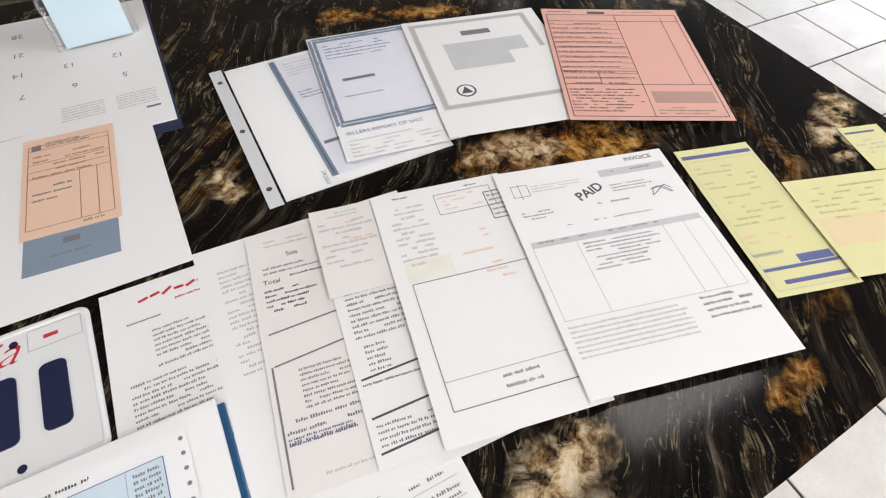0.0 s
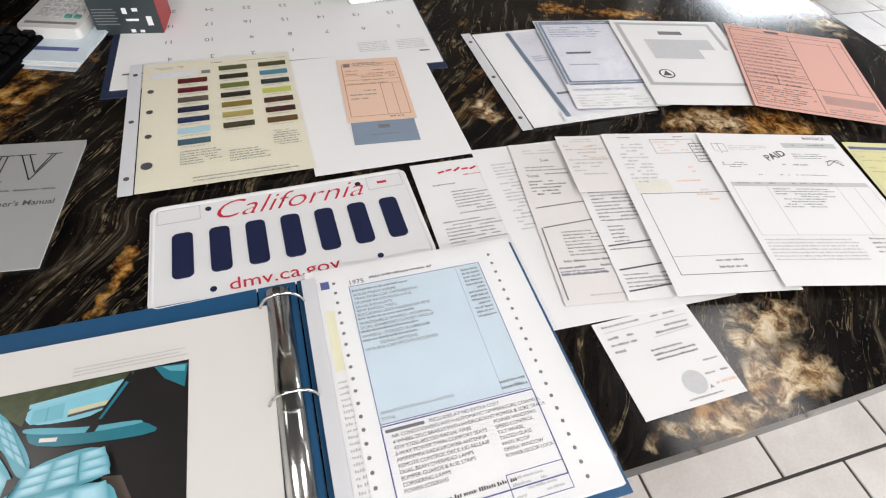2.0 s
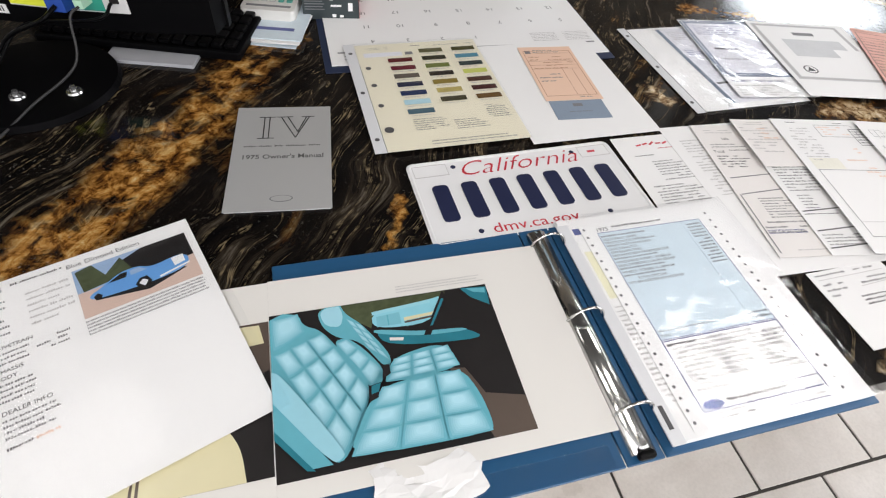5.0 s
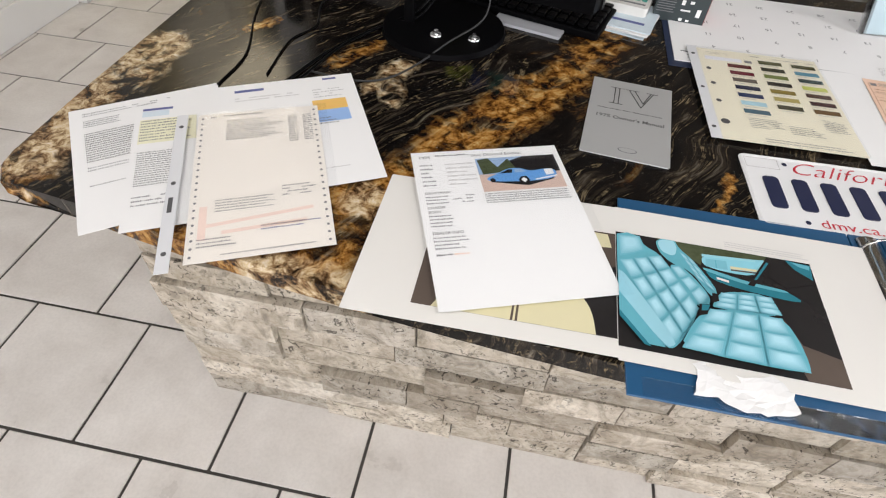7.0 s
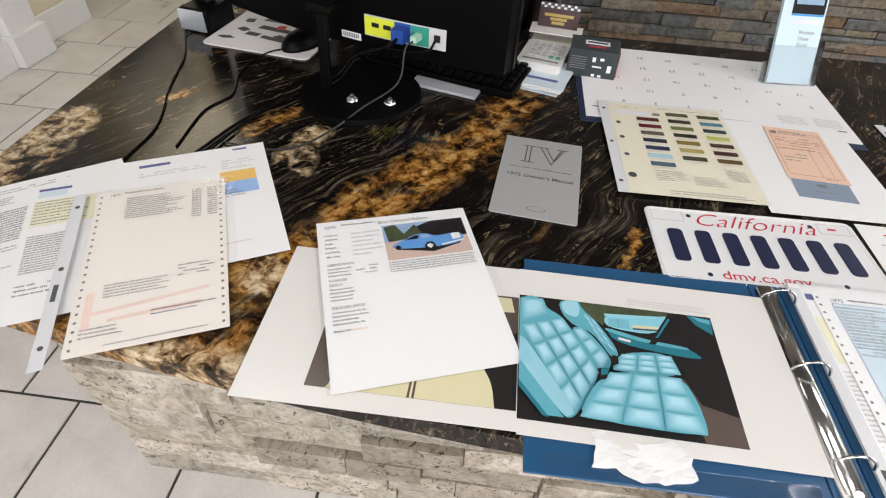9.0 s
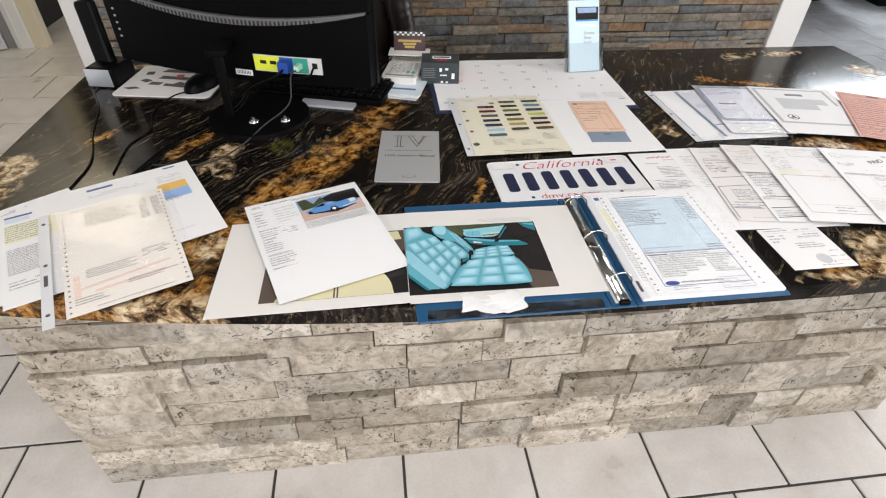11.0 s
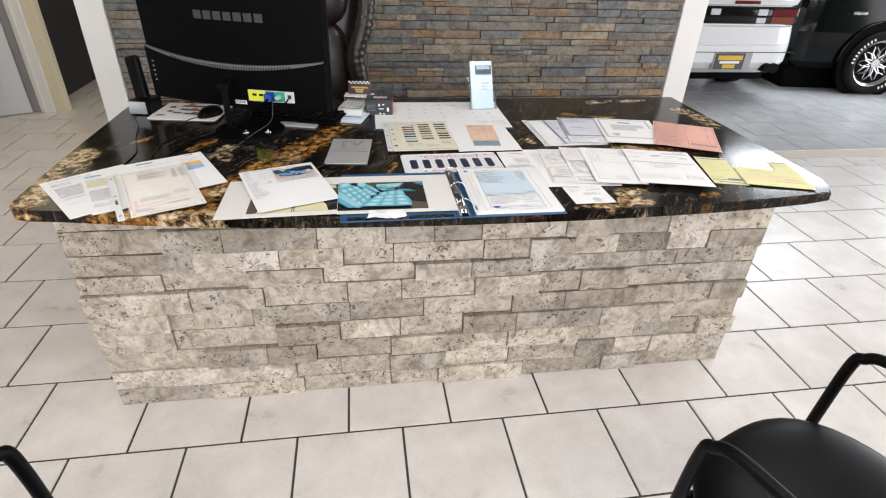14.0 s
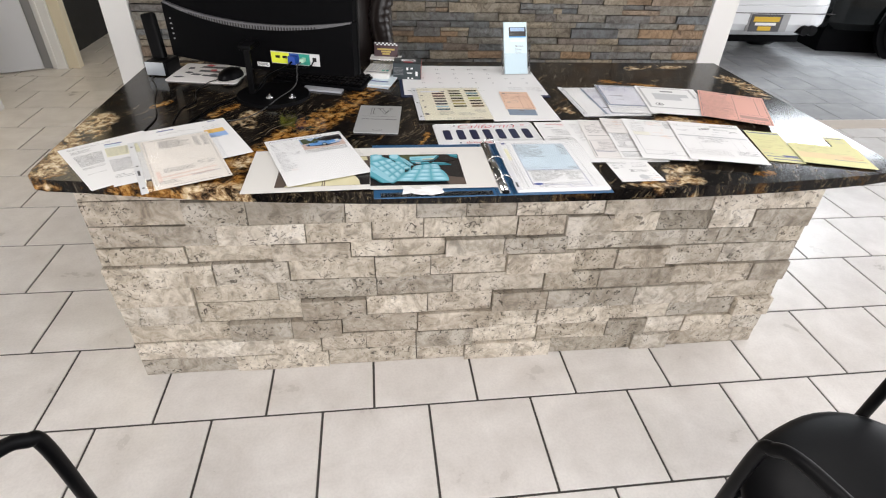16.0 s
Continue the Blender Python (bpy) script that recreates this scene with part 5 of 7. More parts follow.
CAR_BLUE = plain("print_car_blue", (0.13, 0.33, 0.66), 0.3, grain=0.1)
PRINT_SKY = plain("print_sky", (0.30, 0.42, 0.60), 0.3, grain=0.3, scale=90)
PRINT_DRIVE = plain("print_drive", (0.62, 0.47, 0.40), 0.3, grain=0.12, scale=90)
s = Sheet("specification_sheet", "white specification sheet with a blue coupe photograph, sleeved", "document", (0.679, -0.058, 0.0112, 19.7), (0.215, 0.279), PAPER, thick=0.0005, fit=(0.962, 0.962))
s.text("1975", -0.098, 0.124, 0.0088, INK, name="printed_year")
s.words(-0.073, 0.1315, 0.048, 1, INK, 0.0088, 1, 0.7, 0.02)
s.text("Blue Dimond Edition", -0.022, 0.124, 0.0088, INK, name="printed_title")
s.words(-0.098, 0.112, 0.018, 6, INK_GREY, 0.0085, 1, 0.4)
s.words(-0.062, 0.112, 0.04, 6, INK_PALE, 0.0085, 0.8, 0.4)
s.text("DRIVETRAIN", -0.098, 0.050, 0.0062, INK, name="printed_heading")
s.words(-0.098, 0.046, 0.03, 3, INK_GREY, 0.006, 0.9)
s.words(-0.062, 0.046, 0.03, 3, INK_GREY, 0.006, 0.6)
s.text("CHASSIS", -0.098, 0.022, 0.0062, INK, name="printed_heading")
s.text("BODY", -0.098, 0.014, 0.0062, INK, name="printed_heading")
s.words(-0.098, 0.010, 0.032, 4, INK_GREY, 0.006, 0.9)
s.text("DEALER INFO", -0.098, -0.024, 0.0066, INK, name="printed_heading")
s.words(-0.098, -0.028, 0.045, 4, INK_GREY, 0.006, 0.9)
s.words(-0.098, -0.056, 0.02, 1, INK, 0.007, 1)
s.words(-0.076, -0.056, 0.018, 1, INK_ORANGE, 0.007, 1)
photo(s, -0.018, 0.099, 0.118, 0.048, [
    (PRINT_DRIVE, frame_rect), (PRINT_SKY, [(0, 0), (1, 0), (1, 0.5), (0, 0.5)]),
    (PRINT_GREEN, [(0.02, 0.05), (0.16, 0.0), (0.25, 0.3), (0.40, 0.05), (0.5, 0.42), (0.05, 0.5)]),
    (PRINT_BLACK, [(0.42, 0.12), (0.6, 0.0), (1.0, 0.0), (1.0, 0.55), (0.5, 0.5)]),
    (PRINT_DRIVE, [(0.0, 0.62), (0.4, 0.55), (1.0, 0.52), (1.0, 1.0), (0, 1)]),
    (PRINT_BLACK, [(0.12, 0.74), (0.55, 0.90), (0.90, 0.74), (0.85, 0.68), (0.2, 0.70)]),
    (CAR_BLUE, [(0.07, 0.62), (0.20, 0.52), (0.36, 0.36), (0.52, 0.36), (0.62, 0.48), (0.86, 0.42), (0.95, 0.50), (0.93, 0.68), (0.80, 0.76), (0.52, 0.78), (0.10, 0.72)]),
    (PRINT_BLACK, [(0.24, 0.50), (0.37, 0.39), (0.42, 0.40), (0.40, 0.50)]),
    (PRINT_SKY, [(0.44, 0.40), (0.52, 0.39), (0.58, 0.49), (0.44, 0.50)]),
    (PAPER, [(0.80, 0.45), (0.91, 0.44), (0.91, 0.60), (0.81, 0.63)]),
    (PRINT_BLACK, [(0.45, 0.72), (0.50, 0.62), (0.56, 0.62), (0.59, 0.74), (0.55, 0.86), (0.48, 0.85)]),
    (PAPER, [(0.48, 0.72), (0.52, 0.66), (0.56, 0.72), (0.52, 0.81)]),
    (PRINT_BLACK, [(0.11, 0.66), (0.15, 0.62), (0.18, 0.68), (0.16, 0.76), (0.12, 0.74)]),
    (PAPER, [(0.66, 0.72), (0.94, 0.64), (0.94, 0.67), (0.66, 0.76)]),
])
s.words(-0.018, 0.045, 0.116, 5, INK_GREY, 0.0042, 1, 0.5, 0.04)
film(s.ob, -0.112, 0.118, -0.143, 0.141, 0.0030, strip=False, skin=FILM_CALM)

tissue_bm = bmesh.new()
rng = random.Random(21)
tg = [[tissue_bm.verts.new((0.094 * (i / 10 - 0.5) + rng.uniform(-0.003, 0.003), 0.038 * (j / 6 - 0.5) + rng.uniform(-0.003, 0.003) + 0.004 * math.sin(i * 0.9), 0.001 + 0.0035 * abs(math.sin(i * 0.42 + j * 0.35)) + rng.uniform(0, 0.0008))) for i in range(11)] for j in range(7)]
for j in range(6):
    for i in range(10):
        tissue_bm.faces.new((tg[j][i], tg[j][i + 1], tg[j + 1][i + 1], tg[j + 1][i]))
tissue = part("paper_tissue", tissue_bm, PAPER, smooth=False)
tissue.matrix_world = pose(0.938, -0.240, DESK + 0.0036, 0, 0, -4)
solid = tissue.modifiers.new("thickness", "SOLIDIFY")
solid.thickness = 0.0006
tagged(tissue, "crumpled white paper tissue on the blue binder cover", "tissue")

# --- sheaf of typed papers at the end of the desk
s = Sheet("typed_letter", "white typed letter at the edge of the granite", "document", (0.194, -0.029, 0.001, 37.6), (0.216, 0.279), PAPER, "sleeved papers", curl=0.0008, fit=(0.972, 0.972))
s.words(-0.09, 0.125, 0.16, 2, INK_GREY, 0.006, 0.7)
s.words(-0.09, 0.105, 0.05, 4, INK, 0.005, 0.9)
s.words(-0.09, 0.072, 0.11, 14, INK, 0.0052, 0.92, 0.45, 0.25)
s.words(-0.09, -0.01, 0.09, 2, INK_GREY, 0.006, 0.8)
s.words(-0.09, -0.05, 0.08, 1, INK_GREY, 0.005, 1)
s = Sheet("highlighted_form", "white form with a blue heading and yellow highlighted table", "document", (0.269, -0.023, 0.0035, 27.2), (0.216, 0.279), PAPER, "sleeved papers", curl=0.0008, seed=2, fit=(0.957, 0.957))
s.rect(-0.098, -0.055, 0.124, 0.130, INK_BLUE, "heading_bar")
s.rect(-0.098, -0.06, 0.108, 0.123, TINT_BLUE, "heading_block")
s.rect(-0.10, -0.02, 0.04, 0.10, TINT_YELLOW, "highlighted_table")
s.words(-0.098, 0.098, 0.07, 8, INK_GREY, 0.007, 0.8, lift=0.0003)
s.words(-0.098, 0.02, 0.06, 16, INK_GREY, 0.0048, 0.95, 0.45, 0.15)
s.words(-0.098, -0.075, 0.06, 3, INK_GREY, 0.008, 0.8)
s = Sheet("colour_block_form", "white form with an orange and blue block", "document", (0.36, 0.052, 0.006, 27.9), (0.220, 0.277), PAPER, "sleeved papers", curl=0.0008, seed=4, fit=(0.968, 0.968))
s.rect(0.035, 0.088, 0.04, 0.068, plain("print_amber", (0.80, 0.50, 0.14), 0.5), "orange_block")
s.rect(0.035, 0.088, 0.008, 0.04, plain("print_sky_blue", (0.30, 0.47, 0.78), 0.5), "blue_block")
s.rect(-0.08, -0.035, 0.115, 0.122, INK_BLUE, "heading_bar")
s.rect(0.06, 0.082, 0.126, 0.131, INK_BLUE, "heading_bar")
s.words(0.038, 0.02, 0.03, 3, INK_GREY, 0.007, 0.8, lift=0.0003)
s.words(0.04, 0.10, 0.05, 4, INK_PALE, 0.007, 0.8)
s.words(-0.08, 0.10, 0.1, 2, INK_PALE, 0.007, 0.8)
s.words(0.01, -0.1, 0.08, 1, INK_PALE, 0.005, 0.9)
PAPER_ROSE = plain("paper_rose", (0.81, 0.768, 0.71), 0.55, grain=0.03, scale=30)
s = Sheet("perforated_invoice", "cream perforated invoice in a punched plastic sleeve", "invoice", (0.355, -0.053, 0.0095, 24.3), (0.188, 0.300), PAPER_ROSE, "sleeved papers", thick=0.0005, fit=(0.9, 0.965))
s.text("1975", -0.076, 0.138, 0.0080, INK, name="printed_year")
s.words(-0.055, 0.1445, 0.06, 1, INK, 0.008, 1, 0.7, 0.02)
s.words(-0.05, 0.130, 0.085, 11, INK_GREY, 0.0046, 0.95, 0.5, 0.4)
for u in (0.045, 0.068):
    s.words(u, 0.130, 0.014, 13, INK_GREY, 0.0052, 0.9, 0.5, 0.1)
s.words(-0.06, -0.045, 0.08, 5, INK_GREY, 0.005, 0.9)
s.words(0.03, -0.03, 0.05, 4, INK_GREY, 0.006, 0.6)
s.rect(-0.08, -0.07, -0.115, -0.055, ink("faded_rose", (0.80, 0.64, 0.57)), "red_carbon_mark")
s.rules([(-0.08, -0.092, 0.07, -0.078), (-0.05, -0.105, 0.06, -0.10)], ink("faded_rose", (0.80, 0.64, 0.57)), 0.006, "red_carbon_mark")
s.words(0.0, -0.10, 0.08, 2, INK_BLUE, 0.006, 0.9)
s.words(-0.08, -0.112, 0.05, 3, INK_GREY, 0.006, 0.9)
s.words(-0.05, -0.14, 0.12, 1, INK_GREY, 0.005, 0.9)
perf = []
for side in (-0.087, 0.087):
    for k in range(22):
        v = -0.140 + k * 0.0133
        perf.append([(side + 0.0021 * math.cos(q * 0.785), v + 0.0021 * math.sin(q * 0.785)) for q in range(8)])
s.quads("feed_holes", INK_GREY, perf)
film(s.ob, -0.110, 0.108, -0.160, 0.152, 0.0022, skin=FILM_CALM)
part("strip_print", boxm(-0.121, -0.115, -0.06, -0.032, 0.0023, 0.0026), INK, s.ob)

# ---------------- monitor and things behind it ----------------
monitor = tagged(thing("computer_monitor", (0.508, 0.423, DESK), 0.9), "black curved computer monitor seen from behind on a round foot", "monitor")
foot = bmesh.new()
bmesh.ops.create_cone(foot, cap_ends=True, segments=64, radius1=0.116, radius2=0.113, depth=0.009)
bmesh.ops.translate(foot, vec=(0, 0, 0.0055), verts=foot.verts)
part("foot", foot, BLACK_MATT, monitor, "round black foot")
HC, HD, HN = Vector((-0.058, 0.100, 0)), Vector((0.9295, -0.3688, 0)), Vector((-0.3688, -0.9295, 0))


def shell(sx, z, out=0.0):
    return HC + HD * sx + HN * (out - sx * sx / 3.0) + Vector((0, 0, z))


def shell_part(name, s0, s1, z0, z1, out0, out1, mat, label="", ns=20, top=None, bot=None, parent=None):
    """A patch of the curved back: out0 is its sunk face, out1 its outer face."""
    bm = bmesh.new()
    cols = []
    for i in range(ns + 1):
        sx = s0 + (s1 - s0) * i / ns
        za, zb = (bot(sx) if bot else z0), (top(sx) if top else z1)
        cols.append([bm.verts.new(shell(sx, za, out0)), bm.verts.new(shell(sx, za, out1)), bm.verts.new(shell(sx, zb, out1)), bm.verts.new(shell(sx, zb, out0))])
    for i in range(ns):
        for k in range(4):
            bm.faces.new((cols[i][k], cols[i + 1][k], cols[i + 1][(k + 1) % 4], cols[i][(k + 1) % 4]))
    bm.faces.new(cols[0])
    bm.faces.new(cols[-1][::-1])
    bmesh.ops.recalc_face_normals(bm, faces=bm.faces)
    return part(name, bm, mat, parent or monitor, label)


def crease(sx):
    return 0.200 + 0.05 * (sx / 0.34) ** 2 * 0.6 - 0.012 * sx


shell_part("lower_shell", -0.335, 0.335, 0.062, 0.2, -0.025, 0.012, BLACK_MATT, "matt black lower back", top=lambda q: crease(q) - 0.012 * (1 - (q / 0.34) ** 2))
shell_part("upper_shell", -0.335, 0.335, 0.2, 0.462, -0.025, 0.0, BLACK_MATT, "matt black upper back", bot=lambda q: crease(q) + 0.002)
shell_part("screen", -0.338, 0.338, 0.058, 0.466, -0.036, -0.0255, BLACK)
shell_part("vent_band", -0.33, 0.33, 0.2, 0.21, 0.0, 0.0105, plain("dark_grey_plastic", (0.10, 0.10, 0.105), 0.35), "dark grey crease with vent slots", top=lambda q: crease(q) + 0.0045, bot=lambda q: crease(q) - 0.0165 * (1 - (q / 0.345) ** 2))
for k in range(46):
    q = -0.225 + k * 0.0098
    shell_part("vent_slot", q, q + 0.0048, 0, 0, 0.0104, 0.0110, PRINT_BLACK, ns=1, top=lambda r: crease(r) - 0.001, bot=lambda r: crease(r) - 0.011)
LOGO = plain("logo_grey", (0.030, 0.030, 0.032), 0.4)
for k in range(7):
    shell_part("logo_mark", -0.100 + k * 0.036, -0.100 + k * 0.036 + 0.028, 0.340, 0.366, 0.0, 0.0012, LOGO, ns=2)
part_port = shell_part("port_panel", 0.065, 0.227, 0.089, 0.127, 0.012, 0.0135, plain("port_white", (0.62, 0.62, 0.62), 0.4), "label panel in yellow, blue, green and white", ns=6)
for q0, q1, col, nm in ((0.066, 0.127, (0.72, 0.78, 0.05), "yellow_field"), (0.128, 0.160, (0.02, 0.08, 0.30), "blue_field"), (0.161, 0.195, (0.03, 0.30, 0.22), "green_field")):
    shell_part(nm, q0, q1, 0.091, 0.125, 0.0136, 0.0143, plain("port_" + nm, col, 0.4), ns=3)
for q in (0.081, 0.105):
    shell_part("socket", q, q + 0.015, 0.107, 0.115, 0.0144, 0.0150, PRINT_BLACK, ns=1)
shell_part("socket", 0.205, 0.217, 0.103, 0.116, 0.0144, 0.0150, PRINT_BLACK, ns=1)
shell_part("plug", 0.133, 0.157, 0.096, 0.120, 0.0144, 0.036, plain("plug_blue", (0.015, 0.06, 0.32), 0.45), "blue screen plug", ns=2)
shell_part("plug", 0.171, 0.182, 0.103, 0.114, 0.0144, 0.036, plain("plug_mint", (0.42, 0.66, 0.50), 0.45), "pale green audio plug", ns=1)
shell_part("sticker", 0.012, 0.055, 0.074, 0.087, 0.012, 0.0128, PAPER, "white barcode sticker", ns=2)
for k in range(9):
    shell_part("barcode_bar", 0.016 + k * 0.004, 0.018 + k * 0.004, 0.077, 0.085, 0.0129, 0.0132, INK, ns=1)
for k in range(5):
    shell_part("button", -0.312, -0.306, 0.120 + k * 0.016, 0.124 + k * 0.016, 0.012, 0.0136, plain("button_grey", (0.4, 0.4, 0.4), 0.4), ns=1)
neck = bmesh.new()
box(neck, -0.010, 0.010, -0.005, 0.005, 0.009, 0.148, bevel=0.002, m=pose(-0.066, 0.0, 0, -3, 0, -12))
box(neck, -0.020, 0.020, -0.012, 0.062, 0.146, 0.160, bevel=0.003, m=pose(-0.066, 0.006, 0, 0, 0, -12))
part("neck", neck, BLACK, monitor, "flat black neck")
CLEAR = plain("bolt_steel", (0.62, 0.62, 0.62), 0.15, 0.9)
for bx, by in ((-0.008, -0.041), (0.062, -0.039)):
    b = bmesh.new()
    disc(b, 0.011, 0.010, 0.0100, 0.0125, 20, pose(bx, by, 0))
    disc(b, 0.0045, 0.0038, 0.0125, 0.0195, 12, pose(bx, by, 0))
    part("foot_bolt", b, CLEAR, monitor, "bright steel bolt")
GREY_CORD = plain("cord_grey", (0.022, 0.022, 0.023), 0.5)
p0 = shell(0.176, 0.106, 0.036)
part("audio_cord", tube(curve_pts([p0, p0 + Vector((-0.012, -0.012, -0.01)), (0.075, -0.03, 0.045), (0.02, -0.08, 0.018), (-0.02, -0.135, 0.003), (-0.06, -0.195, 0.003), (-0.11, -0.215, 0.003), (-0.19, -0.205, 0.003)]), 0.0017, 8), GREY_CORD, monitor, "thin grey cord", smooth=True)
p0 = shell(0.145, 0.104, 0.036)
part("screen_cord", tube(curve_pts([p0, p0 + Vector((-0.02, -0.015, -0.012)), (-0.02, 0.05, 0.05), (-0.06, 0.03, 0.014), (-0.13, -0.05, 0.004), (-0.18, -0.14, 0.004), (-0.215, -0.25, 0.004)]), 0.0030, 8), BLACK, monitor, "black screen cord", smooth=True)
p0 = shell(0.210, 0.106, 0.02)
part("power_cord", tube(curve_pts([p0, p0 + Vector((-0.02, -0.02, -0.012)), (0.0, 0.06, 0.06), (-0.05, 0.01, 0.016), (-0.12, -0.03, 0.004), (-0.165, -0.12, 0.004), (-0.20, -0.25, 0.004)]), 0.0023, 8), BLACK, monitor, "black power cord", smooth=True)

mat_pad = tagged(thing("mouse_mat", (0.259, 0.654, DESK), -8.1), "cream mouse mat with dark line drawings", "mouse mat")
part("pad", prism(round_rect(0.245, 0.200, 0.012), 0.0004, 0.0034, 0.0006, 1), PAPER_WARM, mat_pad)
for pts in ([(-0.06, 0.055), (0.06, 0.05), (0.07, 0.07), (-0.05, 0.075)], [(-0.05, 0.01), (0.03, 0.005), (0.035, 0.022), (-0.045, 0.03)], [(-0.06, -0.03), (-0.03, -0.032), (-0.025, -0.015), (-0.058, -0.012)], [(-0.02, -0.035), (0.05, -0.045), (0.052, -0.03), (-0.018, -0.02)], [(0.06, -0.05), (0.09, -0.055), (0.092, -0.045), (0.06, -0.04)]):
    part("printed_drawing", prism(pts, 0.0035, 0.0037), INK, mat_pad)
for k, (mx, my) in enumerate(((-0.085, 0.045), (-0.075, -0.005), (-0.09, -0.055), (0.0, 0.03), (0.02, -0.02), (0.085, 0.02), (0.07, 0.075), (-0.03, 0.085))):
    blot = [(mx + (0.010 + 0.006 * ((k + q) % 3)) * math.cos(q * 1.05), my + (0.006 + 0.004 * ((k + 2 * q) % 3)) * math.sin(q * 1.05)) for q in range(6)]
    part("printed_drawing", prism(blot, 0.0035, 0.00375), INK_RED if k % 4 == 3 else INK, mat_pad)
mouse = tagged(thing("computer_mouse", (0.336, 0.612, DESK + 0.0036), -28), "black computer mouse with a cord", "mouse")
mb = bmesh.new()
bmesh.ops.create_uvsphere(mb, u_segments=24, v_segments=14, radius=1)
for v in mb.verts:
    v.co = Vector((v.co.x * 0.034, v.co.y * 0.056, max(-0.1, v.co.z) * 0.032))
part("mouse_body", mb, BLACK, mouse, smooth=True)
part("cord", tube(curve_pts([(0, -0.05, 0.006), (-0.02, -0.09, 0.002), (0.0, -0.17, -0.0018), (0.06, -0.24, -0.0018), (0.07, -0.31, -0.0018), (0.13, -0.41, -0.0018)]), 0.0016, 8), BLACK, mouse, smooth=True)

phone = tagged(thing("cordless_phone", (0.096, 0.671, DESK), -12), "black cordless handset standing in a silver-fronted base", "telephone")
part("charging_base", boxm(-0.034, 0.040, -0.045, 0.050, 0.0006, 0.050, bevel=0.006), BLACK, phone)
part("front_plate", boxm(-0.033, 0.032, -0.0485, -0.0455, 0.004, 0.048, bevel=0.001), plain("brushed_silver", (0.58, 0.62, 0.66), 0.3, 0.7), phone, "silver front plate")
part("handset", boxm(-0.026, 0.024, -0.014, 0.014, 0.0, 0.165, bevel=0.010, m=pose(-0.006, 0.012, 0.030, -16, -13, 0), seg=3), BLACK, phone, "glossy black handset", smooth=True)
part("base_cord", tube(curve_pts([(-0.01, -0.047, 0.004), (0.0, -0.08, 0.002), (0.06, -0.16, 0.002), (0.12, -0.28, 0.002), (0.19, -0.40, 0.002), (0.21, -0.50, 0.002)]), 0.0016, 8), BLACK, phone, smooth=True)

keyboard = tagged(thing("keyboard", (0.716, 0.548, DESK), -17), "black keyboard half hidden behind the monitor", "keyboard")
part("key_tray", boxm(-0.22, 0.10, -0.065, 0.085, 0.001, 0.016, bevel=0.003), BLACK_MATT, keyboard)
for i in range(15):
    for j in range(5):
        part("key", boxm(-0.212 + i * 0.0205, -0.195 + i * 0.0205, -0.058 + j * 0.026, -0.036 + j * 0.026, 0.0162, 0.024, bevel=0.002, seg=1), BLACK, keyboard)
tray = tagged(thing("notepad", (0.656, 0.486, DESK), -15), "thin grey-white notepad under the keyboard", "notepad")
part("leaves", boxm(-0.06, 0.075, -0.022, 0.03, 0.0004, 0.006), plain("grey_card", (0.42, 0.43, 0.46), 0.5), tray)

tape = tagged(thing("tape_dispenser", (0.716, 0.730, DESK), -15), "black desk tape dispenser with a roll of white tape", "tape dispenser")
part("body", prism([(x, y) for x, y in round_rect(0.06, 0.13, 0.02)], 0.001, 0.055, 0.006), BLACK, tape)
roll = bmesh.new()
disc(roll, 0.028, 0.028, -0.01, 0.01, 28, pose(0, 0.01, 0.062, 0, 90, 0))
part("tape_roll", roll, PAPER_WARM, tape)

CLEAR_PL = film_material("acrylic", 2.2, 0.02)
holder = tagged(thing("card_holder", (0.880, 0.722, DESK), -8), "clear card box with a maroon business card standing on it", "card holder")
hb = part("clear_box", boxm(-0.056, 0.056, -0.025, 0.028, 0.001, 0.040, bevel=0.002), CLEAR_PL, holder)
hb.visible_shadow = False
part("card_stack", boxm(-0.050, 0.050, -0.020, 0.024, 0.003, 0.020), PAPER_CREAM, holder)
part("lid_edge", boxm(-0.057, 0.057, -0.026, 0.029, 0.040, 0.043), PAPER_WARM, holder)
part("business_card", boxm(-0.044, 0.044, -0.001, 0.001, 0.043, 0.094, m=pose(0, 0.004, 0, -8, 0, 0)), plain("maroon_card", (0.045, 0.010, 0.014), 0.4), holder, "dark maroon card")
for j in range(2):
    for i in range(12):
        part("chequer", boxm(-0.043 + i * 0.0072, -0.0365 + i * 0.0072, -0.0018, -0.0011, 0.083 + j * 0.005, 0.0875 + j * 0.005, m=pose(0, 0.004, 0, -8, 0, 0)), PAPER if (i + j) % 2 else INK, holder)
for w, z in ((0.032, 0.066), (0.018, 0.058), (0.014, 0.050)):
    part("gold_bar", boxm(-w, w, -0.0018, -0.0011, z, z + 0.006, m=pose(0, 0.004, 0, -8, 0, 0)), plain("gold_print", (0.48, 0.34, 0.08), 0.4), holder)

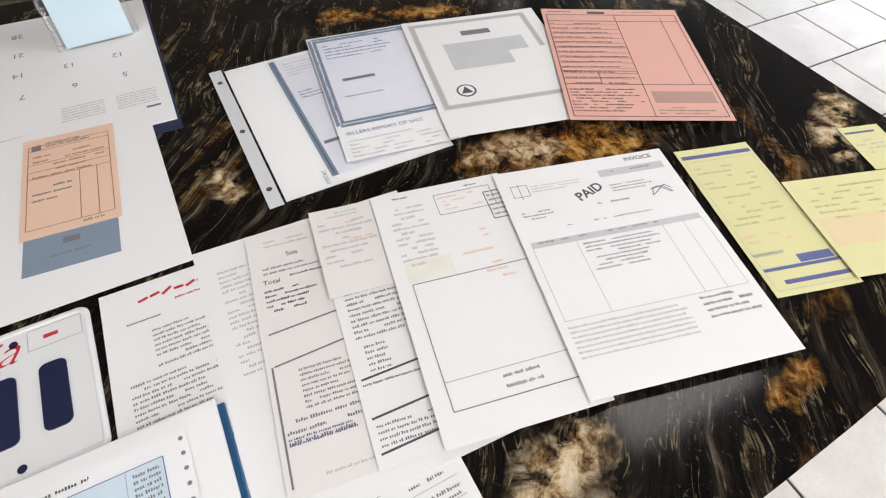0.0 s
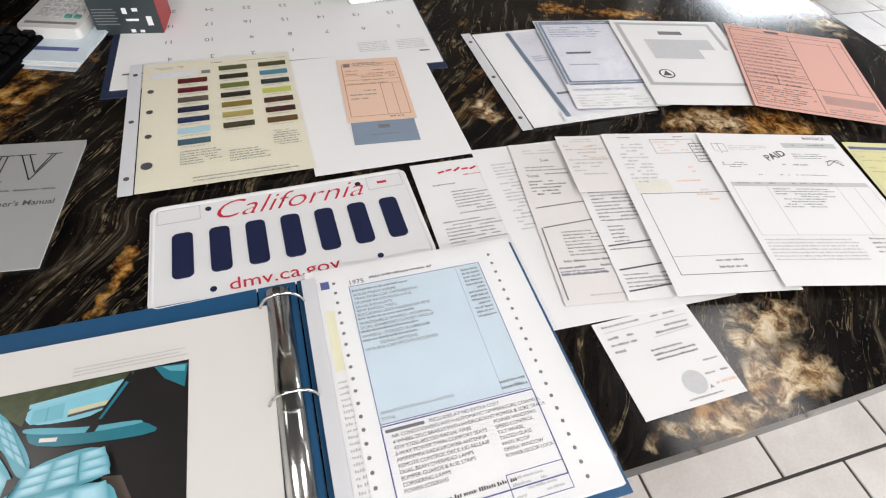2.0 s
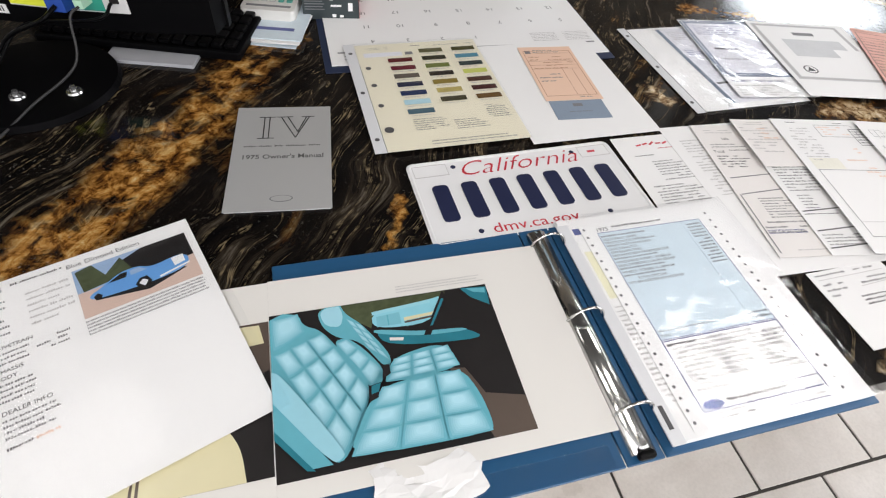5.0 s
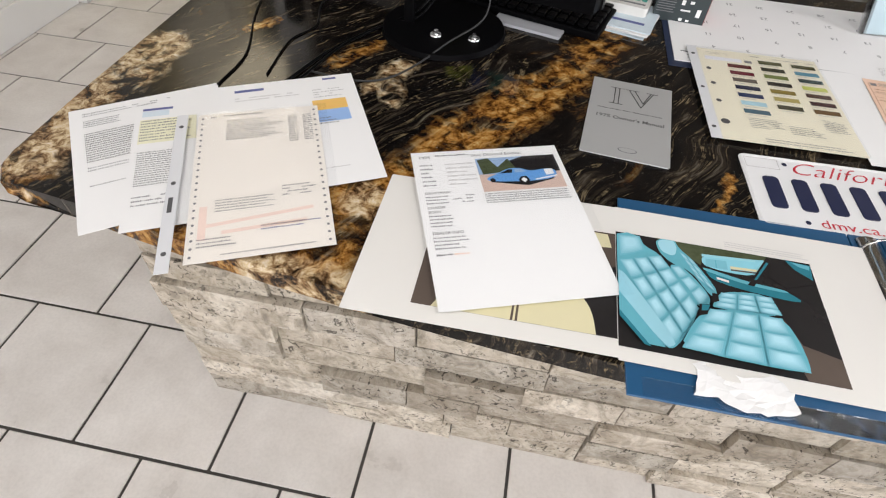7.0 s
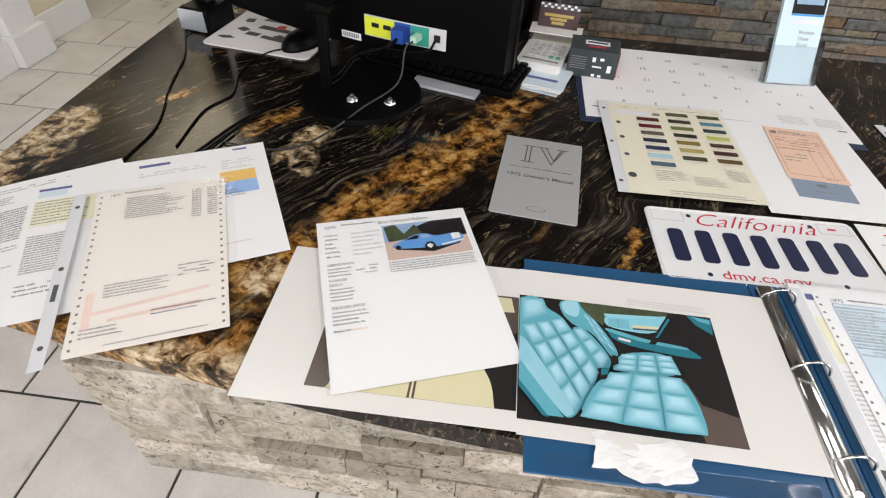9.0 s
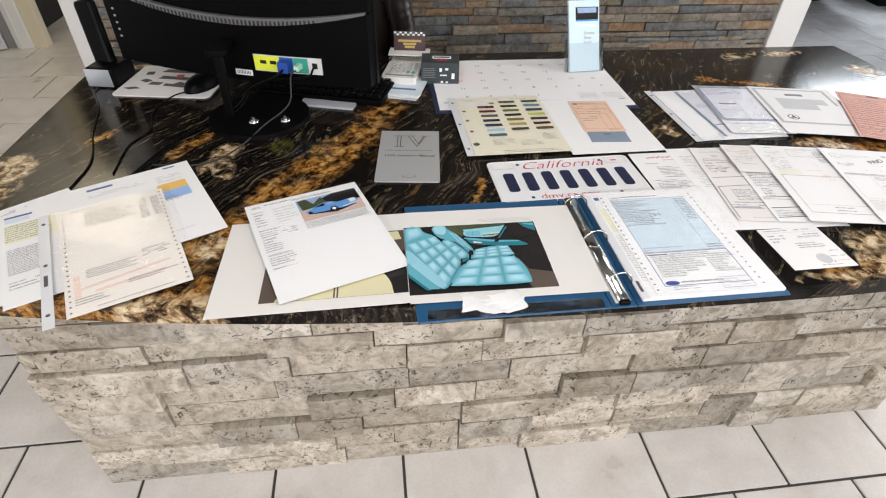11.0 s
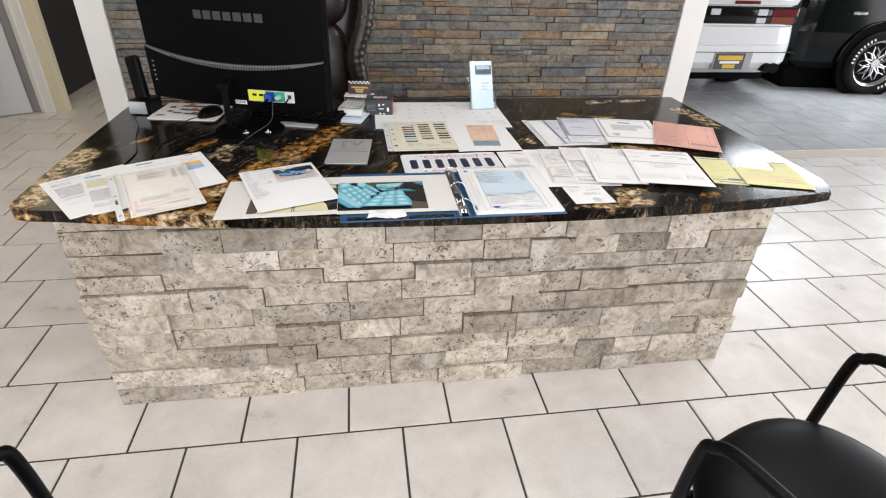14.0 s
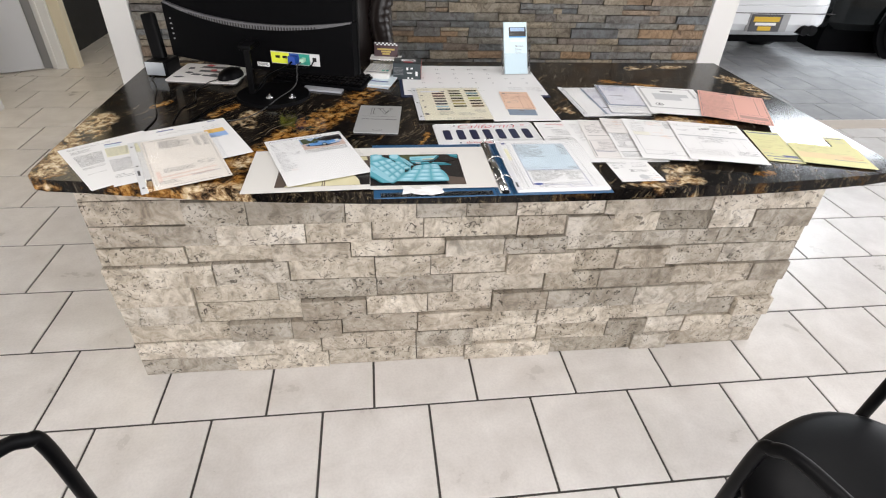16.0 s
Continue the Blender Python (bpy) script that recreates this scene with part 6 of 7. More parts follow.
calc = tagged(thing("desk_calculator", (0.855, 0.632, DESK + 0.010), -14), "white desk calculator with green keys on a stack of mail", "calculator")
part("case", prism(round_rect(0.092, 0.118, 0.008), 0, 0.018, 0.003), plain("off_white_plastic", (0.70, 0.69, 0.66), 0.4), calc)
part("front_edge", boxm(-0.038, 0.038, -0.046, -0.040, 0.0182, 0.0188), INK_GREY, calc, "dark display strip")
for i in range(5):
    for j in range(5):
        green = (i > 2 and j == 0)
        part("key", boxm(-0.030 + i * 0.0145, -0.020 + i * 0.0145, -0.028 + j * 0.0155, -0.018 + j * 0.0155, 0.0183, 0.021, bevel=0.001, seg=1), plain("key_green", (0.08, 0.32, 0.27), 0.4) if green else plain("key_grey", (0.5, 0.5, 0.5), 0.4), calc)
for k in range(5):
    mail = tagged(thing("envelope", (0.849 + 0.002 * k, 0.551 + 0.006 * (k % 3), DESK + 0.0004 + 0.0021 * k), -17 + 3 * (k % 3)), "pale blue and white leaflet in a loose stack", "leaflet", "stack of leaflets")
    part("paper", boxm(-0.048, 0.048, -0.050, 0.080, 0, 0.0016), TINT_BLUE if k % 2 == 0 else PAPER, mail)
    part("print", boxm(-0.038, 0.030, -0.020, -0.010, 0.0017, 0.0018), INK_BLUE, mail)

carton = tagged(thing("product_box", (0.955, 0.623, DESK), -6.5, 0.95), "small dark teal-grey carton with white labels and red end", "box")
CARTON = plain("carton_dark", (0.030, 0.042, 0.046), 0.35, grain=0.08)
part("carton_body", boxm(-0.052, 0.052, -0.038, 0.038, 0.0006, 0.062, bevel=0.0008, seg=1), CARTON, carton)
part("red_end", boxm(0.0521, 0.0528, -0.037, 0.037, 0.001, 0.061), plain("carton_red", (0.30, 0.02, 0.02), 0.4), carton)
part("top_label", boxm(-0.022, 0.030, -0.006, 0.014, 0.0622, 0.0627), PAPER, carton)
part("label_bars", boxm(-0.018, 0.026, 0.000, 0.008, 0.0628, 0.0631), INK, carton)
part("red_strip", boxm(-0.015, 0.022, -0.020, -0.014, 0.0622, 0.0627), INK_RED, carton)
for a in ((-0.002, 0.008, 0.038, 0.052), (0.014, 0.026, 0.042, 0.050), (0.032, 0.044, 0.018, 0.040), (0.002, 0.012, 0.006, 0.014), (0.016, 0.026, 0.006, 0.012), (0.0, 0.028, 0.026, 0.031)):
    part("front_label", boxm(a[0], a[0] + 0.7 * (a[1] - a[0]), -0.0388, -0.0382, a[2], a[2] + 0.7 * (a[3] - a[2])), PAPER, carton)
for k in range(6):
    part("front_print", boxm(-0.048, -0.012 - 0.003 * (k % 2), -0.0388, -0.0382, 0.020 + k * 0.005, 0.0215 + k * 0.005), INK_GREY, carton)

stand = tagged(thing("brochure_holder", (1.366, 0.616, DESK), 4, 0.88), "clear acrylic holder with pale blue leaflets on the calendar", "brochure holder")
tip = pose(0, 0.020, 0.009, -27, 0, 0)
part("leaflet", boxm(-0.050, 0.050, 0.0, 0.010, 0.002, 0.212, m=tip), plain("leaflet_blue", (0.60, 0.74, 0.80), 0.35, grain=0.05, scale=20), stand, "pale blue leaflet")
part("leaflet_photo", boxm(-0.028, 0.046, -0.0008, -0.0002, 0.155, 0.192, m=tip), PRINT_BLACK, stand, "dark photograph")
part("photo_sky", boxm(-0.022, 0.040, -0.0014, -0.0009, 0.175, 0.190, m=tip), PRINT_SKY, stand)
part("blue_stripe", boxm(-0.028, 0.046, -0.0008, -0.0002, 0.1505, 0.1545, m=tip), plain("stripe_blue", (0.05, 0.32, 0.75), 0.4), stand)
for k, tx in enumerate(("Bronze", "Silver", "Gold")):
    ob = part("leaflet_word", font_mesh(tx, 0.0125), INK_GREY, stand)
    ob.matrix_local = tip @ pose(-0.002, -0.0004, 0.112 - k * 0.014, 90, 0, 0)
part("leaflet_title", boxm(-0.022, 0.040, -0.0008, -0.0002, 0.134, 0.142, m=tip), TINT_LILAC, stand)
for nm, a in (("front_wall", (-0.060, 0.060, -0.006, -0.004, 0.0, 0.085)), ("back_wall", (-0.060, 0.060, 0.016, 0.018, 0.0, 0.150)), ("side_wall", (-0.061, -0.059, -0.006, 0.018, 0.0, 0.100)), ("side_wall", (0.059, 0.061, -0.006, 0.018, 0.0, 0.100)), ("base_wall", (-0.060, 0.060, -0.006, 0.030, -0.001, 0.001))):
    ob = part(nm, boxm(*a, m=tip), CLEAR_PL, stand, "clear acrylic wall")
    ob.visible_shadow = False

# ---------------- seating ----------------
LEATHER = plain("brown_black_leather", (0.012, 0.008, 0.007), 0.32, grain=0.25, scale=60, bump=0.25, spec=0.4)
SEAT_BLACK = plain("black_vinyl", (0.0035, 0.0035, 0.004), 0.36, grain=0.12, scale=200, bump=0.12, spec=0.09)


def cushion(w, d, h, nu=22, nv=22, power=3.2, puff=1.0):
    """A padded slab with a full rounded outline."""
    bm = bmesh.new()
    bmesh.ops.create_uvsphere(bm, u_segments=nu * 2, v_segments=nv, radius=1)
    for v in bm.verts:
        x, y, z = v.co
        r = math.hypot(x, y)
        if r > 1e-6:
            a = math.atan2(y, x)
            k = (abs(math.cos(a)) ** power + abs(math.sin(a)) ** power) ** (-1 / power)
            x, y = x * k, y * k
        v.co = Vector((x * w / 2, y * d / 2, math.copysign(abs(z) ** 0.8, z) * h / 2))
    return bm


office = tagged(thing("executive_chair", (0.600, 1.170, 0), 4), "dark brown leather executive chair with gathered side rolls", "office chair")
for nm, zc, hh, ww in (("back_cushion", 0.86, 0.46, 0.50), ("head_cushion", 1.20, 0.34, 0.50)):
    ob = part(nm, cushion(ww, hh, 0.17), LEATHER, office, smooth=True)
    ob.matrix_local = pose(0, 0.02, zc, 84, 0, 0)
ob = part("back_shell", cushion(0.66, 0.92, 0.10, power=4), LEATHER, office, smooth=True)
ob.matrix_local = pose(0, 0.085, 0.94, 84, 0, 0)
for sx in (-1, 1):
    roll_pts = curve_pts([(sx * 0.25, 0.0, 0.58), (sx * 0.285, -0.03, 0.75), (sx * 0.265, -0.03, 0.92), (sx * 0.305, -0.01, 1.05), (sx * 0.32, 0.02, 1.18), (sx * 0.26, 0.05, 1.36)], 14)
    rb = tube(roll_pts, 0.045, 14)
    for v in rb.verts:
        v.co += Vector((0, 0, 0)) + 0.004 * math.sin(v.co.z * 210) * Vector((sx, -0.5, 0))
    part("side_roll", rb, LEATHER, office, "gathered leather roll", smooth=True)
ob = part("seat_cushion", cushion(0.54, 0.52, 0.14), LEATHER, office, smooth=True)
ob.matrix_local = pose(0, 0.27, 0.49)
gas = bmesh.new()
disc(gas, 0.03, 0.03, 0.08, 0.44, 20, pose(0, 0.25, 0))
part("gas_column", gas, BLACK, office)
for k in range(5):
    m = pose(0, 0.25, 0, 0, 0, 72 * k + 10)
    part("base_leg", boxm(0.0, 0.30, -0.02, 0.02, 0.065, 0.095, bevel=0.006, m=m), BLACK, office)
    c = bmesh.new()
    disc(c, 0.028, 0.028, -0.02, 0.02, 16, m @ pose(0.30, 0, 0.0285, 90, 0, 0))
    part("castor", c, BLACK, office)


def guest_chair():
    """A low tub chair: round padded seat, bent tube arms that run down to the front legs. Faces +y; origin on the floor under its middle."""
    ob = tagged(thing("guest_chair", (0, 0, 0)), "black guest chair with padded seat and bent tube arms", "chair", "chairs before the desk")
    st = part("seat", cushion(0.53, 0.52, 0.085, power=2.6), SEAT_BLACK, ob, "smooth black vinyl seat", smooth=True)
    st.matrix_local = pose(-0.005, -0.02, 0.430)
    for sx in (-1, 1):
        x = sx * 0.262
        arm = curve_pts([(x * 0.96, 0.205, 0.012), (x * 0.98, 0.185, 0.30), (x, 0.170, 0.585), (x, 0.150, 0.632), (x, 0.108, 0.652), (x, 0.0, 0.648), (x, -0.16, 0.642), (x * 0.92, -0.27, 0.64)], 9)
        part("arm_tube", tube(arm, 0.0132, 14), SEAT_BLACK, ob, "bent black tube arm and front leg", smooth=True)
        part("back_leg", tube(curve_pts([(x * 0.92, -0.27, 0.80), (x * 0.92, -0.27, 0.64), (x * 0.95, -0.27, 0.30), (x * 0.98, -0.30, 0.012)]), 0.0165, 12), SEAT_BLACK, ob, smooth=True)
        for fy, fx in ((0.205, 0.96), (-0.30, 0.98)):
            ft = bmesh.new()
            disc(ft, 0.019, 0.017, 0.0, 0.014, 14, pose(x * fx, fy, 0))
            part("foot_cap", ft, BLACK, ob)
    part("seat_rail", tube([(-0.24, 0.185, 0.385), (0.24, 0.185, 0.385)], 0.011, 10), SEAT_BLACK, ob)
    part("seat_rail", tube([(-0.235, -0.265, 0.385), (0.235, -0.265, 0.385)], 0.011, 10), SEAT_BLACK, ob)
    bk = part("backrest", cushion(0.50, 0.26, 0.05, power=3.5), SEAT_BLACK, ob, "curved black backrest", smooth=True)
    bk.matrix_local = pose(0, -0.285, 0.76, 98, 0, 0)
    return ob


def chair_pose(fx, fy, turn):
    """The pose of a chair whose front arm bends have their middle at fx, fy."""
    t = radians(turn)
    return pose(fx + 0.15 * math.sin(t), fy - 0.15 * math.cos(t), 0, 0, 0, turn)


chair = guest_chair()
chair.matrix_world = chair_pose(1.755, -0.757, 21.0)
copy_thing(chair, chair_pose(0.445, -0.869, -35))

# ---------------- doorway on the west side ----------------
DOOR_WHITE = plain("door_paint", (0.62, 0.63, 0.66), 0.5, grain=0.03, scale=10)
door = tagged(thing("door_1", (-1.828, 3.425, 0), 207), "pale grey door standing open into the side room", kind="structure")
part("door_leaf", boxm(0.0, 0.86, -0.02, 0.02, 0.008, 2.03, bevel=0.003), DOOR_WHITE, door)
for z in (0.25, 1.0, 1.8):
    part("hinge", boxm(-0.008, 0.012, -0.026, -0.019, z, z + 0.09), CHROME, door)
# reveal beside the casing: its shade is put into the grey colour
structure("door_jamb", boxm(-1.90, -1.764, 3.442, 3.60, 0, 2.7), WALL_AND_SHADE_GREY, "door jamb with its shade put into a grey colour")
structure("door_frame_2", boxm(-1.735, -1.715, 3.408, 3.422, 0, 2.1, bevel=0.005), WALL_WHITE, "raised bead of the door casing")
structure("door_frame", boxm(-1.762, -1.653, 3.423, 3.60, 0, 2.7, bevel=0.006), WALL_WHITE, "white door casing")
structure("door_head", boxm(-1.90, -1.735, 2.501, 3.354, 2.1, 2.7), WALL_WHITE, "white wall over the doorway")

# ---------------- showroom cars ----------------
CAR_WHITE = plain("car_white", (0.76, 0.77, 0.78), 0.15, grain=0.01, scale=3)
CAR_BLACK = plain("car_black", (0.003, 0.004, 0.004), 0.10, grain=0.05, scale=3, spec=0.22)
LAMP_RED = plain("lamp_red", (0.12, 0.010, 0.013), 0.12)
LAMP_DARK = plain("lamp_dark", (0.008, 0.006, 0.007), 0.1, spec=0.25)
TYRE = plain("tyre", (0.008, 0.008, 0.008), 0.75, spec=0.12)
ALLOY = plain("alloy", (0.55, 0.55, 0.55), 0.25, 0.9)


def body_rings(levels, x0, x1, length, axis_y=True):
    """A car body as rounded plan outlines, level by level: (z, inset at the sides, start of the body, corner radius)."""
    bm = bmesh.new()
    rows = []
    for z, ins, start, rad in levels:
        w, l = (x1 - x0) - 2 * ins, length - start - ins
        ring = [bm.verts.new(((x0 + x1) / 2 + px, start + l / 2 + py, z)) for px, py in round_rect(w, l, rad, 7)]
        rows.append(ring)
    for a, b in zip(rows, rows[1:]):
        for k in range(len(a)):
            j = (k + 1) % len(a)
            bm.faces.new((a[k], a[j], b[j], b[k]))
    bm.faces.new(rows[0][::-1])
    bm.faces.new(rows[-1])
    return bm


def wheel(parent, m, name="wheel"):
    """A wheel whose outer face looks along +z of m."""
    t = bmesh.new()
    prof = [(0.225, 0.02), (0.24, 0.095), (0.30, 0.105), (0.325, 0.085), (0.33, 0.0), (0.325, -0.085), (0.30, -0.105), (0.23, -0.10)]
    rings = [[t.verts.new(m @ Vector((r * math.cos(a), r * math.sin(a), z))) for a in [2 * math.pi * k / 40 for k in range(40)]] for r, z in prof]
    for a, b in zip(rings, rings[1:]):
        for k in range(40):
            t.faces.new((a[k], b[k], b[(k + 1) % 40], a[(k + 1) % 40]))
    w = part(name, t, TYRE, parent, smooth=True)
    rim = bmesh.new()
    disc(rim, 0.226, 0.226, -0.02, 0.0, 40, m)
    part("rim_well", rim, BLACK, w)
    lip = bmesh.new()
    pts = [(0.20, 0.05), (0.228, 0.085), (0.238, 0.09)]
    rr = [[lip.verts.new(m @ Vector((r * math.cos(a), r * math.sin(a), z))) for a in [2 * math.pi * k / 40 for k in range(40)]] for r, z in pts]
    for a, b in zip(rr, rr[1:]):
        for k in range(40):
            lip.faces.new((a[k], b[k], b[(k + 1) % 40], a[(k + 1) % 40]))
    part("rim_lip", lip, ALLOY, w, "bright alloy lip", smooth=True)
    for k in range(10):
        a = 2 * math.pi * k / 10
        for d in (-0.32, 0.32):
            p0, p1, p2 = Vector((0.045 * math.cos(a), 0.045 * math.sin(a), 0.055)), Vector((0.125 * math.cos(a + d * 0.8), 0.125 * math.sin(a + d * 0.8), 0.06)), Vector((0.205 * math.cos(a), 0.205 * math.sin(a), 0.05))
            part("spoke", tube([m @ p0, m @ p1, m @ p2], 0.008, 6), ALLOY, w)
    hub = bmesh.new()
    disc(hub, 0.055, 0.045, 0.03, 0.07, 20, m)
    part("hub_cap", hub, ALLOY, w)
    letters = bmesh.new()
    for k in range(9):
        for base in (0.5, 3.6):
            box(letters, -0.008, 0.008, 0.262, 0.287, 0.1045, 0.1058, m=m @ pose(0, 0, 0, 0, 0, math.degrees(base) + 7.5 * k))
    part("raised_white_marks", letters, PAPER, w)
    return w


white_car = tagged(thing("white_sports_car", (4.470, 3.590, 0)), "white sports coupe parked with its tail to the desk", "car")
part("body", body_rings([(0.24, 0.10, 0.16, 0.20), (0.30, 0.02, 0.05, 0.26), (0.36, 0.0, 0.0, 0.28), (0.505, 0.0, 0.0, 0.28), (0.512, 0.012, 0.012, 0.28), (0.52, 0.0, 0.004, 0.28), (0.66, 0.012, 0.03, 0.27), (0.67, 0.03, 0.05, 0.26), (0.83, 0.05, 0.07, 0.25), (0.84, 0.035, 0.03, 0.26), (0.885, 0.04, 0.0, 0.26), (0.90, 0.05, 0.02, 0.26), (0.92, 0.08, 0.25, 0.30), (1.18, 0.22, 1.1, 0.3), (1.22, 0.28, 1.4, 0.3)], -0.76, 0.76, 4.2), CAR_WHITE, white_car, smooth=False)
part("light_panel", boxm(-0.66, 0.66, 0.040, 0.30, 0.675, 0.825, bevel=0.03), LAMP_DARK, white_car, "dark full-width tail light panel", smooth=True)
for a in ((0.36, 0.62, 0.752, 0.808, LAMP_RED), (0.36, 0.60, 0.690, 0.745, plain("lamp_amber", (0.20, 0.055, 0.03), 0.12)), (0.20, 0.30, 0.755, 0.805, TINT_GREY), (0.20, 0.30, 0.690, 0.735, TINT_GREY), (-0.30, -0.20, 0.755, 0.805, TINT_GREY), (-0.60, -0.36, 0.69, 0.805, LAMP_RED)):
    part("tail_lamp", boxm(a[0], a[1], 0.034, 0.045, a[2], a[3], bevel=0.003), a[4], white_car)
part("high_brake_lamp", boxm(-0.10, 0.16, -0.008, 0.01, 0.850, 0.875, bevel=0.002), LAMP_RED, white_car)
plate_recess = part("plate_recess", boxm(-0.17, 0.25, -0.004, 0.02, 0.300, 0.445, bevel=0.006), plain("shadow_grey", (0.35, 0.35, 0.35), 0.4), white_car)
dp = part("dealer_plate", boxm(-0.15, 0.165, -0.014, -0.006, 0.302, 0.442, bevel=0.002), INK, white_car, "black dealer plate with gold bars")
for a, m in (((-0.125, 0.14, 0.384, 0.424), "gold_print"), ((-0.06, 0.075, 0.312, 0.346), "gold_print")):
    part("gold_bar", boxm(a[0], a[1], -0.0165, -0.0148, a[2], a[3]), plain("plate_gold", (0.70, 0.45, 0.04), 0.4), dp)
part("white_bar", boxm(-0.10, 0.115, -0.0165, -0.0148, 0.354, 0.376), PAPER, dp)
for x in (0.44, 0.52):
    e = bmesh.new()
    disc(e, 0.042, 0.042, 0, 0.14, 24, pose(x, -0.03 + 0.14, 0.315, 90, 0, 0))
    part("exhaust_tip", e, BLACK, white_car)
part("bumper_line", boxm(-0.70, 0.70, -0.003, 0.03, 0.447, 0.453), PRINT_BLACK, white_car, "thin dark moulding line")
part("underside", boxm(-0.62, 0.62, 0.25, 3.9, 0.16, 0.26), BLACK_MATT, white_car)
white_car.matrix_world = pose(4.470, 3.590, 0) @ Matrix.Diagonal((0.98, 1, 1.08, 1))
wheel(white_car, pose(0.62, 0.85, 0.33, 0, 90, 0))
wheel(white_car, pose(-0.62, 0.85, 0.33, 0, -90, 0))
wheel(white_car, pose(0.62, 3.3, 0.33, 0, 90, 0))
wheel(white_car, pose(-0.62, 3.3, 0.33, 0, -90, 0))

black_car = tagged(thing("black_coupe", (6.395, 3.880, 0), -8), "glossy black coupe with honeycomb alloy wheels and white-marked tyres", "car")
bb = body_rings([(0.24, 0.08, 0.10, 0.3), (0.32, 0.02, 0.02, 0.3), (0.62, 0.0, 0.0, 0.3), (0.70, 0.02, 0.015, 0.3), (0.95, 0.05, 0.06, 0.3), (1.0, 0.12, 0.12, 0.3), (1.25, 0.4, 0.35, 0.3)], -1.0, 2.9, 1.85)
part("body", bb, CAR_BLACK, black_car, smooth=False)
arch = bmesh.new()
disc(arch, 0.40, 0.40, 0, 0.06, 40, pose(0, 0.03, 0.34, 90, 0, 0))
part("wheel_arch", arch, BLACK_MATT, black_car)
part("arch_lip", tube([(0.40 * math.cos(a), -0.01, 0.34 + 0.40 * math.sin(a)) for a in [math.pi * k / 24 for k in range(25)]], 0.018, 8), CAR_BLACK, black_car, smooth=True)
wheel(black_car, pose(0, 0.03, 0.33, 90, 0, 0))
wheel(black_car, pose(2.2, 0.03, 0.33, 90, 0, 0))
part("door_handle", boxm(-0.42, -0.28, -0.012, 0.02, 0.80, 0.83, bevel=0.006), CHROME, black_car)
part("chrome_trim", boxm(-0.55, 0.4, 0.035, 0.07, 0.985, 1.0, bevel=0.003), CHROME, black_car)
part("underside", boxm(-0.8, 2.7, 0.2, 1.7, 0.0, 0.25), BLACK_MATT, black_car)

# ---------------- single stones, strips and tiles ----------------
rng = random.Random(5)
ledger(desk, 0.032, 2.242, 0.0, DESK - 0.033, pose(0, 0.004, 0), TRAVERTINE, (0.14, 0.32), (0.062, 0.082), 0.020, rng, 0.0035)
ledger(desk, 0.0, 0.70, 0.0, DESK - 0.033, pose(2.242, 0.045, 0, 0, 0, 90), TRAVERTINE, (0.14, 0.32), (0.05, 0.08), 0.012, rng, 0.0045)
ledger(desk, 0.0, 0.70, 0.0, DESK - 0.033, pose(0.032, 0.745, 0, 0, 0, -90), TRAVERTINE, (0.14, 0.32), (0.05, 0.08), 0.012, rng, 0.0045)

# slate wall: the strips in view over the desk, then the rest
rng = random.Random(9)
ledger(wall_north, 0.55, 2.88, 0.52, 1.24, pose(0, WALL_Y, 0), SLATE, (0.10, 0.30), (0.034, 0.058), 0.018, rng, 0.003, "slate_strip")
ledger(wall_north, -0.46, 0.548, 0.52, 1.24, pose(0, WALL_Y, 0), SLATE, (0.14, 0.42), (0.036, 0.062), 0.014, rng, 0.003, "slate_courses", False)
ledger(wall_north, -0.46, 2.88, 1.242, 2.69, pose(0, WALL_Y, 0), SLATE, (0.12, 0.34), (0.03, 0.05), 0.014, rng, 0.003, "slate_courses", False)
ledger(wall_north, -0.46, 2.88, 0.0, 0.518, pose(0, WALL_Y, 0), SLATE, (0.12, 0.34), (0.03, 0.05), 0.014, rng, 0.003, "slate_courses", False)

# floor tiles, course by course; the nearest are single pieces
PITCH, COURSE, GAP = 0.344, 0.344, 0.0078


def tile_mesh(name, mat):
    bm = boxm(GAP / 2, PITCH - GAP / 2, GAP / 2, COURSE - GAP / 2, -0.012, 0.0, bevel=0.0016, seg=1)
    me = mesh_of(bm, name)
    me.materials.append(mat)
    return me


tile = tile_mesh("tile", TILE)
SKEW = pose(0, 0, 0, 0, 0, 0.27)
rest_v, rest_f, show_v, show_f = [], [], [], []


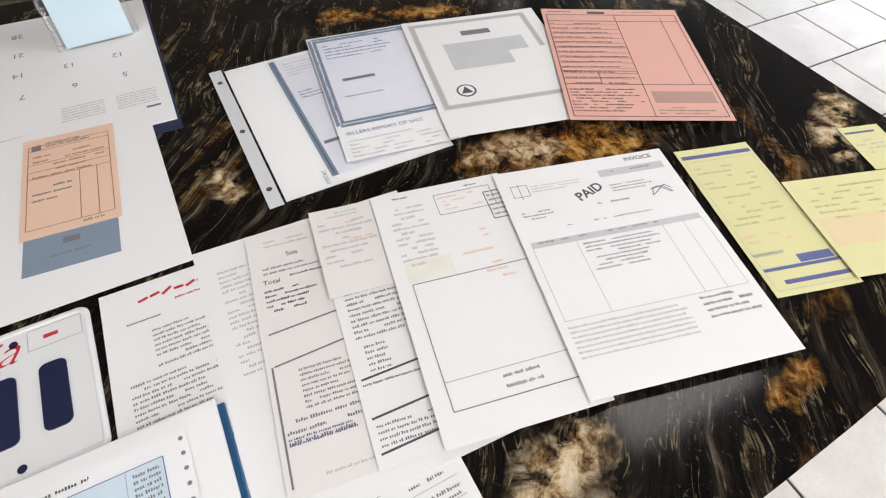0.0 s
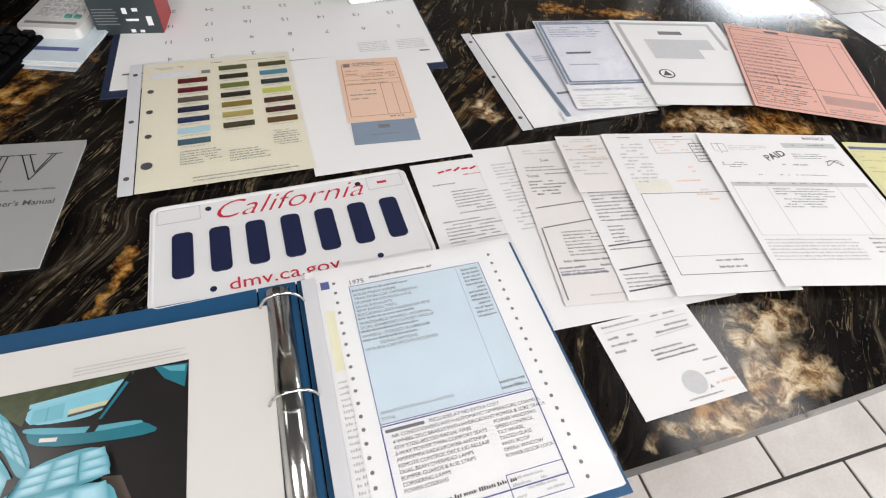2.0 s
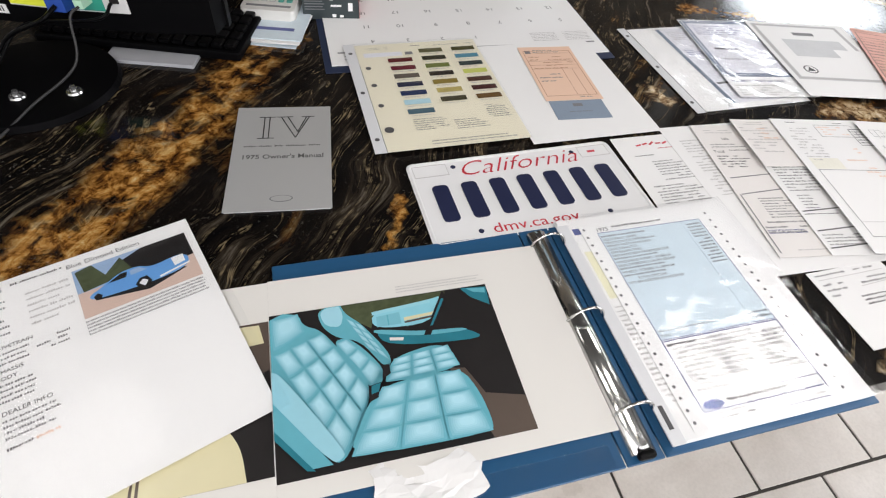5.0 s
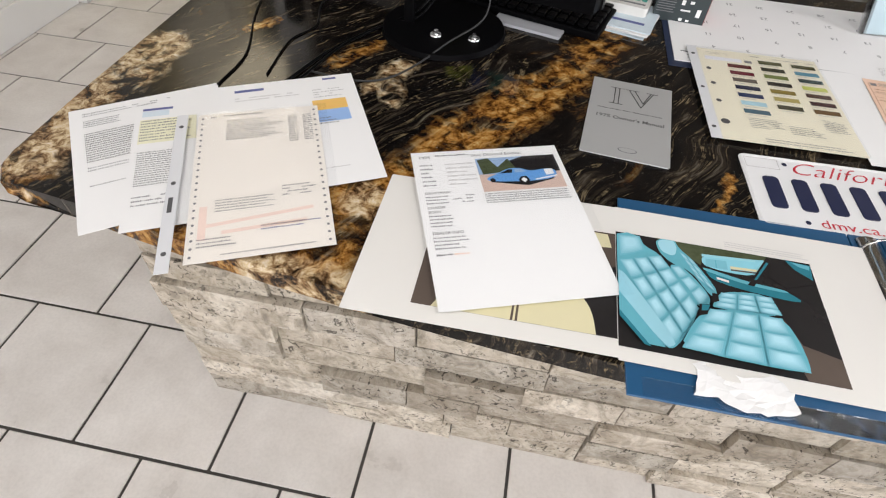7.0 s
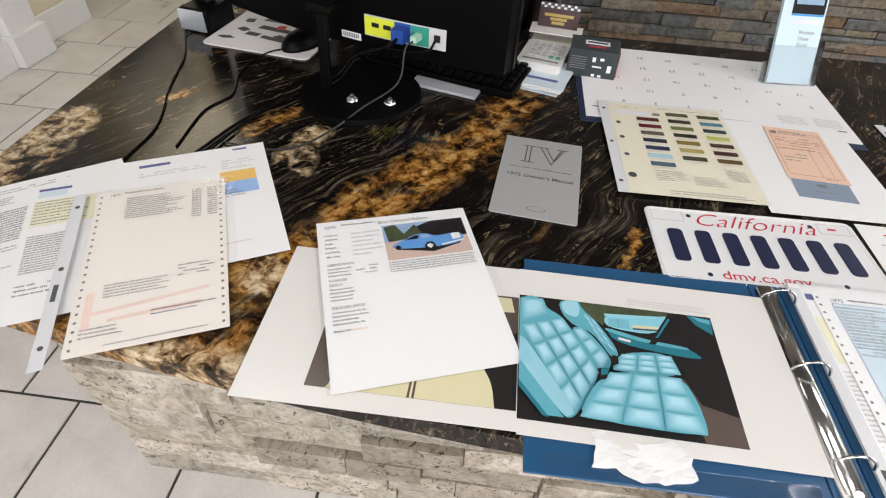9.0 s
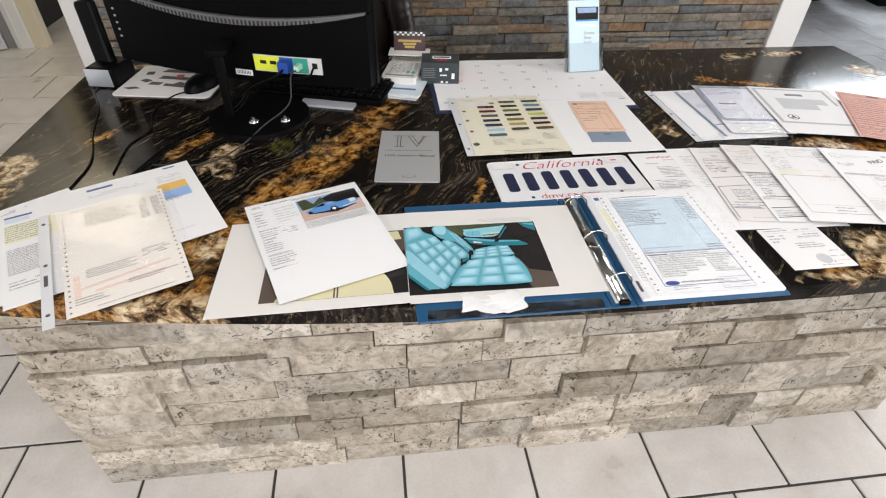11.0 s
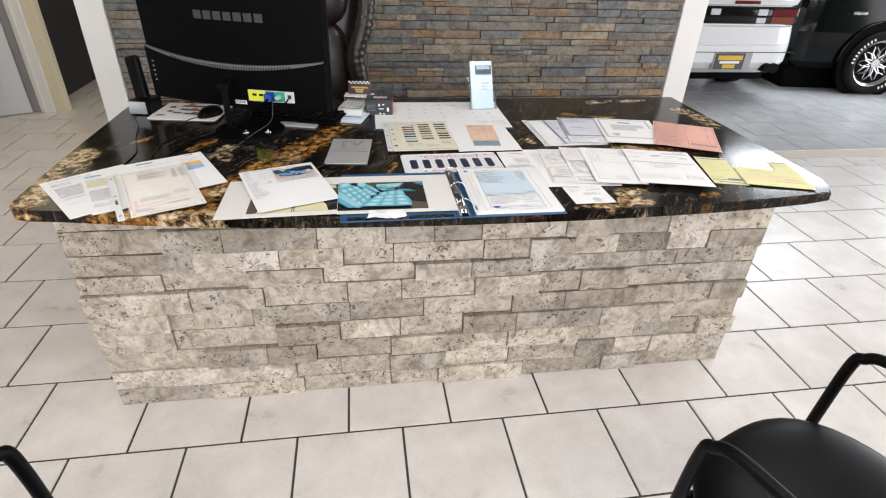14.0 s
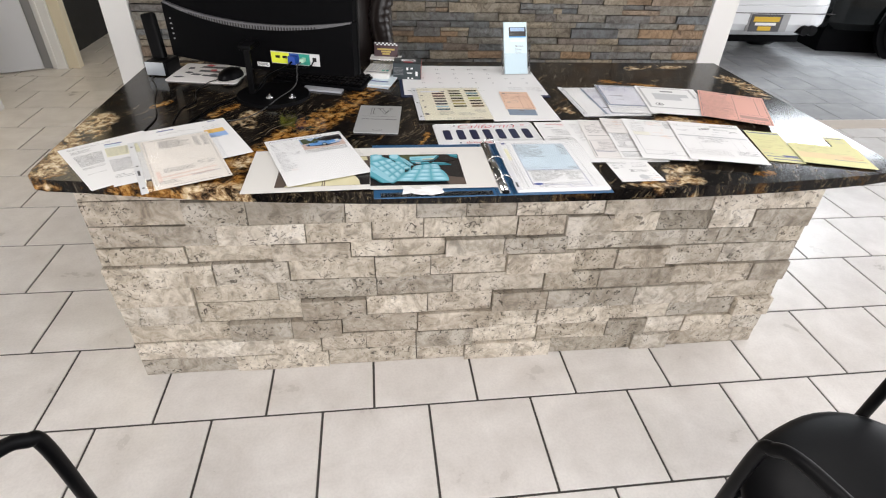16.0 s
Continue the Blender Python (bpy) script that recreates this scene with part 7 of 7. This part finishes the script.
def add_box(vs, fs, x0, x1, y0, y1, z0, z1):
    k, c = len(vs), 0.0016
    vs += [(x0, y0, z0), (x1, y0, z0), (x1, y1, z0), (x0, y1, z0), (x0, y0, z1 - c), (x1, y0, z1 - c), (x1, y1, z1 - c), (x0, y1, z1 - c),
           (x0 + c, y0 + c, z1), (x1 - c, y0 + c, z1), (x1 - c, y1 - c, z1), (x0 + c, y1 - c, z1)]
    for i in range(4):
        j = (i + 1) % 4
        fs += [(k + i, k + j, k + 4 + j, k + 4 + i), (k + 4 + i, k + 4 + j, k + 8 + j, k + 8 + i)]
    fs.append((k + 8, k + 9, k + 10, k + 11))


for r in range(-14, 24):
    y0 = -0.199 + r * COURSE
    for c in range(-16, 28):
        x0 = (0.108 if r % 2 == 0 else 0.287) + c * PITCH
        if x0 > 9.2 or x0 < -4.9 or y0 > 7.6:
            continue
        if 0.1 < x0 < 1.8 and 0.12 < y0 < 0.3:
            continue
        if -1.4 < y0 < 1.7 and -1.5 < x0 < 3.9 and not (0.1 < x0 < 1.8 and y0 > 0.1 and y0 < 0.6):
            ob = new("tile", tile)
            ob.parent = floor
            ob.matrix_local = SKEW @ pose(x0, y0, 0)
        elif y0 > 2.1 and x0 > 2.6:
            add_box(show_v, show_f, x0 + GAP / 2, x0 + PITCH - GAP / 2, y0 + GAP / 2, y0 + COURSE - GAP / 2, -0.012, 0)
        else:
            add_box(rest_v, rest_f, x0 + GAP / 2, x0 + PITCH - GAP / 2, y0 + GAP / 2, y0 + COURSE - GAP / 2, -0.012, 0)
structure("floor_strip", boxm(3.03, 9.3, 2.05, 2.20, -0.003, 0.004, bevel=0.001), plain("beige_threshold", (0.52, 0.44, 0.36), 0.4, grain=0.15, scale=20), "beige stone threshold strip in the floor")
for nm, v, f, m in (("tile_field", rest_v, rest_f, TILE), ("showroom_tiles", show_v, show_f, TILE_SHOW)):
    ob = new(nm, stone_mesh(nm, v, f, m))
    ob.parent = floor
    ob.matrix_local = SKEW
    tagged(ob, kind="stuff")
